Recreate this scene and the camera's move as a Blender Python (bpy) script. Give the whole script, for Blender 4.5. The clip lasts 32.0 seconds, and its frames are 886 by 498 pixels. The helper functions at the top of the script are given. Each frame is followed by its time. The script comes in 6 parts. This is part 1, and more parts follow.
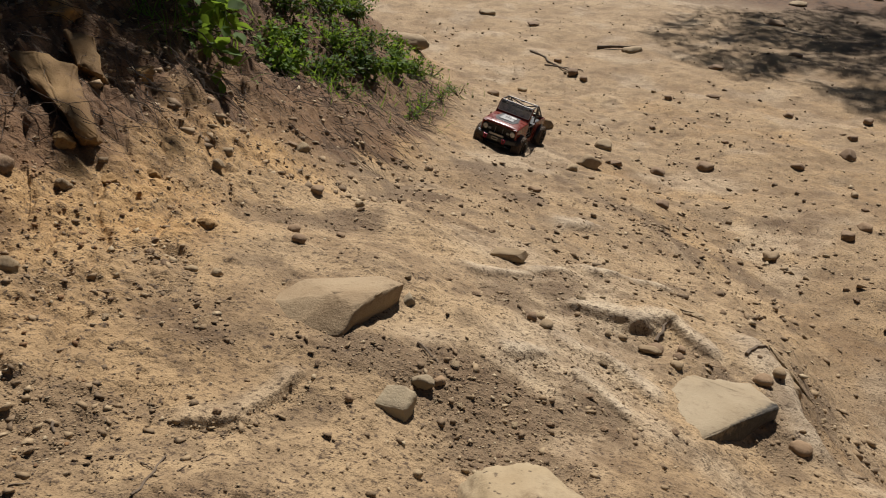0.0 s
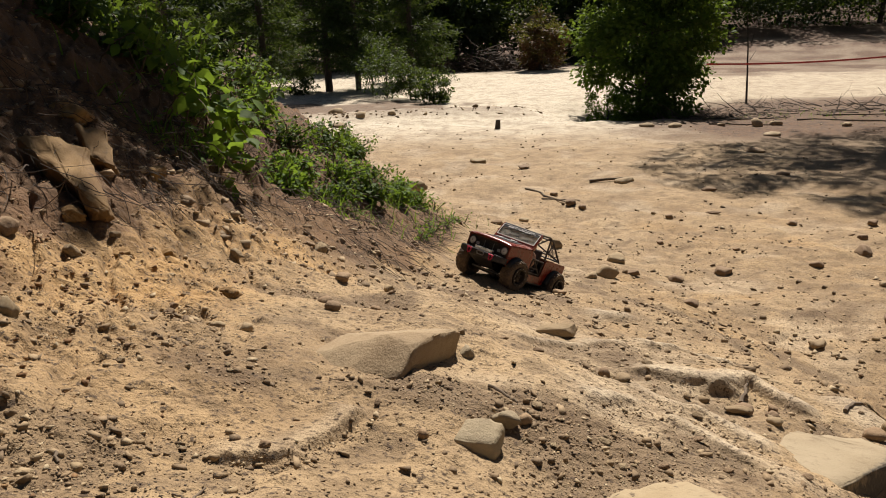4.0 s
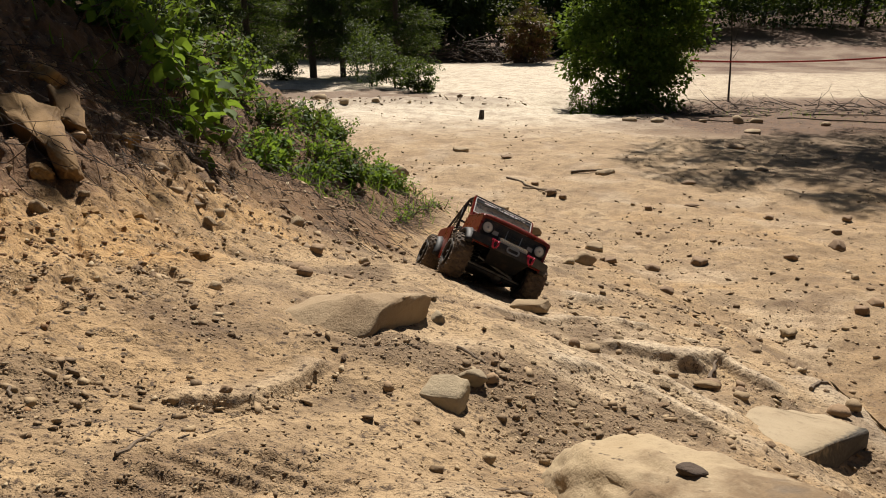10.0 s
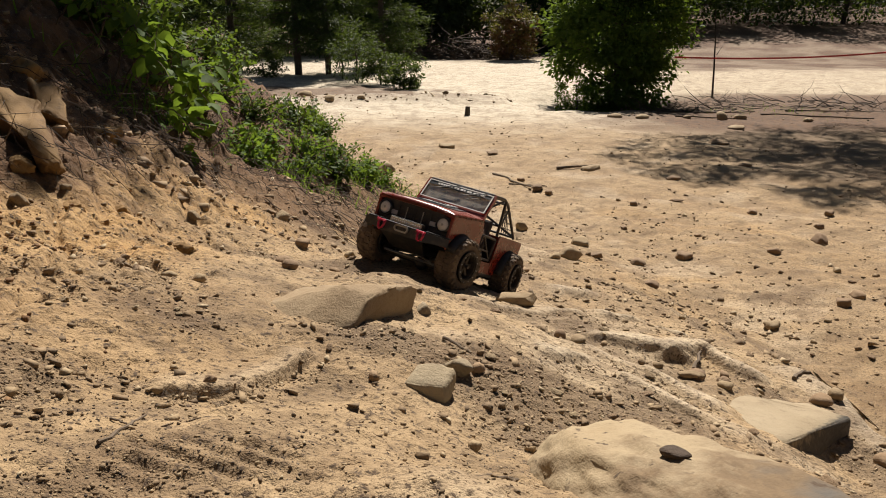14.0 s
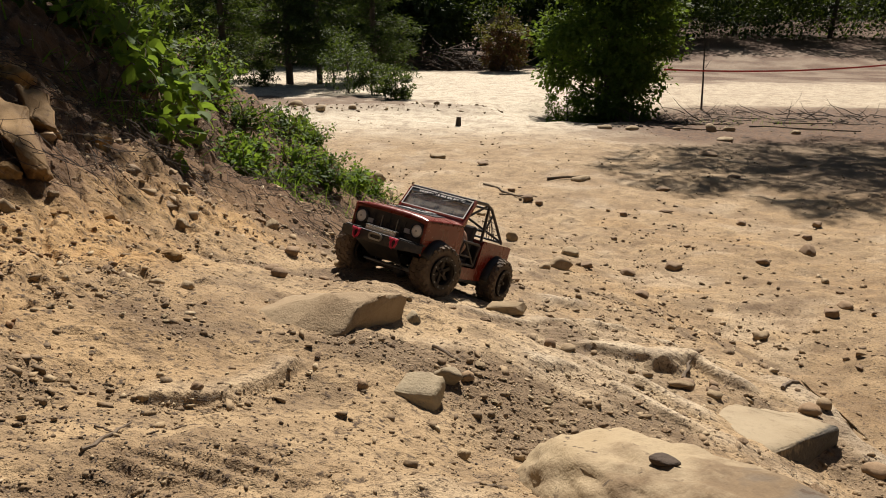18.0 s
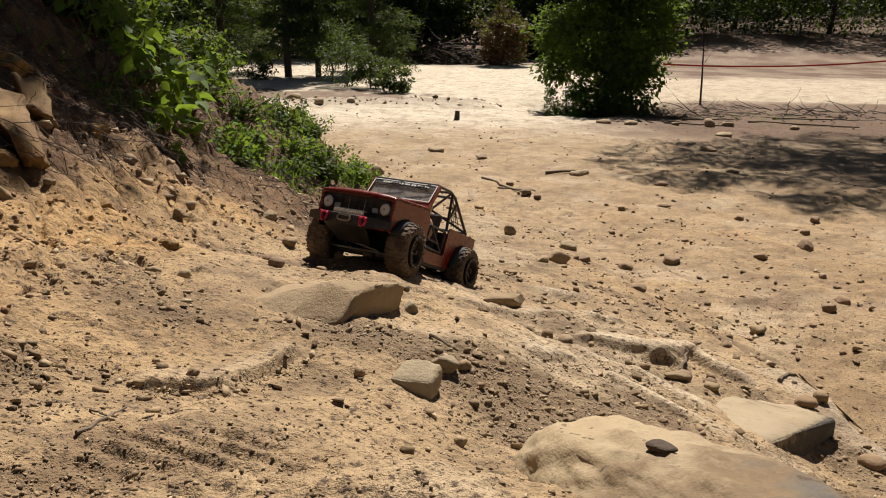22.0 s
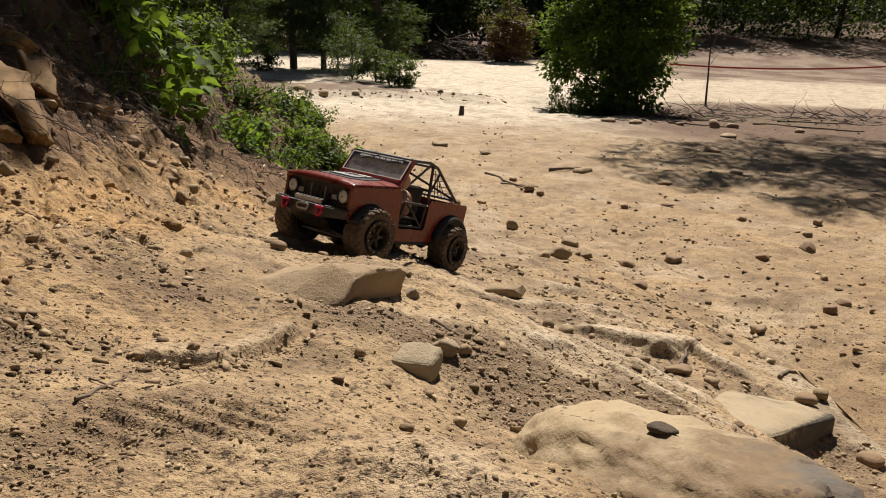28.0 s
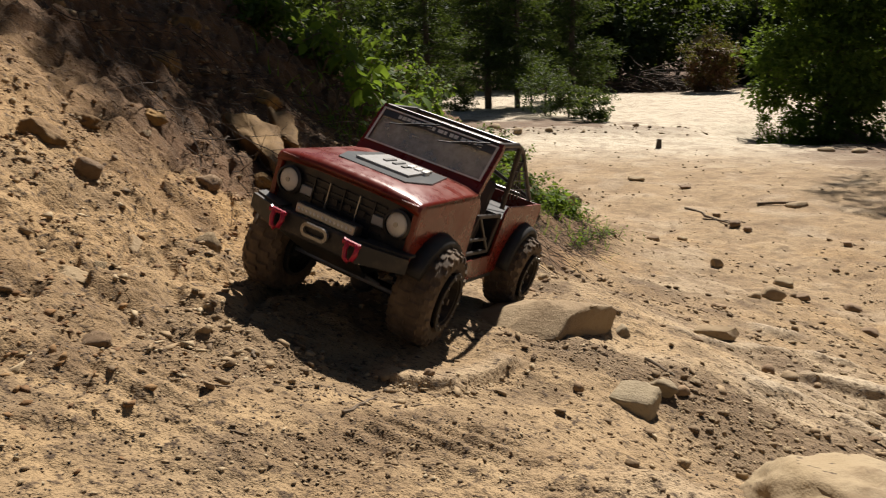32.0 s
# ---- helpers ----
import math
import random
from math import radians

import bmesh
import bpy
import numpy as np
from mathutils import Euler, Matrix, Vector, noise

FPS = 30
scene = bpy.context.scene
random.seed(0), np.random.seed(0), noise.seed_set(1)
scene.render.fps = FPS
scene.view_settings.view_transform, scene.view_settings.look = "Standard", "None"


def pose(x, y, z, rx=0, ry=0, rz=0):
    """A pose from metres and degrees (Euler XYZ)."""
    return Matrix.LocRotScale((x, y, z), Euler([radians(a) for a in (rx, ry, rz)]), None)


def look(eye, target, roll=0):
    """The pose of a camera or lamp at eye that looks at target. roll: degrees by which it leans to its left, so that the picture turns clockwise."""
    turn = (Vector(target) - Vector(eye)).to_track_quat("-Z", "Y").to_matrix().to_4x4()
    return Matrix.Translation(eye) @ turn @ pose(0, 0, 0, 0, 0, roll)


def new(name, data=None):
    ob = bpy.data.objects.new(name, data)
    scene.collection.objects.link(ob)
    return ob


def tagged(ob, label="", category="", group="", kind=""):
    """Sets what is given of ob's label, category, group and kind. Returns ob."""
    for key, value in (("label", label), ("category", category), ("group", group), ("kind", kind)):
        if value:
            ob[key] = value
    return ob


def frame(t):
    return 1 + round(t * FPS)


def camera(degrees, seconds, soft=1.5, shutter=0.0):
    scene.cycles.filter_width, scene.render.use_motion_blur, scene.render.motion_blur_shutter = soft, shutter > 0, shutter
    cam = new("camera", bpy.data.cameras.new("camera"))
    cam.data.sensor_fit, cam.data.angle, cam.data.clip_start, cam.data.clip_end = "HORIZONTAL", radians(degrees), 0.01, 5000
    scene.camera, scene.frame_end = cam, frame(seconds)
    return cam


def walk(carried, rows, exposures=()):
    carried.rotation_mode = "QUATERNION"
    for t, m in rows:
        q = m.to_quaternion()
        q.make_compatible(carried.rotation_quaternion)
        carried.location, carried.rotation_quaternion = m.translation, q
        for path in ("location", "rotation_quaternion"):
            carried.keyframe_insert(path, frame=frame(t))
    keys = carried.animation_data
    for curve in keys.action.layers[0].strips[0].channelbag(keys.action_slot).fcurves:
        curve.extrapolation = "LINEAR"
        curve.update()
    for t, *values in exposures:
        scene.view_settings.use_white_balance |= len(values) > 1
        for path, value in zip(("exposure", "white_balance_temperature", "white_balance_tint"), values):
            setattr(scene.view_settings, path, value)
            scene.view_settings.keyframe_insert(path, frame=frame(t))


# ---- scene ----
cam = camera(63.85, 32.0, soft=1.0, shutter=0.4)
PATH = [
    (0, (0.0962, -0.0394, 1.9315), (-0.0372, 2.5635, 0.4459), 2.62),
    (0.5, (0.0577, -0.0494, 1.8884), (-0.1374, 2.5845, 0.4654), 1.84),
    (1, (0.0296, -0.0043, 1.8097), (-0.2438, 2.6771, 0.4924), 0.79),
    (1.5, (-0.0346, 0.0065, 1.7283), (-0.3844, 2.7405, 0.5440), -0.46),
    (2, (-0.0098, 0.0252, 1.6653), (-0.3814, 2.8159, 0.6290), -1.52),
    (2.5, (-0.0027, 0.0233, 1.6590), (-0.3136, 2.8570, 0.7243), -1.96),
    (3, (0.0113, 0.0153, 1.6367), (-0.2152, 2.8711, 0.7460), -1.95),
    (3.5, (-0.0118, 0.0123, 1.6379), (-0.1802, 2.8784, 0.7678), -1.87),
    (4, (-0.0165, 0.0129, 1.6385), (-0.1549, 2.8857, 0.7853), -1.84),
    (4.5, (-0.0028, 0.0167, 1.6405), (-0.1341, 2.8946, 0.8036), -1.86),
    (6.5, (-0.0022, 0.0073, 1.6158), (-0.1274, 2.8873, 0.7855), -1.20),
    (7, (-0.0006, 0.0053, 1.6127), (-0.1197, 2.8833, 0.7740), -1.04),
    (7.5, (-0.0048, 0.0033, 1.6103), (-0.1167, 2.8791, 0.7633), -0.79),
    (8, (-0.0059, 0.0001, 1.6066), (-0.1088, 2.8739, 0.7519), -0.64),
    (8.5, (-0.0044, 0.0005, 1.6000), (-0.0970, 2.8721, 0.7369), -0.47),
    (9, (-0.0023, 0.0003, 1.5974), (-0.0847, 2.8694, 0.7247), -0.29),
    (9.5, (-0.0006, 0.0021, 1.5908), (-0.0726, 2.8688, 0.7096), -0.16),
    (10, (-0.0007, 0.0033, 1.5895), (-0.0614, 2.8681, 0.7012), -0.03),
    (10.5, (0.0016, 0.0039, 1.5882), (-0.0501, 2.8678, 0.6961), -0.04),
    (11, (0.0027, 0.0053, 1.5861), (-0.0363, 2.8686, 0.6916), -0.01),
    (11.5, (0.0025, 0.0039, 1.5842), (-0.0227, 2.8667, 0.6878), -0.01),
    (12, (0.0009, -0.0001, 1.5835), (-0.0132, 2.8618, 0.6841), -0.05),
    (12.5, (0.0023, -0.0003, 1.5848), (-0.0036, 2.8607, 0.6824), -0.06),
    (13, (0.0006, 0.0002, 1.5799), (0.0005, 2.8614, 0.6780), 0.00),
    (13.5, (0.0008, -0.0000, 1.5813), (-0.0000, 2.8614, 0.6800), 0.00),
    (14, (0.0015, 0.0002, 1.5791), (-0.0029, 2.8623, 0.6800), 0.01),
    (14.5, (-0.0019, -0.0011, 1.5769), (-0.0099, 2.8612, 0.6784), -0.06),
    (16.5, (0.0065, -0.0002, 1.5730), (0.0271, 2.8647, 0.6830), 0.05),
    (17, (0.0021, 0.0004, 1.5767), (0.0302, 2.8694, 0.7002), 0.22),
    (17.5, (0.0034, 0.0011, 1.5776), (0.0352, 2.8740, 0.7142), 0.37),
    (18, (0.0028, 0.0011, 1.5751), (0.0377, 2.8756, 0.7174), 0.44),
    (18.5, (0.0054, 0.0019, 1.5735), (0.0406, 2.8763, 0.7154), 0.41),
    (19, (0.0052, 0.0015, 1.5720), (0.0410, 2.8749, 0.7105), 0.44),
    (19.5, (0.0050, 0.0006, 1.5718), (0.0394, 2.8728, 0.7061), 0.50),
    (20, (0.0048, 0.0023, 1.5703), (0.0389, 2.8736, 0.7019), 0.59),
    (20.5, (0.0022, 0.0016, 1.5697), (0.0372, 2.8720, 0.6981), 0.63),
    (21, (0.0025, 0.0023, 1.5671), (0.0382, 2.8718, 0.6927), 0.65),
    (21.5, (0.0033, 0.0014, 1.5665), (0.0424, 2.8698, 0.6887), 0.69),
    (22, (0.0034, 0.0015, 1.5660), (0.0468, 2.8690, 0.6855), 0.77),
    (22.5, (0.0047, 0.0017, 1.5639), (0.0516, 2.8686, 0.6815), 0.80),
    (23, (0.0039, 0.0012, 1.5633), (0.0566, 2.8672, 0.6782), 0.90),
    (23.5, (0.0046, 0.0022, 1.5628), (0.0601, 2.8672, 0.6748), 0.97),
    (24, (0.0059, 0.0013, 1.5617), (0.0639, 2.8655, 0.6711), 1.11),
    (24.5, (0.0031, 0.0007, 1.5600), (0.0620, 2.8644, 0.6679), 1.33),
    (25, (0.0022, 0.0003, 1.5558), (0.0573, 2.8636, 0.6622), 1.56),
    (25.5, (-0.0010, -0.0001, 1.5529), (0.0509, 2.8631, 0.6588), 1.76),
    (27.5, (-0.0001, -0.0005, 1.5471), (0.0525, 2.8611, 0.6479), 2.19),
    (28, (0.0009, 0.0001, 1.5475), (0.0397, 2.8625, 0.6503), 2.09),
    (28.5, (0.0007, 0.0004, 1.5487), (-0.0007, 2.8658, 0.6602), 1.79),
    (29, (-0.0056, -0.0047, 1.5470), (-0.0746, 2.8641, 0.6722), 1.40),
    (29.5, (-0.0107, -0.0126, 1.5541), (-0.1693, 2.8578, 0.6964), 0.79),
    (30, (-0.0171, -0.0202, 1.5571), (-0.2703, 2.8470, 0.7116), 0.20),
    (30.5, (-0.0252, -0.0256, 1.5611), (-0.3666, 2.8342, 0.7216), -0.31),
    (31, (-0.0250, -0.0266, 1.5530), (-0.4545, 2.8236, 0.7212), -0.82),
    (31.5, (-0.0316, -0.0369, 1.5580), (-0.5895, 2.7980, 0.7504), -1.24),
    (32, (-0.0343, -0.0481, 1.5640), (-0.7870, 2.7550, 0.8051), -1.41),
]
walk(cam, [(t, look(eye, target, roll)) for t, eye, target, roll in PATH], [(0.0, 0.20, 6100, 10), (1.0, 0.28, 6250, 10), (2.0, 0.40, 6400, 10), (3.0, 0.48, 6450, 10), (4.0, 0.52, 6450, 10), (7.0, 0.54, 6450, 10), (32.0, 0.54, 6450, 10)])

# ---- light ----
SUN_AZ, SUN_EL = 8.0, 50.0     # degrees: azimuth from +y towards +x, height
world = bpy.data.worlds.new("sky_world")
scene.world = world
world.use_nodes = True
wn = world.node_tree
sky = wn.nodes.new("ShaderNodeTexSky")
sky.sky_type, sky.sun_disc = "NISHITA", False
sky.sun_elevation, sky.sun_rotation = radians(SUN_EL), radians(SUN_AZ)
wn.links.new(sky.outputs[0], wn.nodes["Background"].inputs[0])
wn.nodes["Background"].inputs[1].default_value = 0.020
sun = new("sun", bpy.data.lights.new("sun", "SUN"))
sun.data.energy, sun.data.angle, sun.data.color = 5.8, radians(0.55), (1.0, 0.915, 0.81)
sd = Vector((math.sin(radians(SUN_AZ)) * math.cos(radians(SUN_EL)), math.cos(radians(SUN_AZ)) * math.cos(radians(SUN_EL)), math.sin(radians(SUN_EL))))
sun.matrix_world = look(sd * 50, (0, 0, 0))
scene.view_settings.exposure = 0.54


# ---- noise and terrain shape ----
def hash2(ix, iy, seed):
    h = (ix.astype(np.int64) * 374761393 + iy.astype(np.int64) * 668265263 + seed * 974711) & 0x7FFFFFFF
    h = ((h ^ (h >> 13)) * 1274126177) & 0x7FFFFFFF
    return ((h ^ (h >> 16)) & 0xFFFF) / 65535.0


def vnoise(x, y, seed=0):
    """Smooth noise, -1 to 1, on arrays."""
    ix, iy = np.floor(x), np.floor(y)
    fx, fy = x - ix, y - iy
    out = 0
    ux, uy = fx * fx * fx * (fx * (fx * 6 - 15) + 10), fy * fy * fy * (fy * (fy * 6 - 15) + 10)
    for dx in (0, 1):
        for dy in (0, 1):
            a = hash2(ix + dx, iy + dy, seed) * 2 * np.pi
            dot = np.cos(a) * (fx - dx) + np.sin(a) * (fy - dy)
            out = out + dot * (ux if dx else 1 - ux) * (uy if dy else 1 - uy)
    return out * 1.5


def fbm(x, y, size, octaves=4, seed=0, gain=0.5):
    s, a, total = 1.0 / size, 1.0, 0.0
    for o in range(octaves):
        total = total + a * vnoise(x * s + 17.3 * o, y * s - 9.1 * o, seed + o)
        s, a = s * 2.03, a * gain
    return total


def cells(x, y, size, seed=0):
    """Distance to the nearest scattered point and that cell's own number, 0 to 1."""
    x, y = x / size, y / size
    ix, iy = np.floor(x), np.floor(y)
    best, own = np.full(np.shape(x), 9.0), np.zeros(np.shape(x))
    for dx in (-1, 0, 1):
        for dy in (-1, 0, 1):
            jx, jy = ix + dx, iy + dy
            d = np.hypot(jx + hash2(jx, jy, seed) - x, jy + hash2(jx, jy, seed + 7) - y)
            near = d < best
            best, own = np.where(near, d, best), np.where(near, hash2(jx, jy, seed + 3), own)
    return best, own


def ramp(v, a, b):
    t = np.clip((v - a) / (b - a), 0, 1)
    return t * t * (3 - 2 * t)


def smax(a, b, k):
    h = np.clip(0.5 + 0.5 * (a - b) / k, 0, 1)
    return b + (a - b) * h + k * h * (1 - h)


K = 0.90     # metres for each unit of the terrain's tables
HILL_Y = [-3, 0, 0.5, 0.75, 0.95, 1.2, 1.4, 1.7, 2.1, 2.5, 3.0, 3.5, 4.0, 5.0, 6.5, 8.0]
HILL_Z = [1.45, 1.41, 1.37, 1.32, 1.265, 1.235, 1.205, 1.15, 1.07, 0.93, 0.78, 0.67, 0.57, 0.41, 0.24, -0.2]
SIDE_X = [-3.0, -0.1, 0.1, 0.3, 0.65, 1.05, 1.3, 1.7, 2.4, 6.0]
SIDE_Z = [0.0, 0.0, 0.06, 0.13, 0.24, 0.36, 0.58, 0.85, 1.1, 2.0]
FOOT_Y = [-2, 1.0, 2.0, 3.2, 5.4, 7.8, 9.0, 11.0, 16.0, 40.0]
FOOT_X = [-0.38, -0.27, -0.33, -0.17, 0.0, -0.25, -1.6, -4.5, -14.0, -60.0]


def bank_depth(x, y):
    """How far inside the foot of the bank a place lies."""
    return np.interp(y, FOOT_Y, FOOT_X) + 0.12 * vnoise(x * 1.1, y * 1.1, 5) * ramp(y, 1.6, 3) - x


# broad swells and hollows of the near ground: centre and height in metres, all 0.3 m wide
SWELLS = [(-0.95, 1.05, -0.039), (-0.95, 1.4, -0.026), (-0.95, 2.1, 0.036), (-0.6, 0.7, -0.029), (-0.6, 1.05, -0.027), (-0.6, 1.4, -0.016), (-0.6, 1.75, -0.042),
          (-0.25, 1.4, 0.031), (0.1, 0.7, -0.036), (0.1, 1.05, 0.02), (0.45, 0.7, 0.02), (0.45, 1.05, -0.016), (0.45, 1.4, -0.012), (0.45, 1.75, 0.013),
          (0.8, 0.7, -0.013), (0.8, 1.05, -0.062), (0.8, 1.75, 0.009), (0.8, 2.1, -0.027)]


def swells(x, y):
    return sum(h * np.exp(-((x - cx) / 0.3) ** 2 - ((y - cy) / 0.3) ** 2) for cx, cy, h in SWELLS)


def plain_shape(x, y):
    """The terrain without its fine relief, in units of K metres."""
    xs, ys = x + 0.10 * vnoise(x * 2.1, y * 2.1, 31), y + 0.06 * vnoise(x * 2.3, y * 2.3, 32)
    hill = np.interp(ys, HILL_Y, HILL_Z) - np.interp(xs, SIDE_X, SIDE_Z) * np.interp(ys, [0.3, 1.0, 1.5, 2.0, 3.2, 5.0], [0.15, 0.8, 1.0, 1.0, 0.62, 0.5])
    floor = np.interp(y, [-5, 2.5, 4.0, 5.2, 6.5, 9, 14, 24, 40, 80], [0.32, 0.30, 0.24, 0.14, 0.03, -0.03, -0.10, -0.15, -0.2, 0.2])
    floor = floor - 0.42 * np.exp(-((x - 4.4) / 2.2) ** 4 - ((y - 19.3) / 2.0) ** 4)
    hill = hill - 0.055 * np.exp(-((x - 0.05) / 0.42) ** 2 - ((y - 2.35) / 0.42) ** 2)
    z = smax(hill, floor, 0.12)
    d = np.maximum(bank_depth(x, y), 0)
    rise = 0.30 * np.minimum(d, 1.25) + 0.28 * np.minimum(d, 1.25) ** 2 + 1.05 * np.maximum(d - 1.25, 0)
    top = np.interp(y, [0, 3, 6, 9, 14, 30], [2.4, 2.3, 1.7, 0.9, 0.5, 0.3])
    z = z + top * np.tanh(rise / top)
    z = z + 0.040 * np.exp(-((x + 0.42) / 0.26) ** 2 - ((y - 0.98) / 0.26) ** 2)
    return z + swells(x * K, y * K) / K - 0.06 * np.exp(-((x - 0.8) / 2.0) ** 2 - ((y - 5.0) / 1.4) ** 2)


def shape(x, y):
    return K * plain_shape(x / K, y / K)


# ---- materials ----
def material(name, color=(0.5, 0.5, 0.5), rough=0.7, metal=0.0):
    m = bpy.data.materials.new(name)
    m.use_nodes = True
    b = m.node_tree.nodes["Principled BSDF"]
    b.inputs["Base Color"].default_value = (*color, 1)
    b.inputs["Roughness"].default_value, b.inputs["Metallic"].default_value = rough, metal
    return m


def node(m, kind, **values):
    n = m.node_tree.nodes.new(kind)
    for k, v in values.items():
        n.inputs[k].default_value = v
    return n


def link(m, a, b):
    m.node_tree.links.new(a, b)


def bsdf(m):
    return m.node_tree.nodes["Principled BSDF"]


def noise_tex(m, scale, detail=5.0, rough=0.6, coords=None):
    n = node(m, "ShaderNodeTexNoise", Scale=scale, Detail=detail, Roughness=rough)
    if coords is not None:
        link(m, coords, n.inputs["Vector"])
    return n.outputs["Fac"]


def stretch(m, fac, lo, hi):
    n = node(m, "ShaderNodeMapRange")
    n.inputs["From Min"].default_value, n.inputs["From Max"].default_value = lo, hi
    link(m, fac, n.inputs["Value"])
    return n.outputs["Result"]


def blend(m, fac, a, b, mode="MIX"):
    n = m.node_tree.nodes.new("ShaderNodeMix")
    n.data_type, n.blend_type = "RGBA", mode
    for socket, v in ((n.inputs[0], fac), (n.inputs[6], a), (n.inputs[7], b)):
        if isinstance(v, (int, float)):
            socket.default_value = v
        elif isinstance(v, tuple):
            socket.default_value = (*v, 1)
        else:
            link(m, v, socket)
    return n.outputs[2]


def bumped(m, fac, strength, distance):
    n = node(m, "ShaderNodeBump", Strength=strength, Distance=distance)
    link(m, fac, n.inputs["Height"])
    link(m, n.outputs["Normal"], bsdf(m).inputs["Normal"])


def object_coords(m):
    return m.node_tree.nodes.new("ShaderNodeTexCoord").outputs["Object"]


def soil_material():
    m = material("dry_sandy_soil", rough=0.93)
    co = object_coords(m)
    att = m.node_tree.nodes.new("ShaderNodeAttribute")
    att.attribute_name = "soil"
    sep = m.node_tree.nodes.new("ShaderNodeSeparateColor")
    link(m, att.outputs["Color"], sep.inputs[0])
    orange, grit, pale, humus_shade = sep.outputs[0], sep.outputs[1], sep.outputs[2], att.outputs["Alpha"]
    big, mid, fine = noise_tex(m, 0.9, 6, 0.65, co), noise_tex(m, 9.0, 7, 0.7, co), noise_tex(m, 95.0, 4, 0.7, co)
    tan = blend(m, stretch(m, big, 0.35, 0.65), (0.285, 0.192, 0.098), (0.400, 0.288, 0.162))
    rust = blend(m, stretch(m, mid, 0.3, 0.7), (0.345, 0.195, 0.068), (0.520, 0.340, 0.148))
    col = blend(m, orange, tan, rust)
    col = blend(m, pale, col, blend(m, stretch(m, mid, 0.3, 0.7), (0.560, 0.475, 0.345), (0.720, 0.650, 0.520)))
    dark = blend(m, stretch(m, fine, 0.35, 0.6), (0.070, 0.046, 0.026), (0.195, 0.130, 0.072))
    col = blend(m, grit, col, dark)
    clump = noise_tex(m, 3.2, 8, 0.72, co)
    col = blend(m, stretch(m, clump, 0.48, 0.60), col, blend(m, 0.45, col, (0.125, 0.070, 0.030)))
    col = blend(m, stretch(m, mid, 0.48, 0.72), col, blend(m, 0.6, col, (0.110, 0.066, 0.032)))
    small = noise_tex(m, 34.0, 6, 0.7, co)
    col = blend(m, stretch(m, small, 0.52, 0.70), col, blend(m, 0.45, col, (0.090, 0.052, 0.024)))
    speck = stretch(m, fine, 0.53, 0.64)
    col = blend(m, speck, col, (0.070, 0.043, 0.023))
    # dark humus and litter; the same colour carries shade under bushes and trees
    col = blend(m, humus_shade, col, blend(m, stretch(m, mid, 0.35, 0.65), (0.038, 0.017, 0.007), (0.140, 0.068, 0.027)))
    grain = noise_tex(m, 420.0, 2, 0.6, co)
    col = blend(m, stretch(m, grain, 0.56, 0.70), col, blend(m, 0.45, col, (0.028, 0.017, 0.008)))
    link(m, col, bsdf(m).inputs["Base Color"])
    add = node(m, "ShaderNodeMath")
    add.operation = "MULTIPLY_ADD"
    add.inputs[1].default_value = 3.0
    link(m, mid, add.inputs[0])
    link(m, fine, add.inputs[2])
    bumped(m, add.outputs[0], 1.0, 0.0065)
    return m


def stone_material(name, a, b, dark, scale=14.0):
    m = material(name, rough=0.88)
    co = object_coords(m)
    own = m.node_tree.nodes.new("ShaderNodeObjectInfo").outputs["Random"]
    big, mid, fine = noise_tex(m, scale * 0.4, 5, 0.6, co), noise_tex(m, scale * 2.5, 6, 0.7, co), noise_tex(m, scale * 14, 3, 0.7, co)
    col = blend(m, stretch(m, big, 0.35, 0.65), a, b)
    col = blend(m, stretch(m, own, 0.0, 1.6), col, dark)
    col = blend(m, stretch(m, mid, 0.55, 0.75), col, dark)
    link(m, col, bsdf(m).inputs["Base Color"])
    add = node(m, "ShaderNodeMath")
    add.operation = "MULTIPLY_ADD"
    add.inputs[1].default_value = 2.5
    link(m, mid, add.inputs[0])
    link(m, fine, add.inputs[2])
    bumped(m, add.outputs[0], 0.6, 0.0024)
    return m


def leaf_material(name, a, b, glow=0.35):
    m = material(name, a, 0.68)
    bsdf(m).inputs["Specular IOR Level"].default_value = 0.2
    geo = m.node_tree.nodes.new("ShaderNodeNewGeometry")
    col = blend(m, geo.outputs["Random Per Island"], a, b)
    p = bsdf(m)
    link(m, col, p.inputs["Base Color"])
    tr = m.node_tree.nodes.new("ShaderNodeBsdfTranslucent")
    link(m, blend(m, 0.5, col, (0.30, 0.42, 0.04)), tr.inputs["Color"])
    mix = m.node_tree.nodes.new("ShaderNodeMixShader")
    mix.inputs[0].default_value = glow
    link(m, p.outputs[0], mix.inputs[1])
    link(m, tr.outputs[0], mix.inputs[2])
    link(m, mix.outputs[0], m.node_tree.nodes["Material Output"].inputs["Surface"])
    return m


def rough_material(name, a, b, scale, rough=0.9, bump=0.5, depth=0.01):
    m = material(name, a, rough)
    fac = noise_tex(m, scale, 6, 0.65, object_coords(m))
    link(m, blend(m, stretch(m, fac, 0.3, 0.7), a, b), bsdf(m).inputs["Base Color"])
    bumped(m, fac, bump, depth)
    return m


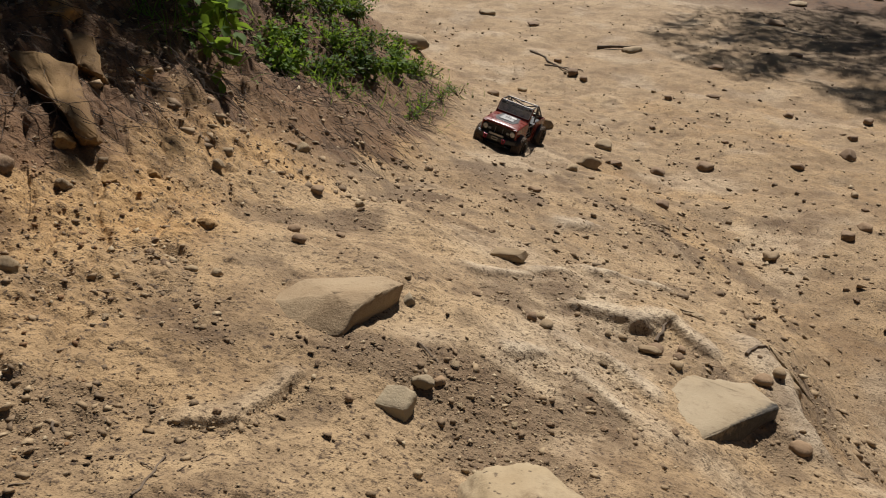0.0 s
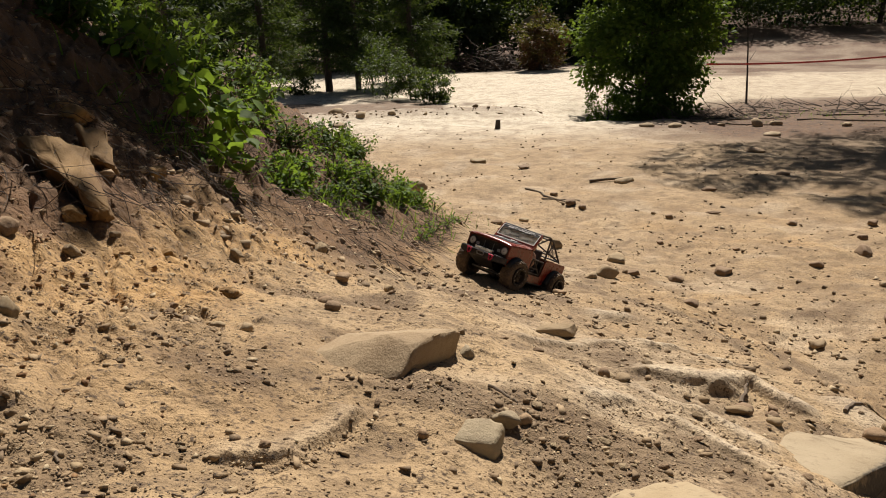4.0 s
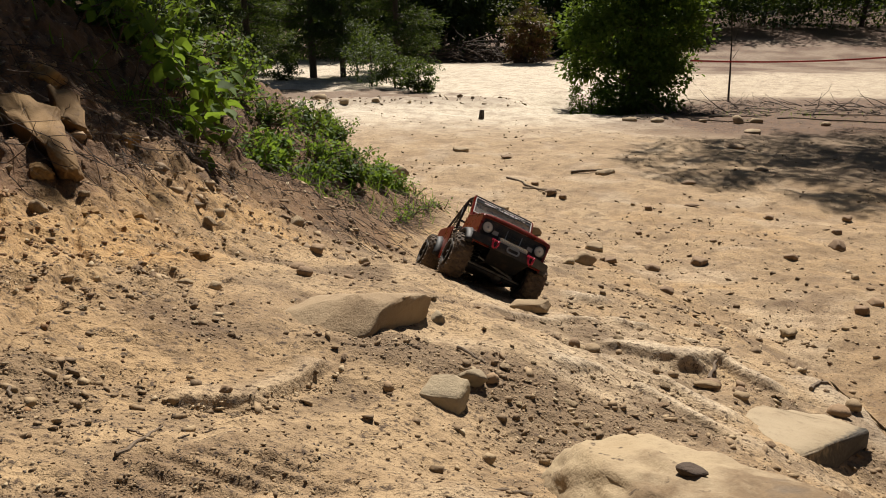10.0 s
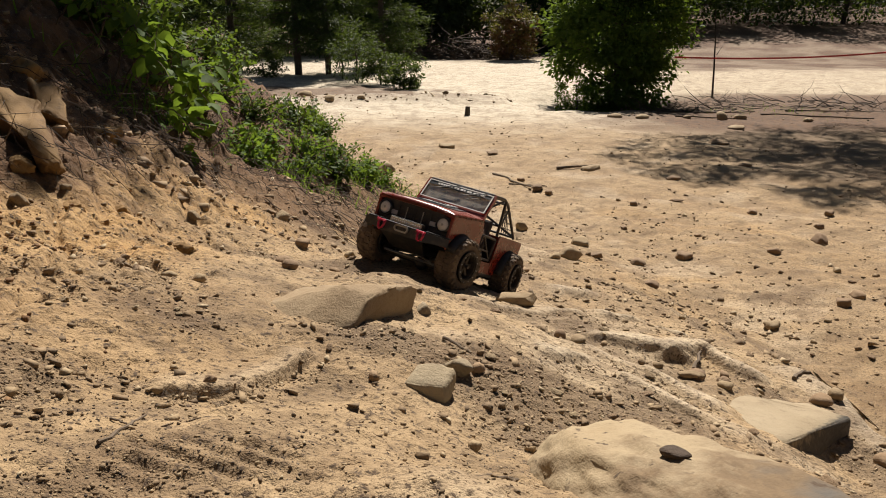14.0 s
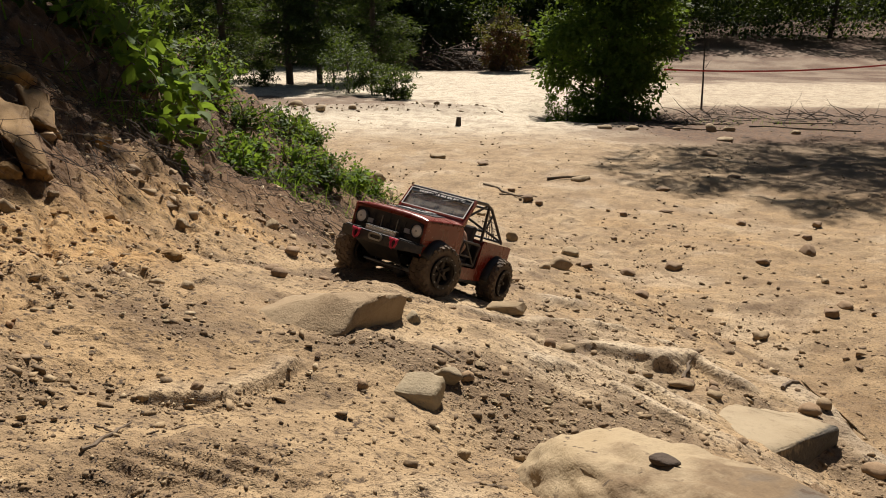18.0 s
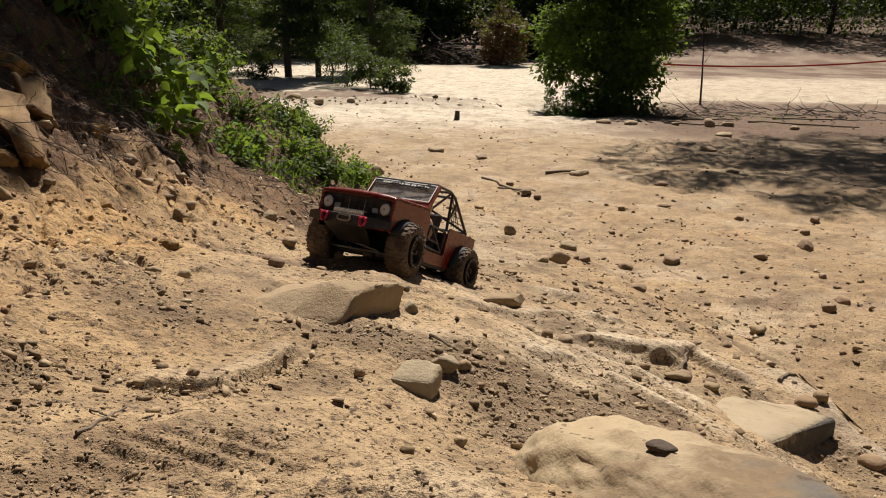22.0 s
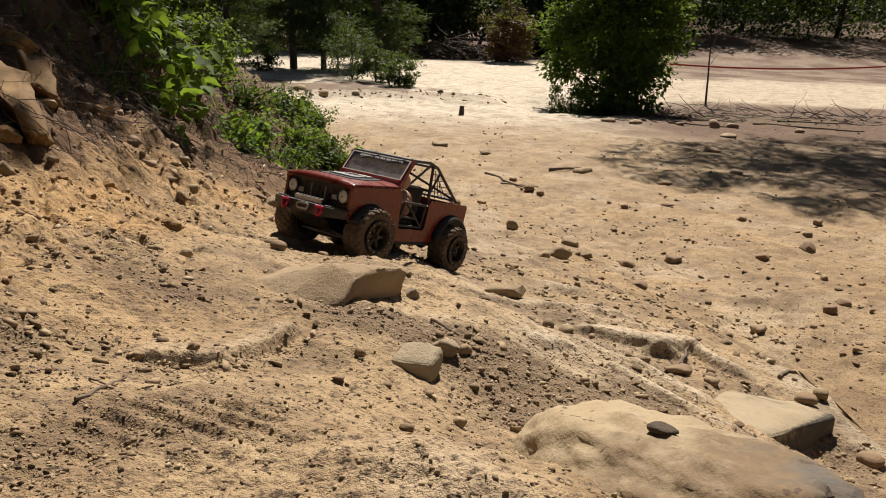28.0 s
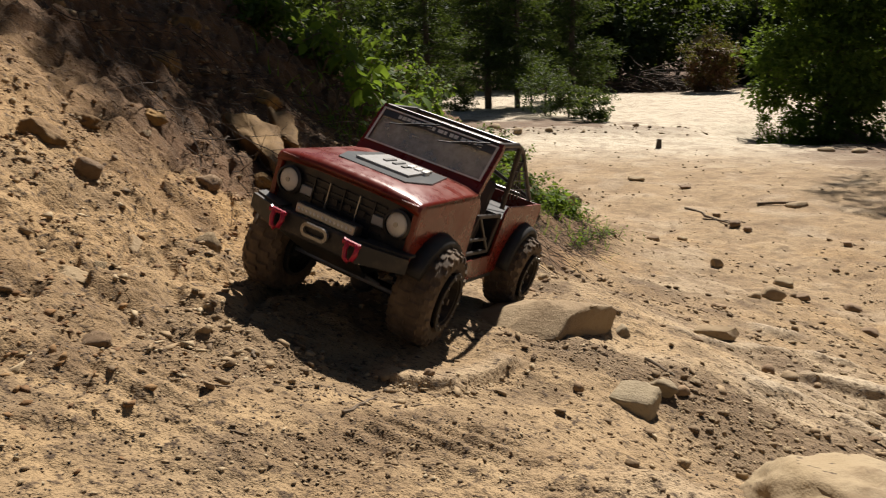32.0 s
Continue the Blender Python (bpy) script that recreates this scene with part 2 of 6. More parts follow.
SOIL = soil_material()
SANDSTONE = stone_material("tan_sandstone", (0.285, 0.203, 0.108), (0.360, 0.275, 0.162), (0.170, 0.112, 0.058))
BROWN_STONE = stone_material("brown_stone", (0.225, 0.143, 0.076), (0.310, 0.212, 0.118), (0.135, 0.083, 0.047))
LEAF_BRIGHT = leaf_material("vine_leaf", (0.058, 0.116, 0.012), (0.102, 0.177, 0.020), 0.45)
LEAF_MID = leaf_material("shrub_leaf", (0.024, 0.058, 0.009), (0.058, 0.102, 0.017), 0.35)
LEAF_DARK = leaf_material("conifer_leaf", (0.011, 0.025, 0.011), (0.025, 0.045, 0.017), 0.2)
LEAF_OLIVE = leaf_material("olive_leaf", (0.013, 0.025, 0.009), (0.029, 0.044, 0.016), 0.25)
LEAF_RED = leaf_material("dead_red_leaf", (0.068, 0.024, 0.017), (0.129, 0.051, 0.034), 0.2)
BARK = rough_material("grey_bark", (0.037, 0.029, 0.022), (0.068, 0.054, 0.041), 20)
TWIG = rough_material("dry_twig", (0.092, 0.063, 0.040), (0.162, 0.121, 0.081), 40, bump=0.3, depth=0.002)
ROOT = rough_material("dark_root", (0.034, 0.023, 0.015), (0.082, 0.054, 0.034), 40, bump=0.4, depth=0.003)


# ---- mesh helpers ----
def part(name, bm, mat, parent=None, label="", smooth=False):
    me = bpy.data.meshes.new(name)
    bm.to_mesh(me)
    bm.free()
    me.materials.append(mat)
    if smooth:
        me.polygons.foreach_set("use_smooth", [True] * len(me.polygons))
    ob = new(name, me)
    if parent is not None:
        ob.parent = parent
    if label:
        ob["label"] = label
    return ob


def taper(bm, pts, r0, r1, seg=6):
    """One unbroken tapering tube through the points."""
    n, last, ref = len(pts) - 1, None, Vector((0.31, 0.17, 0.93))
    for i in range(n + 1):
        d = (Vector(pts[min(i + 1, n)]) - Vector(pts[max(i - 1, 0)])).normalized()
        u = d.cross(ref if abs(d.dot(ref)) < 0.95 else Vector((1, 0, 0))).normalized()
        w, r = d.cross(u), r0 + (r1 - r0) * i / n
        ring = [bm.verts.new(Vector(pts[i]) + r * (u * math.cos(6.2832 * k / seg) + w * math.sin(6.2832 * k / seg))) for k in range(seg)]
        if last:
            for k in range(seg):
                bm.faces.new((last[k], last[(k + 1) % seg], ring[(k + 1) % seg], ring[k]))
        else:
            bm.faces.new(ring[::-1])
        last = ring
    bm.faces.new(last)


# crests of sandstone ledges: ends, height, width of the steep side, width of the long back, metres
LEDGES = [
    (0.47, 2.53, 0.56, 2.62, 0.035, 0.03, 0.14), (0.48, 1.90, 0.72, 2.02, 0.020, 0.020, 0.10), (0.40, 1.575, 0.55, 1.565, 0.026, 0.016, 0.09), (0.55, 1.565, 0.66, 1.62, 0.030, 0.016, 0.09), (0.66, 1.62, 0.73, 1.52, 0.024, 0.015, 0.07),
    (0.30, 1.30, 0.42, 1.31, 0.014, 0.035, 0.06), (0.42, 1.29, 0.50, 1.20, 0.022, 0.020, 0.06),
    (0.11, 1.62, 0.24, 1.72, 0.016, 0.016, 0.06), (0.27, 1.76, 0.36, 1.82, 0.014, 0.016, 0.05), (0.19, 1.14, 0.27, 1.18, 0.014, 0.014, 0.05), (0.33, 1.14, 0.41, 1.05, 0.016, 0.014, 0.05), (0.93, 1.45, 0.95, 1.30, 0.020, 0.016, 0.07), (0.95, 1.26, 0.97, 1.44, 0.035, 0.018, 0.13), (0.97, 1.44, 0.93, 1.66, 0.030, 0.018, 0.14),
    (-0.300, 0.702, -0.242, 0.722, 0.016, 0.007, 0.042), (-0.232, 0.738, -0.186, 0.850, 0.017, 0.007, 0.042)]


def ledges(x, y):
    """Height of the ledges at a place, how much bare rock shows, how much grit lies at their feet, and how even the face is. Metres."""
    inside = (x > -0.8) & (x < 1.25) & (y > 0.45) & (y < 2.7)
    if not inside.all():
        out = [np.zeros(np.shape(x)) for _ in range(4)]
        if inside.any():
            for whole, piece in zip(out, ledges(x[inside], y[inside])):
                whole[inside] = piece
        return out
    sx, sy = vnoise(x * 9, y * 9, 61), vnoise(x * 9, y * 9, 63)
    high, bare, pocket, even = [np.zeros(np.shape(x)) for _ in range(4)]
    for x0, y0, x1, y1, h, front, back in LEDGES:
        front, h = front * 1.7, h * 0.95
        dx, dy = x1 - x0, y1 - y0
        bend = min(0.03, 0.22 * back)
        wx, wy = x + bend * sx, y + bend * sy
        long = math.hypot(dx, dy)
        along = ((wx - x0) * dx + (wy - y0) * dy) / long
        past = np.maximum(np.maximum(-along, along - long), 0)
        side = ((wx - x0) * dy - (wy - y0) * dx) / long
        ends = np.exp(-(past / (0.55 * back)) ** 2)
        ahead = side > 0
        high = np.maximum(high, h * ends * np.where(ahead, 1 - ramp(side, 0, front), np.exp(-(side / back) ** 2)))
        bare = np.maximum(bare, (0.35 if back < 0.05 else 1.0) * ends * np.where(ahead, 1 - ramp(side, 0, front), 1 - ramp(-side, 0.3 * back, back)))
        even = np.maximum(even, ends * np.where(ahead, 1 - ramp(side, 1.1 * front, 1.9 * front), 1 - ramp(-side, 0.4 * back, back)))
        pocket = np.maximum(pocket, ends * np.where(ahead, ramp(side, 0.1 * front, 0.6 * front) * (1 - ramp(side, 2 * front, 4 * front)), 0))
    return high, bare, pocket, even


# ---- ground ----
def debris(x, y):
    """How thickly dark crumbs and litter lie, 0 to 1. Metres."""
    spots = [(-0.50, 0.40, 0.17, 0.15), (-0.24, 0.53, 0.13, 0.05), (-0.36, 0.60, 0.08, 0.05), (0.05, 0.92, 0.09, 0.10), (0.10, 0.70, 0.08, 0.06), (-0.08, 1.00, 0.07, 0.06), (0.45, 1.45, 0.12, 0.05), (0.60, 1.00, 0.08, 0.06), (-0.44, 1.10, 0.07, 0.04)]
    out = np.zeros(np.shape(x))
    for cx, cy, rx, ry in spots:
        out = np.maximum(out, np.exp(-((x - cx) / rx) ** 2 - ((y - cy) / ry) ** 2))
    return out


def berm(x, y):
    """A low bank of dirt across the trail, 0 to 1."""
    return np.exp(-((y - 19.2 - 0.12 * x) / 0.8) ** 2) * ramp(x, -8, -6.5) * (1 - ramp(x, 0.9, 1.8))


def soil_detail(x, y):
    """Fine relief, metres: clods, ledges, ruts and runnels."""
    d = np.hypot(x, y)
    bank = np.maximum(bank_depth(x, y), 0)
    near = 1 - ramp(d, 5, 14)
    lump = 0.40 + 0.60 * ramp(bank, 0.55, 1.0) * ramp(y, 1.1, 1.9)
    rocky = ramp(x, -0.15, 0.25) * (1 - ramp(x, 1.7, 2.3)) * (1 - ramp(y, 2.1, 2.8)) * ramp(y, -1.0, 0.2)
    z = 0.030 * fbm(x, y, 1.3, 3, 11) * ramp(d, 0.6, 3) + 0.016 * fbm(x, y, 0.32, 3, 12) * near
    high, bare, pocket, even = ledges(x * K, y * K)
    z = z + 0.0040 * fbm(x, y, 0.07, 3, 13) * near * (1 - 0.85 * even)
    lumps, own = cells(x + 0.02 * vnoise(x * 20, y * 20, 3), y, 0.055, 21)
    z = z + near * 0.011 * np.clip(0.5 - lumps, 0, 1) * (own > 0.62) * (0.5 + ramp(bank, 0.05, 0.4))
    big, own2 = cells(x, y, 0.17, 24)
    z = z + lump * near * ramp(bank, 0.05, 0.5) * 0.05 * np.clip(0.55 - big, 0, 1) * own2 * 0.5
    z = z + lump * near * ramp(bank, 0.1, 0.6) * 0.05 * fbm(x * 1.2, y * 0.6, 0.22, 4, 15)
    # broken sandstone steps
    strata = plain_shape(x, y) + 0.11 * x + 0.05 * y + 0.05 * fbm(x, y, 0.5, 3, 16)
    step = 0.052
    k = strata / step
    f = k - np.floor(k)
    z = z + 0.3 * rocky * step * (ramp(f, 0.45, 1.0) - f) * (0.75 + 0.5 * vnoise(x * 2.2, y * 2.2, 17))
    z = z + high / K
    # the hollow round the square block, and the gravel pocket under the ledge
    z = z - 0.022 * np.exp(-((x * K - 0.74) / 0.13) ** 2 - ((y * K - 1.14) / 0.09) ** 2) - 0.030 * np.exp(-((x * K - 0.68) / 0.12) ** 2 - ((y * K - 1.30) / 0.10) ** 2)
    z = z - 0.016 * np.exp(-((x * K - 0.53 - 0.35 * (y * K - 1.47)) / 0.15) ** 4 - ((y * K - 1.47 - 0.30 * (x * K - 0.53)) / 0.065) ** 4)
    z = z - 0.028 * np.exp(-((x * K + 0.025) / 0.07) ** 2 - ((y * K - 1.16) / 0.10) ** 2) - 0.050 * np.exp(-((x * K + 0.08) / 0.16) ** 2 - ((y * K - 1.68) / 0.12) ** 2)
    # scuffed dirt of the flat
    z = z + 0.010 * fbm(x, y * 0.7, 0.16, 3, 91) * ramp(d, 2.2, 3.4) * (1 - ramp(d, 9, 15)) * (1 - ramp(bank, 0.0, 0.2))
    z = z + 0.030 * np.exp(-((x * K - 0.05) / 0.15) ** 2 - ((y * K - 2.02) / 0.15) ** 2)
    z = z + 0.060 * np.exp(-((x * K + 0.86) / 0.10) ** 2 - ((y * K - 1.46) / 0.09) ** 2)
    # mound, and the hollow before the wedge of rock
    z = z + 0.022 * np.exp(-((x + 0.22) / 0.13) ** 2 - ((y - 0.62) / 0.07) ** 2)
    z = z + 0.04 * np.exp(-((x - 0.06) / 0.13) ** 2 - ((y - 0.53) / 0.09) ** 2)
    # tyre ridges pressed into the dust
    z = z + 0.0035 * np.sin((y * 0.9 + x * 0.35) * 260) * np.exp(-((x + 0.20) / 0.11) ** 2 - ((y - 0.575) / 0.05) ** 2) + 0.003 * np.sin((y + 0.2 * x) * 230) * np.exp(-((x + 0.50) / 0.05) ** 2 - ((y - 0.50) / 0.09) ** 2)
    # clods and half-buried stones of the bank
    c1, own3 = cells(x + 0.03 * vnoise(x * 9, y * 9, 4), y + 0.03 * vnoise(x * 9, y * 9, 6), 0.11, 27)
    z = z + lump * near * ramp(bank, 0.12, 0.6) * 0.030 * ramp(0.5 - c1, 0, 0.4) * ramp(own3, 0.4, 0.9)
    z = z + near * 0.0026 * fbm(x, y, 0.028, 2, 66) * (1 - ramp(d, 2.2, 4)) * (1 - 0.95 * even) + lump * near * ramp(bank, 0.05, 0.4) * (0.024 * fbm(x, y, 0.06, 3, 67) + 0.016 * (0.3 - np.abs(vnoise(x * 8, y * 8, 75))) + 0.016 * (0.3 - np.abs(vnoise(x * 19, y * 19, 76))))
    rill = fbm(x * 2.4 + 0.8 * y, y * 0.8, 0.35, 3, 19)
    z = z - near * ramp(bank, 0.05, 0.5) * 0.018 * (1 - ramp(np.abs(rill), 0, 0.25))
    z = z + berm(x, y) * (0.15 + 0.06 * fbm(x, y, 0.8, 3, 78))
    z = z + 0.03 * fbm(x, y, 0.9, 4, 18) * ramp(d, 4, 9) * (1 - ramp(d, 25, 60))
    return z


def ground_height(x, y):
    x, y = x / K, y / K
    return K * (plain_shape(x, y) + soil_detail(x, y))


def height_at(x, y):
    return float(ground_height(np.array([x], float), np.array([y], float))[0])


def build_ground():
    fine = np.radians(np.linspace(-66, 50, 660))
    coarse = np.radians(np.linspace(50, 294, 140)[1:-1])
    ang = np.concatenate([fine, coarse])
    rad = np.concatenate([[0.02, 0.12, 0.2], np.geomspace(0.27, 0.5, 90), np.geomspace(0.5, 2.2, 600)[1:], np.geomspace(2.2, 7.0, 190)[1:], np.geomspace(7.1, 60, 130)[1:], np.geomspace(63, 900, 24)])
    A, R = np.meshgrid(ang, rad)
    X, Y = R * np.sin(A), R * np.cos(A) - 0.05
    seen = ramp(A, np.radians(-70), np.radians(-65)) * (1 - ramp(A, np.radians(49), np.radians(54)))
    seen = np.maximum(seen, ramp(R, 3, 8))
    Z = K * (plain_shape(X / K, Y / K) + seen * soil_detail(X / K, Y / K))
    far = ramp(R, 40, 90)
    Z = Z * (1 - far) + far * (2.0 * fbm(X, Y, 60, 3, 41) * ramp(R, 60, 200) + 0.3) + 0.085 * np.clip(Y - 42, 0, 60) * ramp(X, 6, 18) * (1 - ramp(R, 120, 300))
    n, m = len(rad), len(ang)
    verts = np.stack([X, Y, Z], -1).reshape(-1, 3)
    i, j = np.meshgrid(np.arange(n - 1), np.arange(m), indexing="ij")
    j2 = (j + 1) % m
    faces = np.stack([i * m + j, i * m + j2, (i + 1) * m + j2, (i + 1) * m + j], -1).reshape(-1, 4)
    me = bpy.data.meshes.new("ground")
    me.vertices.add(len(verts))
    me.vertices.foreach_set("co", verts.ravel().astype(np.float32))
    me.loops.add(faces.size)
    me.loops.foreach_set("vertex_index", faces.ravel().astype(np.int32))
    me.polygons.add(len(faces))
    me.polygons.foreach_set("loop_start", (np.arange(len(faces)) * 4).astype(np.int32))
    me.polygons.foreach_set("use_smooth", np.ones(len(faces), bool))
    me.update(calc_edges=True)
    x, y = verts[:, 0] / K, verts[:, 1] / K
    bank = np.maximum(bank_depth(x, y), 0)
    d = np.hypot(x, y)
    orange = np.clip(ramp(bank + 0.15 * fbm(x, y, 0.5, 3, 51), 0.0, 0.5) * 0.95 + 0.35 * ramp(fbm(x, y, 0.8, 3, 52), 0.1, 0.8) + 0.15 * ramp(x - 0.2 * y, 0.1, 1.0) * ramp(y, 1.8, 2.6), 0, 1) * (1 - ramp(y, 6, 12)) * (0.25 + 0.75 * ramp(y, 0.6, 1.4))
    patch = fbm(x, y, 0.42, 4, 53)
    grit = np.clip(ramp(patch, 0.18, 0.55) * (1 - ramp(d, 3.5, 6)) * 0.75 + 0.5 * ramp(fbm(x, y, 0.16, 3, 54), 0.35, 0.7) * (1 - ramp(d, 6, 12)), 0, 0.85)
    roots = ramp(bank, 0.25, 0.7) * ramp(y, 1.9, 2.6) * (1 - ramp(y, 8, 10))
    grit = np.clip(grit * (1 - 0.6 * ramp(bank, 0.1, 0.4)), 0, 1)
    grit = np.clip(np.maximum(grit, 0.65 * debris(x * K, y * K) * ramp(fbm(x, y, 0.06, 3, 69), -0.25, 0.35)), 0, 1)
    leaf = ramp(x + 0.6 * fbm(x, y, 2, 3, 57), 3.5, 5.5) * ramp(y, 7, 9) * (1 - ramp(y, 16, 20))
    grit = np.clip(np.maximum(grit, 0.7 * leaf), 0, 1)
    pale = np.clip(ramp(y, 12, 17) * 0.9 + 0.20 * ramp(fbm(x, y, 0.7, 3, 56), 0.15, 0.6) * (1 - ramp(bank, 0, 0.2)) * (1 - grit), 0, 1)
    _, bare, pocket, _ = ledges(verts[:, 0], verts[:, 1])
    pale = np.clip(np.maximum(pale * (1 - 0.35 * ramp(x, 4, 8)), 0.40 * bare), 0, 1)
    grit = np.clip(np.maximum(grit, 0.32 * ramp(x - 0.25 * y, 0.2, 1.2) * ramp(fbm(x, y, 0.5, 4, 74), -0.3, 0.5) * (1 - ramp(y, 8, 12))), 0, 1)
    grit = np.clip(np.maximum(grit * (1 - 0.8 * bare), 0.55 * pocket * ramp(patch, -0.4, 0.3)), 0, 1)
    # upper bank: dark humus, with the shade of the growth above painted in
    humus_shade = ramp(bank + 0.25 * fbm(x, y, 0.3, 4, 58), 0.46, 0.76) * ramp(y + 0.25 * x, 0.6, 1.2) * (1 - ramp(y, 9, 12))
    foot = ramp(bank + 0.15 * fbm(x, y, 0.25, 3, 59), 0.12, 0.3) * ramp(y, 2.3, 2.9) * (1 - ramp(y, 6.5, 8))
    woods = ramp(y + 3 * fbm(x, y, 9, 3, 60) - 0.35 * np.abs(x), 40, 46) * (1 - ramp(fbm(x, y, 5, 3, 68), -0.3, 0.3) * 0.7 * ramp(x, 8, 14) * (1 - ramp(y, 54, 60)))
    # far right slope: litter, darkened as well for the trees' shade
    woods = np.maximum(woods, ramp(y + 2 * fbm(x, y, 4, 3, 72), 31, 35) * ramp(x, 9, 12) * (0.7 + 0.3 * ramp(fbm(x, y, 3, 3, 73), -0.3, 0.3)))
    woods = np.maximum(woods, 0.85 * ramp(fbm(x, y, 1.2, 3, 70) - ((x + 3.4) / 3.4) ** 2 - ((y - 21.5) / 2.6) ** 2, -1.0, -0.5))
    woods = np.maximum(woods, 0.92 * ramp(x + 0.8 * fbm(x, y, 1.2, 3, 77), 2.6, 4.6) * ramp(y, 12.0, 14.0) * (1 - ramp(y, 20, 22)))
    woods = np.maximum(woods, 0.45 * berm(x, y))
    humus_shade = np.clip(np.maximum(np.maximum(0.9 * humus_shade, 0.8 * foot), woods), 0, 1)
    sight = seen.reshape(-1)
    orange, grit, pale = orange * sight + (1 - sight) * 0.6 * ramp(bank, 0, 0.5), grit * sight, pale * sight
    col = me.color_attributes.new("soil", "FLOAT_COLOR", "POINT")
    data = np.ones((len(verts), 4), np.float32)
    data[:, 0], data[:, 1], data[:, 2], data[:, 3] = orange, grit, pale, humus_shade
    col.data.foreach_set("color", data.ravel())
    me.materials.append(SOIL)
    return tagged(new("ground", me), "dry tan sandy dirt trail with broken sandstone ledges", "ground", kind="structure")


build_ground()


# ---- the toy truck ----
def paint_material():
    m = material("dusty_red_orange_paint", rough=0.38)
    co = object_coords(m)
    dust, fine = noise_tex(m, 22, 5, 0.65, co), noise_tex(m, 160, 3, 0.7, co)
    col = blend(m, stretch(m, dust, 0.42, 0.78), (0.135, 0.011, 0.004), (0.150, 0.024, 0.010))
    col = blend(m, stretch(m, fine, 0.68, 0.78), col, (0.190, 0.095, 0.050))
    link(m, col, bsdf(m).inputs["Base Color"])
    link(m, stretch(m, dust, 0.12, 1.4), bsdf(m).inputs["Roughness"])
    return m


def rubber_material():
    m = material("dusty_tyre_rubber", rough=0.9)
    co = object_coords(m)
    dust = noise_tex(m, 30, 5, 0.7, co)
    col = blend(m, stretch(m, dust, 0.38, 0.70), (0.060, 0.043, 0.030), (0.165, 0.115, 0.072))
    link(m, col, bsdf(m).inputs["Base Color"])
    bumped(m, noise_tex(m, 260, 3, 0.6, co), 0.4, 0.001)
    return m


def plastic_material(name, a, b, rough):
    m = material(name, a, rough)
    fac = noise_tex(m, 45, 5, 0.65, object_coords(m))
    link(m, blend(m, stretch(m, fac, 0.5, 0.8), a, b), bsdf(m).inputs["Base Color"])
    return m


def glass_material():
    m = material("windscreen_film", (0.55, 0.57, 0.6), 0.06)
    p = bsdf(m)
    tr = m.node_tree.nodes.new("ShaderNodeBsdfTransparent")
    tr.inputs["Color"].default_value = (0.90, 0.92, 0.92, 1)
    fr = m.node_tree.nodes.new("ShaderNodeBsdfGlossy")
    fr.inputs["Roughness"].default_value = 0.14
    lw = node(m, "ShaderNodeFresnel", IOR=3.4)
    mix = m.node_tree.nodes.new("ShaderNodeMixShader")
    link(m, lw.outputs[0], mix.inputs[0])
    link(m, tr.outputs[0], mix.inputs[1])
    link(m, fr.outputs[0], mix.inputs[2])
    # pale diffuse and translucent layer, put in for the bright sky reflected here
    dust = m.node_tree.nodes.new("ShaderNodeBsdfDiffuse")
    dust.inputs["Color"].default_value = (0.55, 0.50, 0.42, 1)
    shine = m.node_tree.nodes.new("ShaderNodeBsdfTranslucent")
    shine.inputs["Color"].default_value = (0.85, 0.82, 0.76, 1)
    both = node(m, "ShaderNodeMixShader", Fac=0.7)
    link(m, dust.outputs[0], both.inputs[1])
    link(m, shine.outputs[0], both.inputs[2])
    sheen = m.node_tree.nodes.new("ShaderNodeMixShader")
    link(m, stretch(m, noise_tex(m, 60, 5, 0.7, object_coords(m)), 0.02, 1.35), sheen.inputs[0])
    link(m, mix.outputs[0], sheen.inputs[1])
    link(m, both.outputs[0], sheen.inputs[2])
    link(m, sheen.outputs[0], m.node_tree.nodes["Material Output"].inputs["Surface"])
    return m


PAINT, RUBBER, FILM = paint_material(), rubber_material(), glass_material()
BLACK = plastic_material("black_plastic", (0.012, 0.012, 0.013), (0.07, 0.052, 0.038), 0.5)
GLOSS = plastic_material("satin_black", (0.008, 0.008, 0.009), (0.03, 0.024, 0.02), 0.65)
CAGE = plastic_material("brown_black_tube", (0.020, 0.014, 0.012), (0.075, 0.045, 0.030), 0.45)
STEEL = plastic_material("grey_steel", (0.30, 0.30, 0.30), (0.22, 0.17, 0.12), 0.35)
bsdf(STEEL).inputs["Metallic"].default_value = 0.8
RIM = plastic_material("dark_rim", (0.030, 0.023, 0.017), (0.110, 0.076, 0.048), 0.75)
SHACKLE = plastic_material("crimson_anodised", (0.42, 0.012, 0.045), (0.25, 0.03, 0.04), 0.3)
LENS = plastic_material("frosted_lens", (0.62, 0.60, 0.56), (0.45, 0.40, 0.33), 0.18)
LED = plastic_material("light_bar_lens", (0.52, 0.47, 0.36), (0.38, 0.33, 0.24), 0.3)
DECAL = plastic_material("grey_black_decal", (0.055, 0.058, 0.062), (0.12, 0.11, 0.10), 0.3)
DECAL_GREY = plastic_material("pale_grey_decal", (0.30, 0.30, 0.30), (0.22, 0.2, 0.18), 0.35)
WHITE = plastic_material("white_trim", (0.72, 0.70, 0.66), (0.5, 0.45, 0.38), 0.4)
DOLL = plastic_material("tan_doll_plastic", (0.36, 0.21, 0.14), (0.25, 0.14, 0.09), 0.5)
CLOTH = plastic_material("dark_seat", (0.03, 0.026, 0.026), (0.07, 0.05, 0.04), 0.8)


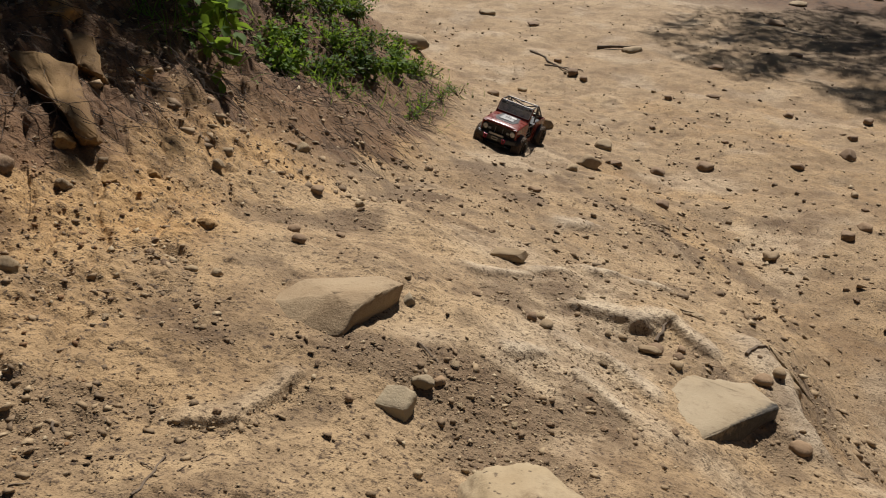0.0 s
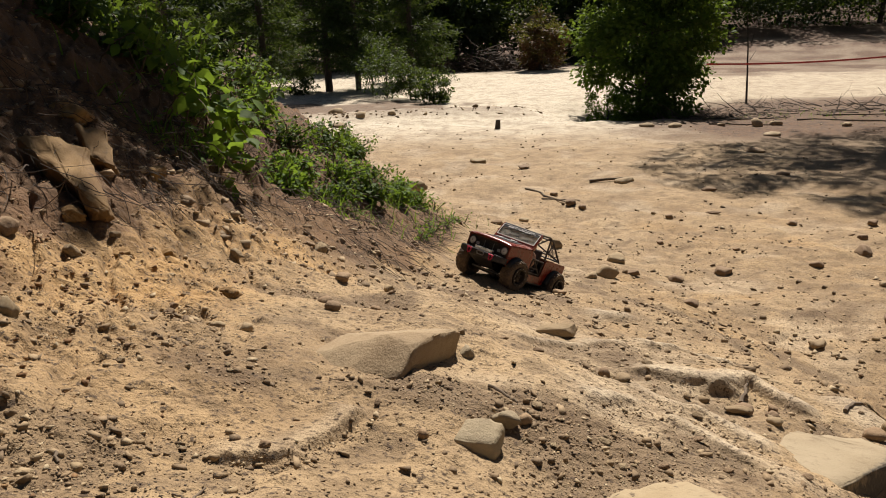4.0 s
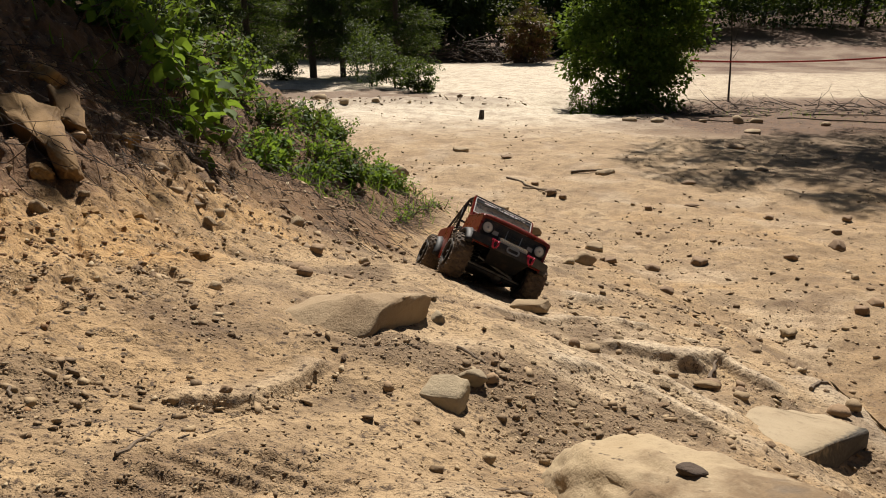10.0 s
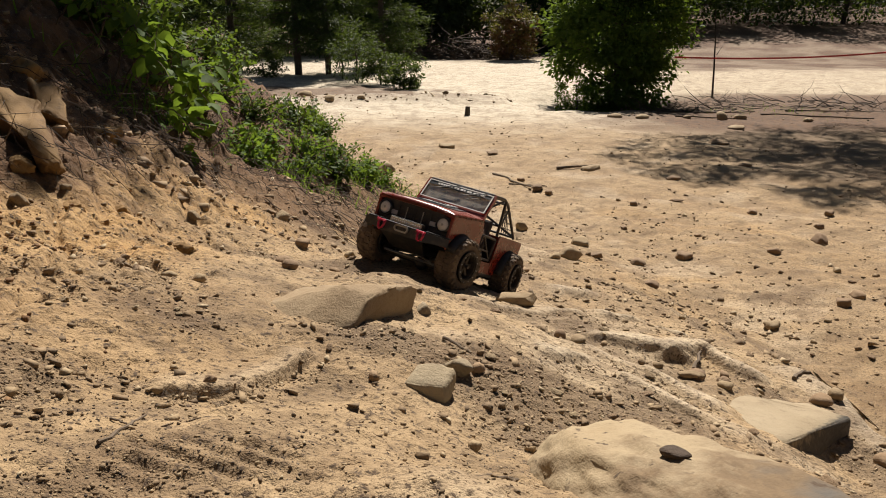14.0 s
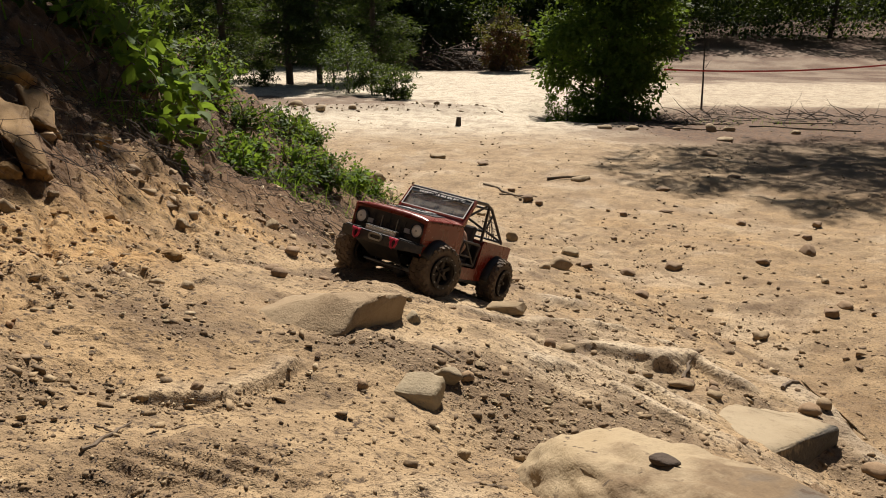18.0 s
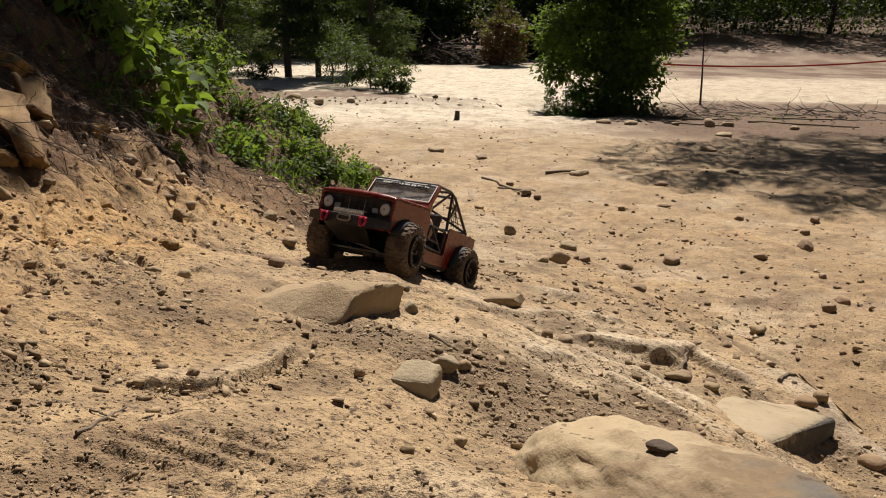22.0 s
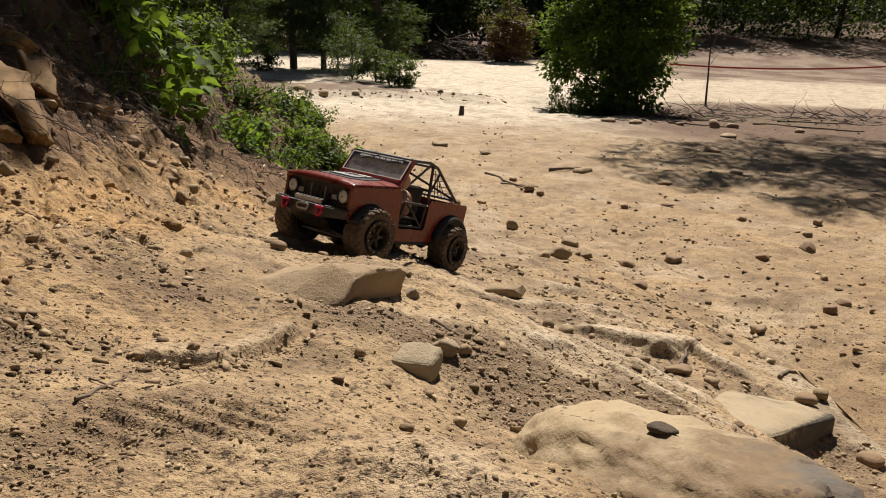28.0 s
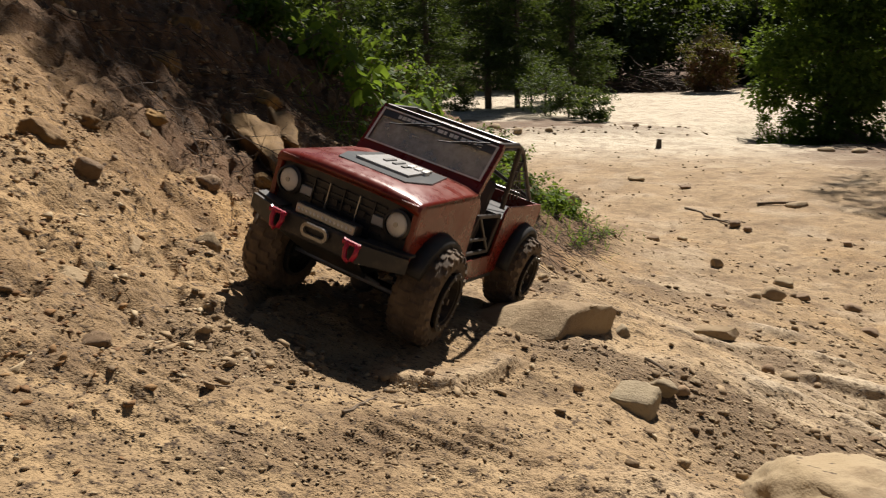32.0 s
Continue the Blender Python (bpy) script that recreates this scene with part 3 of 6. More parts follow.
def box(bm, c, s, rot=None, bevel=0.0):
    m = Matrix.Translation(c) @ (rot or Matrix()) @ Matrix.Diagonal((*s, 1))
    r = bmesh.ops.create_cube(bm, size=1, matrix=m)
    if bevel:
        edges = list({e for v in r["verts"] for e in v.link_edges})
        bmesh.ops.bevel(bm, geom=edges, offset=bevel, segments=2, affect="EDGES", profile=0.6)


def tube(bm, a, b, r, seg=8, r2=None):
    a, b = Vector(a), Vector(b)
    m = Matrix.Translation((a + b) / 2) @ (b - a).to_track_quat("Z", "Y").to_matrix().to_4x4()
    bmesh.ops.create_cone(bm, cap_ends=True, segments=seg, radius1=r, radius2=r if r2 is None else r2, depth=(b - a).length, matrix=m)


def pipe(bm, points, r, seg=8):
    for a, b in zip(points, points[1:]):
        tube(bm, a, b, r, seg)
    for p in points[1:-1]:
        bmesh.ops.create_icosphere(bm, subdivisions=1, radius=r * 1.05, matrix=Matrix.Translation(p))


def prism(bm, outline, x0, x1):
    """A flat outline of (y, z) made solid from x0 to x1."""
    a = [bm.verts.new((x0, y, z)) for y, z in outline]
    b = [bm.verts.new((x1, y, z)) for y, z in outline]
    bm.faces.new(a)
    bm.faces.new(list(reversed(b)))
    for i in range(len(a)):
        j = (i + 1) % len(a)
        bm.faces.new((a[j], a[i], b[i], b[j]))
    bmesh.ops.recalc_face_normals(bm, faces=bm.faces[:])


def slab(bm, corners, thick):
    """A plate through four corners, with thickness along its normal."""
    p = [Vector(c) for c in corners]
    n = (p[1] - p[0]).cross(p[2] - p[0]).normalized() * thick
    lo, hi = [bm.verts.new(v) for v in p], [bm.verts.new(v + n) for v in p]
    bm.faces.new(lo)
    bm.faces.new(list(reversed(hi)))
    for i in range(4):
        j = (i + 1) % 4
        bm.faces.new((lo[j], lo[i], hi[i], hi[j]))
    bmesh.ops.recalc_face_normals(bm, faces=bm.faces[:])


def arc(cy, cz, r, a0, a1, n):
    return [(cy + r * math.cos(radians(a0 + (a1 - a0) * i / n)), cz + r * math.sin(radians(a0 + (a1 - a0) * i / n))) for i in range(n + 1)]


TYRE_R, HUB = 0.066, {"fr": (-0.112, -0.174, 0.070), "fl": (0.112, -0.174, 0.070), "rr": (-0.112, 0.174, 0.068), "rl": (0.112, 0.174, 0.068)}


def build_tyre():
    bm = bmesh.new()
    prof = [(-0.027, 0.037), (-0.031, 0.043), (-0.032, 0.052), (-0.029, 0.0595), (-0.020, 0.0625), (0.0, 0.0632), (0.020, 0.0625), (0.029, 0.0595), (0.032, 0.052), (0.031, 0.043), (0.027, 0.037)]
    n = 44
    prof = [(x * 0.84, r) for x, r in prof]
    rings = [[bm.verts.new((x, r * math.cos(2 * math.pi * k / n), r * math.sin(2 * math.pi * k / n))) for x, r in prof] for k in range(n)]
    lugs = []
    for k in range(n):
        a, b = rings[k], rings[(k + 1) % n]
        for i in range(len(prof) - 1):
            f = bm.faces.new((a[i], a[i + 1], b[i + 1], b[i]))
            if i in (2, 3, 4, 5, 6, 7) and (k + (i > 4) + (i in (3, 6))) % 2 == 0:
                lugs.append(f)
    bm.normal_update()
    bmesh.ops.recalc_face_normals(bm, faces=bm.faces[:])
    bmesh.ops.inset_individual(bm, faces=lugs, thickness=0.0014, depth=0.0026)
    bmesh.ops.recalc_face_normals(bm, faces=bm.faces[:])
    return bm


def build_rim(out):
    """Beadlock ring, dish, spokes and bolts; out is the side that faces away from the truck."""
    bm = bmesh.new()
    n = 28
    for x0, x1, r0, r1 in ((out * 0.0290, out * 0.0315, 0.0315, 0.0395), (out * 0.0285, out * 0.012, 0.0325, 0.029), (-out * 0.029, -out * 0.024, 0.033, 0.037)):
        ring = [[bm.verts.new((x, r * math.cos(2 * math.pi * k / n), r * math.sin(2 * math.pi * k / n))) for x, r in ((x0, r0), (x1, r0), (x1, r1), (x0, r1))] for k in range(n)]
        for k in range(n):
            a, b = ring[k], ring[(k + 1) % n]
            for i in range(4):
                bm.faces.new((a[i], a[(i + 1) % 4], b[(i + 1) % 4], b[i]))
    for k in range(6):
        turn = Matrix.Rotation(2 * math.pi * k / 6, 4, "X")
        box(bm, turn @ Vector((out * 0.016, 0, 0.019)), (0.006, 0.008, 0.026), turn)
    tube(bm, (-out * 0.02, 0, 0), (out * 0.022, 0, 0), 0.0085, 14)
    tube(bm, (out * 0.020, 0, 0), (out * 0.029, 0, 0), 0.0045, 6)
    bmesh.ops.create_cone(bm, cap_ends=True, segments=24, radius1=0.030, radius2=0.030, depth=0.002, matrix=Matrix.Translation((out * 0.004, 0, 0)) @ Matrix.Rotation(radians(90), 4, "Y"))
    bmesh.ops.recalc_face_normals(bm, faces=bm.faces[:])
    return bm


def build_bolts(out):
    bm = bmesh.new()
    for k in range(12):
        t = 2 * math.pi * (k + 0.5) / 12
        tube(bm, (out * 0.031, 0.0355 * math.cos(t), 0.0355 * math.sin(t)), (out * 0.0332, 0.0355 * math.cos(t), 0.0355 * math.sin(t)), 0.0016, 6)
    return bm


def build_truck():
    truck = tagged(new("toy_truck"), "dusty red-orange open-top toy truck with black roll cage", "toy truck")
    truck.empty_display_size = 0.1
    W = 0.1035
    # side panels with wheel arches and a low door opening
    outline = [(-0.246, 0.118), (-0.249, 0.150), (-0.250, 0.196), (-0.244, 0.202), (-0.080, 0.2135), (-0.070, 0.200), (-0.060, 0.118), (-0.054, 0.112), (0.046, 0.112), (0.053, 0.118),
               (0.058, 0.180), (0.066, 0.190), (0.236, 0.191), (0.243, 0.186), (0.240, 0.120)]
    outline += arc(0.174, 0.078, 0.075, 28, 172, 12) + [(0.094, 0.082), (-0.092, 0.080)] + arc(-0.174, 0.080, 0.078, 4, 150, 12)
    for side in (-1, 1):
        bm = bmesh.new()
        prism(bm, outline, side * (W - 0.004), side * W)
        part("side_panel", bm, PAINT, truck)
    # hood with a raised centre and soft edges
    bm = bmesh.new()
    xs = [-W, -W * 0.95, -W * 0.80, -W * 0.4, 0, W * 0.4, W * 0.80, W * 0.95, W]
    ys = [-0.254, -0.251, -0.244, -0.20, -0.16, -0.12, -0.078]
    grid = []
    for j, y in enumerate(ys):
        z0 = 0.203 + 0.0115 * (y + 0.25) / 0.17 - (0.007 if j == 0 else 0.0022 if j == 1 else 0)
        grid.append([bm.verts.new((x, y, z0 + 0.0055 * (1 - (abs(x) / W) ** 3) + (0.0015 if abs(x) < W * 0.85 else 0))) for x in xs])
    low = [[bm.verts.new((v.co.x, v.co.y, v.co.z - 0.006)) for v in row] for row in grid]
    nx = len(xs)
    for j in range(len(ys) - 1):
        for i in range(nx - 1):
            bm.faces.new((grid[j][i], grid[j][i + 1], grid[j + 1][i + 1], grid[j + 1][i]))
            bm.faces.new((low[j][i], low[j + 1][i], low[j + 1][i + 1], low[j][i + 1]))
    rim = [grid[0][i] for i in range(nx)] + [grid[j][-1] for j in range(1, len(ys))] + [grid[-1][i] for i in range(nx - 2, -1, -1)] + [grid[j][0] for j in range(len(ys) - 2, 0, -1)]
    rlo = [low[0][i] for i in range(nx)] + [low[j][-1] for j in range(1, len(ys))] + [low[-1][i] for i in range(nx - 2, -1, -1)] + [low[j][0] for j in range(len(ys) - 2, 0, -1)]
    for i in range(len(rim)):
        j = (i + 1) % len(rim)
        bm.faces.new((rim[j], rim[i], rlo[i], rlo[j]))
    bmesh.ops.recalc_face_normals(bm, faces=bm.faces[:])
    hood = part("hood", bm, PAINT, truck, smooth=True)
    def hood_z(x, y):
        return 0.203 + 0.0115 * (y + 0.25) / 0.17 + 0.0055 * (1 - (abs(x) / W) ** 3) + 0.0015
    def plate(points, lift, mat, name):
        b = bmesh.new()
        vs = [b.verts.new((x, y, hood_z(x, y) + lift)) for x, y in points]
        ws = [b.verts.new((x, y, hood_z(x, y) - 0.004)) for x, y in points]
        b.faces.new(vs)
        for i in range(len(vs)):
            j = (i + 1) % len(vs)
            b.faces.new((vs[j], vs[i], ws[i], ws[j]))
        bmesh.ops.recalc_face_normals(b, faces=b.faces[:])
        return part(name, b, mat, hood)
    plate([(-0.050, -0.205), (0.050, -0.205), (0.066, -0.160), (0.054, -0.092), (-0.054, -0.092), (-0.066, -0.160)], 0.0016, DECAL, "hood_decal")
    plate([(-0.040, -0.180), (0.040, -0.180), (0.036, -0.104), (-0.036, -0.104)], 0.0042, DECAL_GREY, "hood_scoop")
    for x in (-0.014, 0.0, 0.014):
        plate([(x - 0.003, -0.150), (x + 0.003, -0.150), (x + 0.003, -0.122), (x - 0.003, -0.122)], 0.0056, BLACK, "scoop_slot")
    for x in (0.016, 0.027, 0.038):
        plate([(x - 0.004, -0.136), (x + 0.004, -0.136), (x + 0.003, -0.120), (x - 0.003, -0.120)], 0.0060, WHITE, "decal_mark")
    # front: frame, dark grille with bars, lamps
    bm = bmesh.new()
    for side in (-1, 1):
        box(bm, (side * 0.0995, -0.2485, 0.160), (0.0075, 0.010, 0.074), bevel=0.002)
    box(bm, (0, -0.2490, 0.1985), (0.200, 0.010, 0.006), bevel=0.001)
    box(bm, (0, -0.2470, 0.127), (0.200, 0.008, 0.010), bevel=0.001)
    part("grille_surround", bm, PAINT, truck)
    bm = bmesh.new()
    box(bm, (0, -0.243, 0.162), (0.194, 0.006, 0.068))
    grille = part("grille", bm, BLACK, truck, "matt black grille with fine bars")
    for k in range(6):
        bm = bmesh.new()
        box(bm, (0, -0.2475, 0.141 + 0.0085 * k), (0.118, 0.003, 0.0022))
        part("grille_bar", bm, BLACK, grille)
    for k in range(5):
        bm = bmesh.new()
        box(bm, (-0.044 + 0.022 * k, -0.249, 0.162), (0.0018, 0.003, 0.048))
        part("grille_bar", bm, STEEL if k in (1, 3) else BLACK, grille)
    for k in range(4):
        bm = bmesh.new()
        box(bm, (-0.030 + 0.020 * k, -0.2505, 0.1665), (0.0085, 0.002, 0.0075))
        part("grille_badge", bm, RIM, grille)
    for side in (-1, 1):
        bm = bmesh.new()
        box(bm, (side * 0.0530, -0.2485, 0.166), (0.018, 0.004, 0.011), bevel=0.001)
        part("indicator", bm, DECAL_GREY, grille)
        bm = bmesh.new()
        q = Matrix.Translation((side * 0.0795, -0.2505, 0.1715)) @ Matrix.Rotation(radians(90), 4, "X")
        n = 26
        for r0, r1, y0, y1 in ((0.0150, 0.0185, 0.0, 0.005),):
            ring = [[bm.verts.new(q @ Vector((r * math.cos(2 * math.pi * k / n), r * math.sin(2 * math.pi * k / n), z))) for r, z in ((r0, y0), (r0, y1), (r1, y1 - 0.002), (r1, y0))] for k in range(n)]
            for k in range(n):
                a, b = ring[k], ring[(k + 1) % n]
                for i in range(4):
                    bm.faces.new((a[i], a[(i + 1) % 4], b[(i + 1) % 4], b[i]))
        bmesh.ops.recalc_face_normals(bm, faces=bm.faces[:])
        lamp = part("headlight", bm, BLACK, truck, "round headlight with a black bezel")
        bm = bmesh.new()
        bmesh.ops.create_uvsphere(bm, u_segments=22, v_segments=10, radius=0.0152, matrix=q @ Matrix.Diagonal((1, 1, 0.35, 1)))
        part("lens", bm, LENS, lamp, smooth=True)
        bm = bmesh.new()
        tube(bm, q @ Vector((0, 0, 0.0045)), q @ Vector((0, 0, 0.0062)), 0.0030, 10)
        part("bulb", bm, STEEL, lamp)
    # light bar
    bm = bmesh.new()
    box(bm, (0, -0.2700, 0.1500), (0.088, 0.014, 0.0150), bevel=0.002)
    bar = part("light_bar", bm, BLACK, truck, "pale straight light bar")
    bm = bmesh.new()
    box(bm, (0, -0.2775, 0.1502), (0.084, 0.003, 0.0105), bevel=0.001)
    face = part("lens", bm, LED, bar)
    for k in range(14):
        bm = bmesh.new()
        bmesh.ops.create_icosphere(bm, subdivisions=1, radius=0.0021, matrix=Matrix.Translation((-0.0375 + 0.00577 * k, -0.2788, 0.1502)))
        part("diode", bm, WHITE, bar)
    # bumper with winch fairlead and shackles
    bm = bmesh.new()
    box(bm, (0, -0.275, 0.1310), (0.120, 0.024, 0.026), bevel=0.003)
    for side in (-1, 1):
        slab(bm, [(side * 0.058, -0.288, 0.120), (side * 0.112, -0.262, 0.124), (side * 0.112, -0.262, 0.142), (side * 0.058, -0.288, 0.143)], 0.006 * side)
        slab(bm, [(side * 0.058, -0.288, 0.143), (side * 0.112, -0.262, 0.142), (side * 0.112, -0.248, 0.143), (side * 0.058, -0.264, 0.144)], 0.003 * side)
    slab(bm, [(-0.058, -0.287, 0.119), (0.058, -0.287, 0.119), (0.045, -0.225, 0.085), (-0.045, -0.225, 0.085)], 0.004)
    bumper = part("front_bumper", bm, BLACK, truck)
    bm = bmesh.new()
    n = 24
    for k in range(n):
        def at(k, r):
            t = 2 * math.pi * k / n
            return (math.copysign(0.0105, math.cos(t)) + r * math.cos(t), r * math.sin(t))
        pts = [at(k, 0.0045), at(k + 1, 0.0045), at(k + 1, 0.0085), at(k, 0.0085)]
        lo = [bm.verts.new((x, -0.2895, 0.1335 + z)) for x, z in pts]
        hi = [bm.verts.new((x, -0.2935, 0.1335 + z)) for x, z in pts]
        bm.faces.new(hi)
        for i in range(4):
            bm.faces.new((lo[i], lo[(i + 1) % 4], hi[(i + 1) % 4], hi[i]))
    bmesh.ops.remove_doubles(bm, verts=bm.verts[:], dist=1e-5)
    bmesh.ops.recalc_face_normals(bm, faces=bm.faces[:])
    part("winch_fairlead", bm, STEEL, bumper)
    for side in (-1, 1):
        bm = bmesh.new()
        x, y, z = side * 0.0535, -0.293, 0.1335
        pts = [(x - 0.0062, y, z + 0.008), (x - 0.0075, y - 0.001, z - 0.002), (x - 0.005, y - 0.002, z - 0.011), (x, y - 0.002, z - 0.014), (x + 0.005, y - 0.002, z - 0.011), (x + 0.0075, y - 0.001, z - 0.002), (x + 0.0062, y, z + 0.008)]
        taper(bm, pts, 0.0030, 0.0030, 9)
        part("shackle", bm, SHACKLE, bumper, "crimson tow shackle", smooth=True)
        bm = bmesh.new()
        taper(bm, [(x - 0.0125, y, z + 0.007), (x - 0.0100, y, z + 0.007), (x + 0.0105, y, z + 0.007)], 0.0040, 0.0024, 8)
        part("shackle_pin", bm, SHACKLE, bumper)
    # fender flares
    for side in (-1, 1):
        for cy, cz, r, a0, a1 in ((-0.174, 0.080, 0.079, 2, 150), (0.174, 0.078, 0.076, 26, 172)):
            bm = bmesh.new()
            inner, outer = arc(cy, cz, r - 0.006, a0, a1, 16), arc(cy, cz, r + 0.007, a0, a1, 16)
            rows = []
            for (y0, z0), (y1, z1) in zip(inner, outer):
                rows.append([bm.verts.new((side * (W - 0.006), y0, z0)), bm.verts.new((side * (W + 0.019), y0, z0 - 0.001)), bm.verts.new((side * (W + 0.017), (y0 + y1) / 2, (z0 + z1) / 2)), bm.verts.new((side * (W + 0.0005), y1, z1))])
            for a, b in zip(rows, rows[1:]):
                for i in range(4):
                    bm.faces.new((a[i], a[(i + 1) % 4], b[(i + 1) % 4], b[i]))
            bm.faces.new(rows[0])
            bm.faces.new(list(reversed(rows[-1])))
            bmesh.ops.recalc_face_normals(bm, faces=bm.faces[:])
            part("fender_flare", bm, GLOSS, truck, smooth=True)
            bm = bmesh.new()
            inner = arc(cy, cz, r - 0.004, a0 - 4, a1 + 4, 12)
            ra = [(bm.verts.new((side * 0.055, y, z)), bm.verts.new((side * (W - 0.003), y, z))) for y, z in inner]
            for a, b in zip(ra, ra[1:]):
                bm.faces.new((a[0], a[1], b[1], b[0]))
            bmesh.ops.solidify(bm, geom=bm.faces[:], thickness=0.002)
            part("wheel_well", bm, BLACK, truck)
    # cowl and windscreen
    lean = [(-0.083, 0.2150), (-0.0395, 0.2850)]
    def on_screen(x, k, out=0.0):
        y, z = lean[0][0] + (lean[1][0] - lean[0][0]) * k, lean[0][1] + (lean[1][1] - lean[0][1]) * k
        return (x, y - out * 0.85, z + out * 0.53)
    bm = bmesh.new()
    for x0, x1, k0, k1 in ((-0.1015, 0.1015, 0.0, 0.21), (-0.0995, 0.0995, 0.915, 1.0), (-0.1010, -0.0935, 0.21, 0.915), (0.0935, 0.1010, 0.21, 0.915)):
        slab(bm, [on_screen(x0, k0), on_screen(x1, k0), on_screen(x1, k1), on_screen(x0, k1)], -0.009)
    frame_part = part("windscreen_frame", bm, PAINT, truck)
    bm = bmesh.new()
    slab(bm, [on_screen(-0.0935, 0.21, -0.003), on_screen(0.0935, 0.21, -0.003), on_screen(0.0935, 0.915, -0.003), on_screen(-0.0935, 0.915, -0.003)], -0.0012)
    pane = part("windscreen", bm, FILM, frame_part, "clear windscreen with white border and dark banner")
    bm = bmesh.new()
    for x0, x1, k0, k1 in ((-0.0950, 0.0950, 0.200, 0.228), (-0.0950, 0.0950, 0.895, 0.922), (-0.0950, -0.0920, 0.228, 0.895), (0.0920, 0.0950, 0.228, 0.895)):
        slab(bm, [on_screen(x0, k0, 0.0025), on_screen(x1, k0, 0.0025), on_screen(x1, k1, 0.0025), on_screen(x0, k1, 0.0025)], -0.001)
    part("screen_border", bm, WHITE, pane)
    bm = bmesh.new()
    slab(bm, [on_screen(-0.0915, 0.755, 0.0012), on_screen(0.0915, 0.755, 0.0012), on_screen(0.0915, 0.89, 0.0012), on_screen(-0.0915, 0.89, 0.0012)], -0.0008)
    part("screen_banner", bm, DECAL, pane)
    rng = random.Random(4)
    x = -0.066
    bm = bmesh.new()
    while x < 0.066:
        w = rng.uniform(0.004, 0.0085)
        k0 = 0.785 + rng.uniform(0, 0.01)
        slab(bm, [on_screen(x, k0, 0.0022), on_screen(x + w, k0, 0.0022), on_screen(x + w, 0.855, 0.0022), on_screen(x, 0.855, 0.0022)], -0.0006)
        x += w + rng.choice((0.0016, 0.0016, 0.005))
    part("banner_lettering", bm, WHITE, pane, "unreadable white lettering bars")
    for x0, d in ((-0.052, 1), (0.030, 1)):
        bm = bmesh.new()
        pipe(bm, [on_screen(x0 + 0.052, 0.905, 0.006), on_screen(x0 + 0.028, 0.80, 0.007), on_screen(x0, 0.69, 0.005)], 0.0012, 6)
        pipe(bm, [on_screen(x0 + 0.044, 0.80, 0.006), on_screen(x0 - 0.020, 0.62, 0.005)], 0.0010, 6)
        part("wiper", bm, BLACK, frame_part)
    # roll cage
    def cage(points, r=0.0040):
        b = bmesh.new()
        pipe(b, points, r, 8)
        part("cage_tube", b, CAGE, truck)
    for s in (-1, 1):
        cage([(s * 0.092, -0.040, 0.282), (s * 0.090, 0.045, 0.286), (s * 0.088, 0.085, 0.277), (s * 0.090, 0.200, 0.196)])
        cage([(s * 0.090, 0.060, 0.284), (s * 0.093, 0.062, 0.185)])
        cage([(s * 0.089, 0.100, 0.266), (s * 0.090, 0.062, 0.200)], 0.0030)
        cage([(s * 0.096, -0.058, 0.120), (s * 0.097, -0.040, 0.178), (s * 0.097, 0.050, 0.176), (s * 0.096, 0.044, 0.118), (s * 0.096, -0.058, 0.120)], 0.0034)
        cage([(s * 0.096, -0.030, 0.176), (s * 0.096, 0.040, 0.122)], 0.0030)
        cage([(s * 0.097, -0.048, 0.142), (s * 0.097, 0.020, 0.140)], 0.0026)
    for a, b in (((-0.092, -0.040, 0.283), (0.092, -0.040, 0.283)), ((-0.090, 0.055, 0.285), (0.090, 0.055, 0.285)), ((-0.088, 0.086, 0.277), (0.088, 0.086, 0.277)),
                 ((-0.090, 0.055, 0.285), (0.088, 0.195, 0.200)), ((0.090, 0.055, 0.285), (-0.088, 0.195, 0.200)), ((-0.092, 0.062, 0.215), (0.092, 0.062, 0.215)), ((-0.090, 0.196, 0.199), (0.090, 0.196, 0.199))):
        cage([a, b], 0.0034)
    for s in (-1, 1):
        bm = bmesh.new()
        for k in range(4):
            f = 0.2 + 0.2 * k
            tube(bm, (s * 0.0905, 0.062, 0.200 + 0.075 * f), (s * 0.0895, 0.075 + 0.115 * (1 - f), 0.200 + 0.075 * f), 0.0012, 5)
            tube(bm, (s * 0.0900, 0.075 + 0.10 * f * 0.9, 0.198), (s * 0.0895, 0.064 + 0.05 * f, 0.278 - 0.045 * f), 0.0012, 5)
        part("window_net", bm, CAGE, truck)
    # tub, tailgate, seats, driver
    bm = bmesh.new()
    box(bm, (0, -0.005, 0.094), (0.192, 0.19, 0.006))
    box(bm, (0, 0.150, 0.165), (0.188, 0.17, 0.006))
    box(bm, (0, 0.064, 0.135), (0.190, 0.005, 0.080))
    box(bm, (0, -0.078, 0.150), (0.190, 0.006, 0.110))
    part("interior_tub", bm, BLACK, truck)
    bm = bmesh.new()
    box(bm, (0, 0.2405, 0.153), (0.199, 0.005, 0.072), bevel=0.001)
    part("tailgate", bm, PAINT, truck)
    bm = bmesh.new()
    box(bm, (0, -0.062, 0.185), (0.184, 0.028, 0.030), bevel=0.005)
    part("dashboard", bm, BLACK, truck)
    for s in (-1, 1):
        bm = bmesh.new()
        box(bm, (s * 0.045, 0.012, 0.118), (0.060, 0.062, 0.026), bevel=0.007)
        box(bm, (s * 0.045, 0.046, 0.172), (0.058, 0.018, 0.100), Matrix.Rotation(radians(-12), 4, "X"), bevel=0.007)
        part("seat", bm, CLOTH, truck)
    bm = bmesh.new()
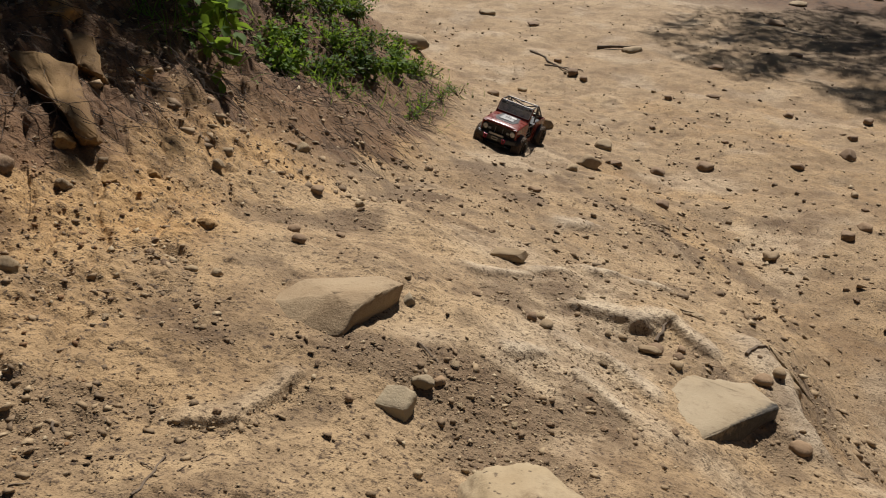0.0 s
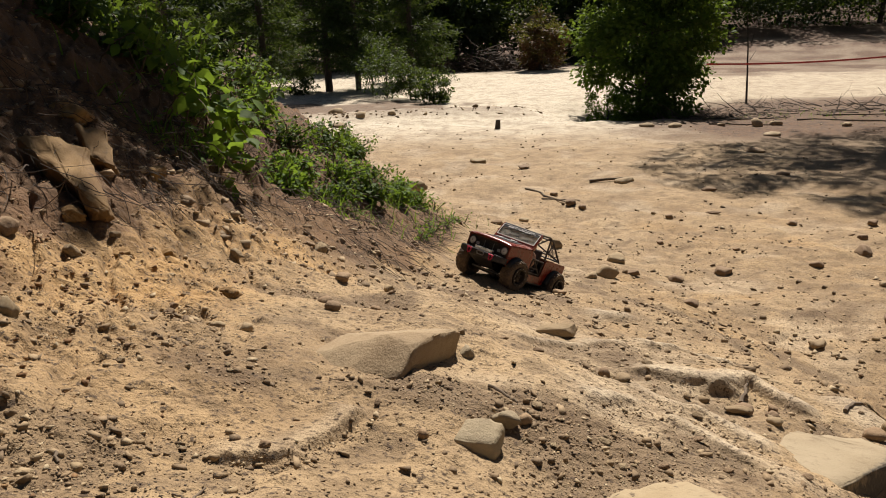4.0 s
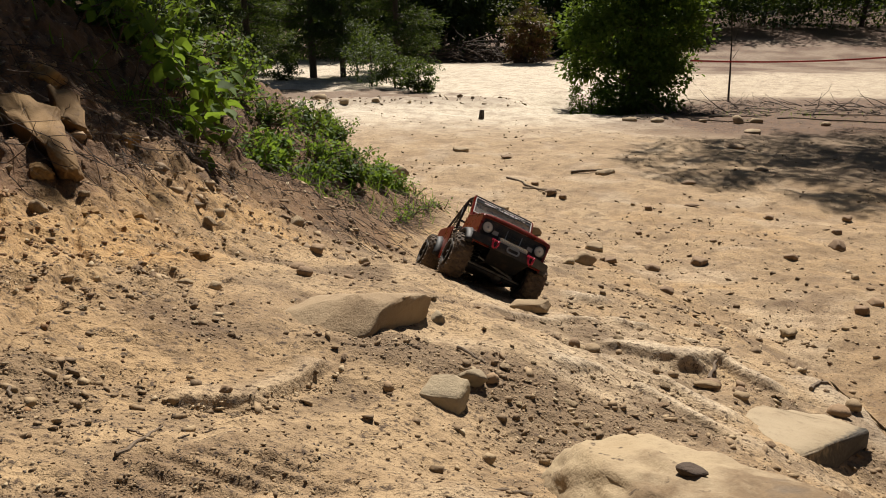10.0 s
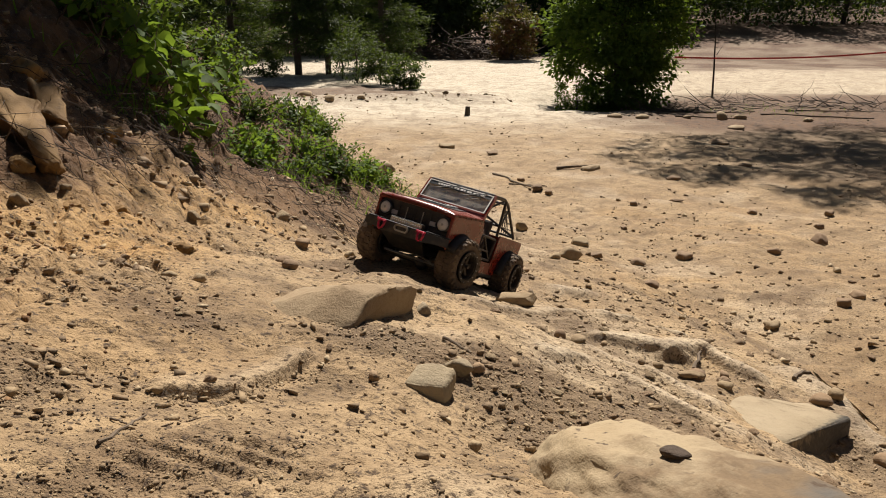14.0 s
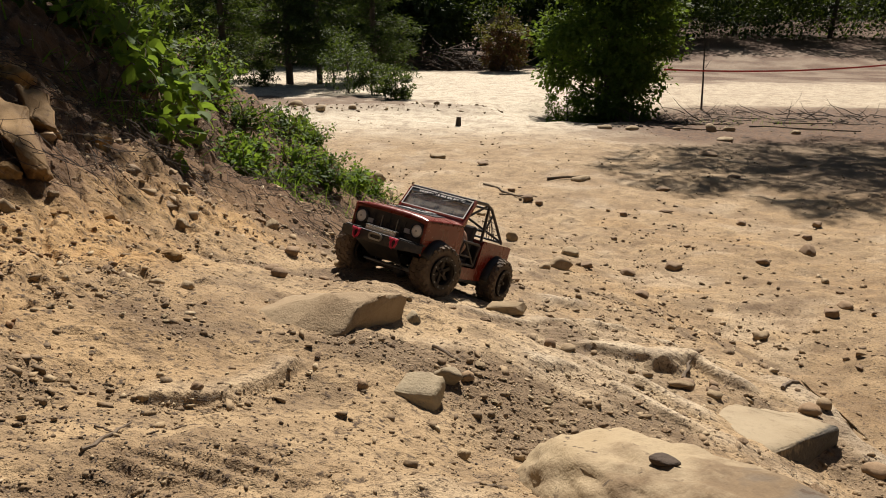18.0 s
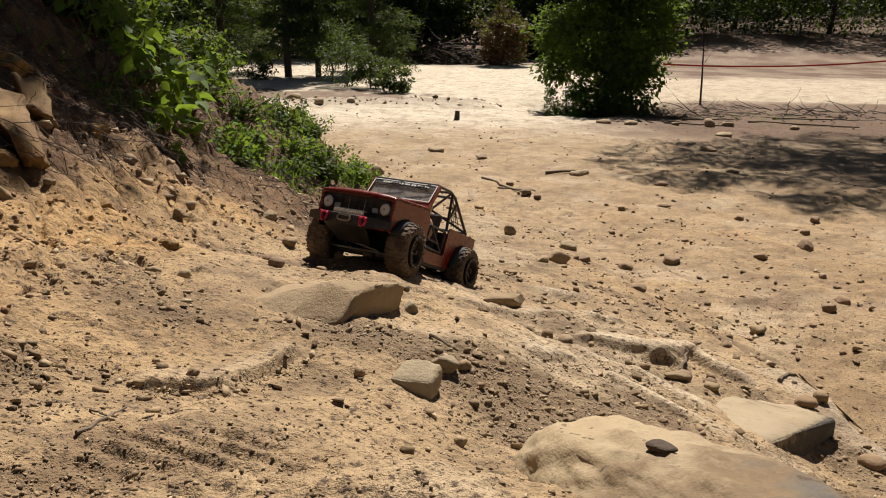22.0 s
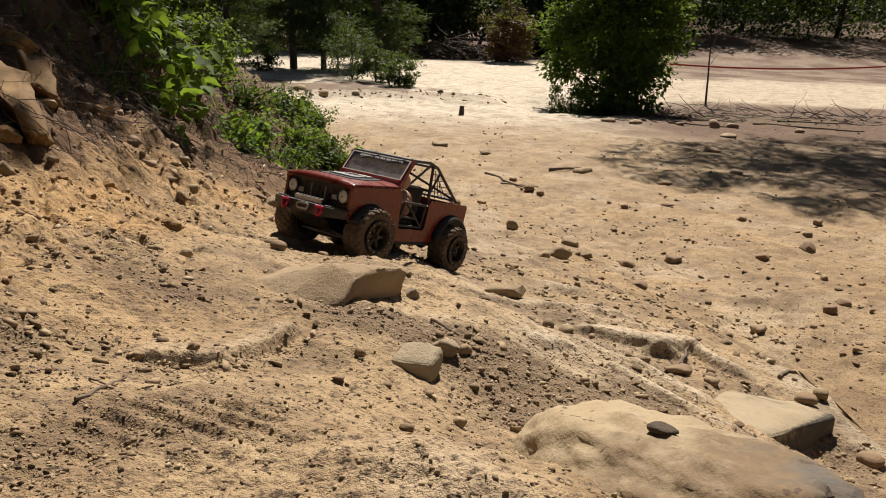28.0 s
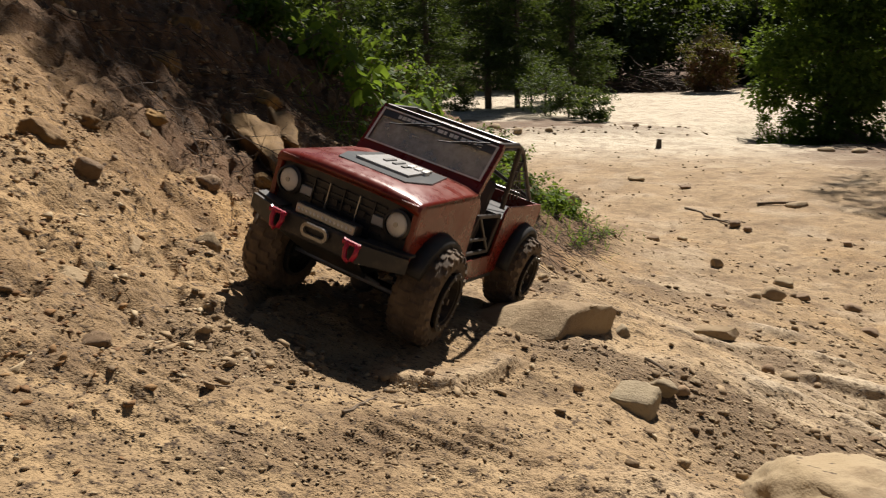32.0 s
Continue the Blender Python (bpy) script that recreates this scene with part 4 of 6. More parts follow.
    for c, r, sc in (((0.052, 0.010, 0.170), 0.028, (0.95, 0.7, 1.3)), ((0.052, -0.004, 0.228), 0.0200, (0.9, 0.95, 1.15)), ((0.070, -0.012, 0.180), 0.010, (0.8, 2.6, 0.9)), ((0.020, -0.012, 0.180), 0.010, (0.8, 2.6, 0.9)), ((0.045, -0.020, 0.138), 0.016, (1.8, 2.0, 0.8))):
        bmesh.ops.create_uvsphere(bm, u_segments=16, v_segments=10, radius=r, matrix=Matrix.Translation(c) @ Matrix.Diagonal((*sc, 1)))
    part("driver_doll", bm, DOLL, truck, "tan plastic doll at the wheel", smooth=True)
    bm = bmesh.new()
    for k in range(14):
        t0, t1 = 2 * math.pi * k / 14, 2 * math.pi * (k + 1) / 14
        q = Matrix.Translation((0.045, -0.040, 0.196)) @ Matrix.Rotation(radians(60), 4, "X")
        tube(bm, q @ Vector((0.018 * math.cos(t0), 0.018 * math.sin(t0), 0)), q @ Vector((0.018 * math.cos(t1), 0.018 * math.sin(t1), 0)), 0.0022, 6)
    part("steering_wheel", bm, BLACK, truck)
    # chassis
    bm = bmesh.new()
    for s in (-1, 1):
        box(bm, (s * 0.036, 0, 0.098), (0.006, 0.44, 0.020))
        tube(bm, (s * 0.098, -0.085, 0.077), (s * 0.098, 0.085, 0.077), 0.0050)
        for y in (-0.05, 0.05):
            tube(bm, (s * 0.098, y, 0.077), (s * 0.036, y, 0.088), 0.0032)
    box(bm, (0, 0, 0.082), (0.078, 0.13, 0.010), bevel=0.003)
    part("chassis_rail", bm, BLACK, truck)
    for y in (-0.174, 0.174):
        bm = bmesh.new()
        tube(bm, (-0.082, y, 0.069), (0.082, y, 0.069), 0.0075, 10)
        bmesh.ops.create_uvsphere(bm, u_segments=14, v_segments=8, radius=0.019, matrix=Matrix.Translation((0.020, y, 0.069)))
        part("axle", bm, BLACK, truck)
        bm = bmesh.new()
        tube(bm, (0.006, y * 0.86, 0.073), (0, y * 0.2, 0.088), 0.0045, 8)
        part("driveshaft", bm, STEEL, truck)
        for s in (-1, 1):
            bm = bmesh.new()
            tube(bm, (s * 0.030, y * 0.30, 0.086), (s * 0.052, y * 0.93, 0.066), 0.0036, 8)
            part("suspension_link", bm, STEEL if y < 0 else BLACK, truck)
            bm = bmesh.new()
            tube(bm, (s * 0.060, y * 0.95, 0.070), (s * 0.050, y * 0.86, 0.118), 0.0034, 8)
            tube(bm, (s * 0.056, y * 0.91, 0.092), (s * 0.050, y * 0.86, 0.160), 0.0078, 12)
            shock = part("shock_absorber", bm, BLACK, truck)
            bm = bmesh.new()
            a, b = Vector((s * 0.059, y * 0.94, 0.076)), Vector((s * 0.052, y * 0.87, 0.140))
            q = (b - a).to_track_quat("Z", "Y")
            pts = [a + q @ Vector((0.0100 * math.cos(i * 0.9), 0.0100 * math.sin(i * 0.9), (b - a).length * i / 48)) for i in range(49)]
            for p0, p1 in zip(pts, pts[1:]):
                tube(bm, p0, p1, 0.0011, 4)
            part("coil_spring", bm, STEEL, shock)
    bm = bmesh.new()
    tube(bm, (-0.080, -0.196, 0.074), (0.080, -0.196, 0.074), 0.0028, 8)
    tube(bm, (-0.060, -0.205, 0.096), (0.055, -0.200, 0.078), 0.0026, 8)
    part("steering_rod", bm, STEEL, truck)
    # wheels
    tyre_mesh, wheels = None, {}
    for key, place in HUB.items():
        out = 1 if place[0] > 0 else -1
        bm = bmesh.new()
        tube(bm, (-out * 0.020, 0, 0), (out * 0.010, 0, 0), 0.012, 12)
        hub = part("wheel", bm, BLACK, truck, "fat knobbly tyre caked in dust on a dark beadlock rim")
        hub.location = place
        if tyre_mesh is None:
            tyre = part("tyre", build_tyre(), RUBBER, hub)
            tyre_mesh = tyre.data
        else:
            new("tyre", tyre_mesh).parent = hub
        part("rim", build_rim(out), RIM, hub)
        part("rim_bolts", build_bolts(out), STEEL, hub)
        wheels[key] = hub
    # drawn at a tenth of full size, then brought to the truck's own
    done = set()
    for ob in truck.children_recursive:
        ob.location = ob.location * SIZE
        if ob.data.name not in done:
            ob.data.transform(Matrix.Scale(SIZE, 4))
            done.add(ob.data.name)
    return truck, wheels


SIZE = 1.10
TRUCK, WHEELS = build_truck()


# ---- rocks ----
def weathered(bm, rough, size, seed, cuts=2):
    """Chips and dents on a stone: subdivide, then push along the normals by noise."""
    bmesh.ops.subdivide_edges(bm, edges=bm.edges[:], cuts=cuts, use_grid_fill=True)
    bmesh.ops.triangulate(bm, faces=bm.faces[:])
    bm.normal_update()
    off = Vector((seed * 3.7, seed * 1.3, seed * 7.1))
    for v in bm.verts:
        v.co += v.normal * rough * (noise.fractal((v.co + off) / size, 0.6, 2.1, 4) * 0.8)


def hull_stone(points, bevel, rough, seed, cuts=2):
    bm = bmesh.new()
    for p in points:
        bm.verts.new(p)
    r = bmesh.ops.convex_hull(bm, input=bm.verts[:])
    bmesh.ops.delete(bm, geom=[g for g in r["geom_interior"] if isinstance(g, bmesh.types.BMVert)], context="VERTS")
    bmesh.ops.dissolve_limit(bm, angle_limit=radians(4), verts=bm.verts[:], edges=bm.edges[:])
    if bevel:
        bmesh.ops.bevel(bm, geom=bm.edges[:], offset=bevel, segments=2, affect="EDGES", profile=0.5)
    weathered(bm, rough, 0.05, seed, cuts)
    return bm


def random_points(rng, sx, sy, sz, n=14, power=0.62):
    pts = []
    for _ in range(n):
        v = Vector((rng.gauss(0, 1), rng.gauss(0, 1), rng.gauss(0, 1))).normalized()
        v = Vector([math.copysign(abs(c) ** power, c) for c in v])
        pts.append((v.x * sx, v.y * sy, v.z * sz))
    return pts


def rock(name, label, points, at, mat, bevel, rough, seed, turn=0.0, cuts=2, smooth=True, tilt=(0, 0), group=""):
    ob = part(name, hull_stone(points, bevel, rough, seed, cuts), mat, None, smooth=smooth)
    ob.matrix_world = pose(at[0], at[1], at[2], tilt[0], tilt[1], turn)
    return tagged(ob, label, "rock", group)


ICO = {}


def facet_stone(size, seed, sharp=24.0, rough=0.1, level=3, planes=9):
    """A stone: a ball cut by random planes with worn edges, then pitted by noise."""
    if level not in ICO:
        b = bmesh.new()
        bmesh.ops.create_icosphere(b, subdivisions=level, radius=1.0)
        b.verts.index_update()
        ICO[level] = (np.array([v.co[:] for v in b.verts]), [tuple(v.index for v in f.verts) for f in b.faces])
        b.free()
    d, faces = ICO[level]
    rng = np.random.default_rng(seed)
    n = rng.normal(0, 1, (planes, 3))
    n /= np.linalg.norm(n, axis=1, keepdims=True)
    axes, _ = np.linalg.qr(rng.normal(0, 1, (3, 3)) * 0.35 + np.eye(3))
    n = np.concatenate([n, axes, -axes])
    reach = rng.uniform(0.64, 1.0, len(n))
    r = (np.maximum(d @ n.T, 0) / reach) ** sharp
    r = np.minimum(r.sum(1) ** (-1.0 / sharp), 1.3)
    off = Vector((seed * 3.7 % 50, seed * 1.3 % 50, seed * 7.1 % 50))
    r = r * np.array([1 + rough * noise.fractal(Vector(q) * 2.2 + off, 0.75, 2.1, 5) for q in d])
    me = bpy.data.meshes.new("stone")
    me.from_pydata(d * r[:, None] * np.array(size), [], faces)
    me.polygons.foreach_set("use_smooth", [True] * len(faces))
    me.update()
    return me


def blob_rock(name, label, size, at, mat, seed, turn=0.0, tilt=(0, 0), sharp=24.0, rough=0.12, level=3, group="", planes=9):
    me = facet_stone(size, seed, sharp, rough, level, planes)
    me.materials.append(mat)
    ob = new(name, me)
    ob.matrix_world = pose(at[0], at[1], at[2], tilt[0], tilt[1], turn)
    return tagged(ob, label, "rock", group)


PALE_STONE = stone_material("pale_sandstone", (0.265, 0.207, 0.124), (0.322, 0.265, 0.173), (0.173, 0.124, 0.072))


def boulder_material():
    """Pale smooth sandstone with brown dirt crusts, crumbs and a few grey stains."""
    m = stone_material("stained_pale_sandstone", (0.300, 0.225, 0.125), (0.420, 0.345, 0.225), (0.230, 0.165, 0.092), 8.0)
    co = object_coords(m)
    col = bsdf(m).inputs["Base Color"].links[0].from_socket
    dark_tone = blend(m, noise_tex(m, 110, 5, 0.7, co), (0.070, 0.042, 0.020), (0.230, 0.155, 0.080))
    sep = m.node_tree.nodes.new("ShaderNodeSeparateXYZ")
    link(m, co, sep.inputs[0])
    low = node(m, "ShaderNodeMath")
    low.operation = "MULTIPLY_ADD"
    low.inputs[1].default_value = -1.2
    link(m, sep.outputs[1], low.inputs[0])
    link(m, noise_tex(m, 9.0, 8, 0.75, co), low.inputs[2])
    col = blend(m, stretch(m, low.outputs[0], 0.44, 0.66), col, dark_tone)
    col = blend(m, stretch(m, noise_tex(m, 3.2, 5, 0.6, co), 0.60, 0.68), col, (0.085, 0.078, 0.068))
    col = blend(m, stretch(m, noise_tex(m, 46, 3, 0.6, co), 0.64, 0.70), col, (0.070, 0.044, 0.024))
    link(m, col, bsdf(m).inputs["Base Color"])
    return m


BOULDER_STONE = boulder_material()
DUSTY_STONE = stone_material("dusty_sandstone", (0.290, 0.205, 0.112), (0.410, 0.320, 0.195), (0.170, 0.112, 0.058), 18.0)
GOLD_STONE = stone_material("golden_brown_stone", (0.200, 0.105, 0.028), (0.360, 0.215, 0.066), (0.065, 0.036, 0.016))
DARK_STONE = stone_material("dark_brown_stone", (0.05, 0.032, 0.02), (0.09, 0.058, 0.035), (0.03, 0.02, 0.014))


def shaded_face_material():
    """Pale sandstone, its broken face coloured grey-black for the shade on that side."""
    m = stone_material("shaded_face_sandstone", (0.26, 0.20, 0.12), (0.33, 0.265, 0.17), (0.17, 0.12, 0.07))
    co = object_coords(m)
    sep = m.node_tree.nodes.new("ShaderNodeSeparateXYZ")
    link(m, co, sep.inputs[0])
    edge = node(m, "ShaderNodeMath")
    edge.operation = "MULTIPLY_ADD"
    edge.inputs[1].default_value = 0.05
    link(m, noise_tex(m, 60, 5, 0.7, co), edge.inputs[0])
    front = node(m, "ShaderNodeMath")
    front.operation = "MULTIPLY_ADD"
    front.inputs[1].default_value = -0.947
    link(m, sep.outputs[0], front.inputs[0])
    link(m, sep.outputs[1], front.inputs[2])
    link(m, front.outputs[0], edge.inputs[2])
    old = bsdf(m).inputs["Base Color"].links[0].from_socket
    # shade of the sunless front painted in, with a noisy edge
    dark_tone = blend(m, noise_tex(m, 120, 4, 0.7, co), (0.02, 0.018, 0.015), (0.10, 0.085, 0.065))
    link(m, blend(m, stretch(m, edge.outputs[0], 0.534, 0.550), dark_tone, old), bsdf(m).inputs["Base Color"])
    return m


SHADED_FACE = shaded_face_material()


def build_rocks():
    # the wedge of rock beside the truck's line, undercut at its broken end
    rock("ledge_rock", "tan sandstone wedge with a broken shaded end, set in the dirt",
         [(-0.139, 0.995, 1.140), (-0.116, 1.045, 1.170), (-0.164, 1.072, 1.180), (-0.086, 1.120, 1.162), (-0.056, 1.180, 1.142), (-0.045, 1.225, 1.118), (-0.100, 1.270, 1.108), (-0.255, 1.200, 1.130), (-0.262, 1.090, 1.150), (-0.345, 1.095, 1.118), (-0.240, 1.000, 1.132),
          (-0.172, 1.015, 1.02), (-0.128, 1.120, 1.00), (-0.096, 1.190, 0.98), (-0.086, 1.23, 0.98), (-0.120, 1.27, 0.96), (-0.255, 1.22, 0.96), (-0.345, 1.10, 1.02), (-0.24, 1.02, 1.02)],
         (0, 0, 0), DUSTY_STONE, 0.005, 0.0035, 3, cuts=3)
    blob_rock("ledge_chip", "small square chip at the broken end of a sandstone ledge", (0.016, 0.020, 0.026), (-0.040, 1.235, 1.064), PALE_STONE, 4, 12, sharp=40, planes=3)
    # foreground stones
    rock("loose_stone", "blocky flat-topped tan stone lying loose on gravel", [(-0.030, -0.022, -0.02), (0.025, -0.026, -0.02), (0.032, 0.019, -0.02), (-0.026, 0.022, -0.02), (-0.032, -0.021, 0.006), (0.022, -0.024, 0.004), (0.033, 0.014, 0.012), (0.010, 0.025, 0.015), (-0.020, 0.022, 0.015)],
         (-0.018, 0.855, height_at(-0.018, 0.855) + 0.011), PALE_STONE, 0.005, 0.004, 5, -8, cuts=3)
    blob_rock("loose_stone", "rounded tan stone half sunk in gravel", (0.022, 0.018, 0.013), (0.022, 0.930, height_at(0.022, 0.930) + 0.007), PALE_STONE, 12, 20)
    blob_rock("loose_stone", "dark rounded stone on gravel", (0.013, 0.010, 0.008), (0.050, 0.945, height_at(0.050, 0.945) + 0.004), BROWN_STONE, 13, 40)
    blob_rock("pebble_on_plate", "dark pebble resting on a low sandstone ledge", (0.007, 0.006, 0.005), (-0.263, 0.720, height_at(-0.263, 0.720) + 0.003), BROWN_STONE, 14)
    boulder = blob_rock("boulder", "large smooth pale sandstone boulder with grey stains", (0.143, 0.290, 0.109), (0.213, 0.600, 1.110), BOULDER_STONE, 21, 0, (-27, 18.6), sharp=5, rough=0.12, level=5)
    rest = max((boulder.matrix_world @ v.co).z for v in boulder.data.vertices if math.hypot((boulder.matrix_world @ v.co).x - 0.212, (boulder.matrix_world @ v.co).y - 0.565) < 0.012)
    blob_rock("pebble_on_boulder", "dark brown stone lying on a pale boulder", (0.0175, 0.0110, 0.0070), (0.212, 0.565, rest + 0.001), DARK_STONE, 29, -15, sharp=6, rough=0.05, planes=14)
    rock("block_stone", "square sandstone block, its broken face coloured grey-black for shade",
         [(0.578, 1.068, 0.888), (0.846, 1.300, 0.806), (0.815, 1.420, 0.772), (0.640, 1.375, 0.816), (0.545, 1.235, 0.862),
          (0.610, 1.080, 0.78), (0.840, 1.308, 0.66), (0.810, 1.420, 0.68), (0.640, 1.38, 0.72), (0.545, 1.25, 0.78)],
         (0, 0, 0), SHADED_FACE, 0.006, 0.008, 8, cuts=3)
    blob_rock("flat_stone", "thin orange-tan stone lying in a gravel pocket", (0.030, 0.016, 0.009), (0.562, 1.462, height_at(0.562, 1.462) + 0.008), SANDSTONE, 23, -12, sharp=25)
    # ledge slabs on the right shoulder of the hill
    # x, y, half length, half width, turn, height over the dirt
    slabs = [(0.90, 1.53, 0.09, 0.075, 98, 0.024), (0.76, 1.85, 0.07, 0.055, 30, 0.016)]
    for i, (x, y, a, b, turn, rise) in enumerate(slabs):
        r2 = np.random.default_rng(30 + i)
        pts, co, si = [], math.cos(radians(turn)), math.sin(radians(turn))
        for k in range(9):
            t = 2 * math.pi * (k + float(r2.uniform(-0.3, 0.3))) / 9
            u, v = a * math.copysign(abs(math.cos(t)) ** 0.8, math.cos(t)) * float(r2.uniform(0.7, 1.1)), 1.4 * b * math.copysign(abs(math.sin(t)) ** 0.6, math.sin(t)) * float(r2.uniform(0.75, 1.15))
            px, py = x + u * co - v * si, y + u * si + v * co
            top = K * float(plain_shape(np.array([px / K]), np.array([py / K]))[0]) + rise * (0.85 if v < 0 else -0.45) * float(r2.uniform(0.6, 1.2))
            pts += [(px, py, top), (px * 0.97 + x * 0.03, py * 0.97 + y * 0.03, top - 0.09)]
        rock("ledge_slab", "flat pale sandstone slab breaking through the dirt", pts, (0, 0, 0), DUSTY_STONE, 0.010, 0.012, 30 + i, cuts=3, group="sandstone slabs on the slope")
    rock("flat_stone", "flat brown stone on the crest of the trail", [(-0.058, -0.020, -0.010), (0.050, -0.024, -0.008), (0.058, 0.018, -0.006), (-0.050, 0.022, -0.008), (-0.055, -0.014, 0.012), (0.030, -0.018, 0.014), (0.052, 0.012, 0.016), (-0.040, 0.018, 0.016)],
         (0.200, 1.835, height_at(0.200, 1.835) + 0.014), SANDSTONE, 0.003, 0.005, 9, -10, tilt=(6, -4))
    # rocks in the bank
    lean = [[(-1.072, 1.62, 1.444), (-1.007, 1.63, 1.445), (-0.934, 1.66, 1.412), (-0.793, 1.46, 1.300), (-0.810, 1.43, 1.308), (-0.853, 1.45, 1.362)],
            [(-1.055, 1.85, 1.450), (-1.004, 1.90, 1.428), (-0.940, 1.80, 1.338), (-0.998, 1.78, 1.380)]]
    for i, face in enumerate(lean):
        rock("bank_slab", "leaning brown rock slab standing out of the clay bank", face + [(x - 0.05, y + 0.07, z - 0.055) for x, y, z in face], (0, 0, 0), GOLD_STONE, 0.006, 0.016, 40 + i, cuts=3, group="rocks in the bank")
    bank = [(-0.852, 1.420, 0.035, 0.03, 0.022, 0, (0, -20)),
            (-0.524, 1.367, 0.036, 0.026, 0.020, 15, (0, -10)), (-0.750, 1.393, 0.028, 0.024, 0.020, 5, (0, 0)), (-0.727, 1.545, 0.030, 0.026, 0.022, 50, (0, 0)), (-0.664, 0.620, 0.034, 0.026, 0.012, 30, (0, -22)),
            (-0.720, 0.800, 0.050, 0.020, 0.010, -32, (0, -24)), (-0.930, 0.880, 0.045, 0.034, 0.030, 30, (0, -30)), (-1.015, 1.080, 0.036, 0.030, 0.022, 0, (0, -20)), (-1.040, 1.307, 0.036, 0.032, 0.022, 40, (0, -25)),
            (-1.469, 2.105, 0.080, 0.060, 0.060, 25, (0, -20)), (-1.305, 1.740, 0.060, 0.075, 0.050, 25, (0, -30)), (-1.17, 2.05, 0.06, 0.09, 0.05, 5, (0, -30)), (-0.96, 2.05, 0.05, 0.07, 0.05, 0, (0, -20))]
    for i, (x, y, a, b, c, turn, tilt) in enumerate(bank):
        blob_rock("bank_rock", "brown rock weathering out of an orange clay bank", (a * 0.75, b * 0.75, c * 0.75), (x, y, height_at(x, y) + c * 0.05), SANDSTONE if i in (4, 5) else GOLD_STONE, 60 + i, turn, (0, -tilt[1]), sharp=14, rough=0.22, level=4, planes=7, group="rocks in the bank")
    rng = np.random.default_rng(77)
    shapes = [facet_stone((1, 0.75, 0.6), 300 + k, 26, 0.16, 3, 8) for k in range(10)]
    for k, me in enumerate(shapes):
        me.materials.append(SANDSTONE if k % 3 == 0 else BROWN_STONE)
    count = 0
    while count < 80:
        y, d = float(rng.uniform(0.35, 2.7)), float(rng.uniform(0.25, 1.5))
        x = float(np.interp(y / K, FOOT_Y, FOOT_X)) * K - d
        if x < -1.9 or rng.random() > 0.25 + 0.5 * d:
            continue
        s = float(0.008 * (0.036 / 0.008) ** (rng.random() ** 2.0))
        ob = new("bank_stone", shapes[int(rng.integers(0, 10))])
        ob.matrix_world = Matrix.LocRotScale(Vector((x, y, height_at(x, y) + s * 0.12)), Matrix.Rotation(float(rng.uniform(0, 6.28)), 3, "Z").to_quaternion() @ Matrix.Rotation(float(rng.uniform(-0.3, 0.9)), 3, "Y").to_quaternion(), Vector((s, s, s)))
        tagged(ob, "brown angular stone half buried in the clay bank", "stone", "stones in the bank")
        count += 1
    blob_rock("bank_foot_rock", "long grey-brown rock at the foot of the bushes", (0.30, 0.16, 0.10), (-0.72, 6.95, height_at(-0.72, 6.95) + 0.02), SANDSTONE, 90, -20)
    # stones on the flat: x, y, half width, half height
    flat = [(0.936, 4.644, 0.075, 0.050), (1.593, 4.509, 0.070, 0.042), (2.736, 4.96, 0.075, 0.055), (2.25, 4.62, 0.050, 0.035), (0.747, 4.08, 0.085, 0.055), (2.03, 3.36, 0.050, 0.042), (2.20, 3.53, 0.048, 0.032),
            (0.163, 5.62, 0.055, 0.042), (0.56, 4.88, 0.045, 0.050), (0.927, 6.94, 0.075, 0.055), (1.02, 6.75, 0.055, 0.040), (0.815, 7.41, 0.045, 0.030), (1.69, 8.12, 0.12, 0.05), (2.71, 6.05, 0.060, 0.032), (1.73, 6.30, 0.050, 0.030),
            (2.16, 6.45, 0.075, 0.022), (0.045, 9.93, 0.16, 0.05), (0.64, 9.39, 0.10, 0.04), (4.05, 10.44, 0.16, 0.05), (1.08, 3.49, 0.045, 0.025), (1.56, 3.12, 0.055, 0.028), (3.35, 6.0, 0.06, 0.045), (1.25, 4.35, 0.06, 0.035), (0.95, 4.22, 0.045, 0.028),
            (0.62, 3.75, 0.05, 0.03), (1.42, 5.4, 0.04, 0.024), (2.5, 7.6, 0.09, 0.035), (3.6, 8.4, 0.10, 0.03), (0.42, 6.2, 0.05, 0.03), (2.95, 5.4, 0.05, 0.03), (0.36, 3.1, 0.035, 0.02), (1.9, 5.1, 0.035, 0.022), (2.4, 4.1, 0.04, 0.024)]
    for i, (x, y, a, c) in enumerate(flat):
        blob_rock("flat_stone" if c < a * 0.55 else "stone", "angular brown stone lying on sandy dirt", (a * 0.95, a * 0.75, c * 0.9), (x, y, height_at(x, y) + c * 0.35), BROWN_STONE if i % 4 else SANDSTONE, 120 + i, i * 47 % 180, sharp=20, level=3, group="stones on the flat")
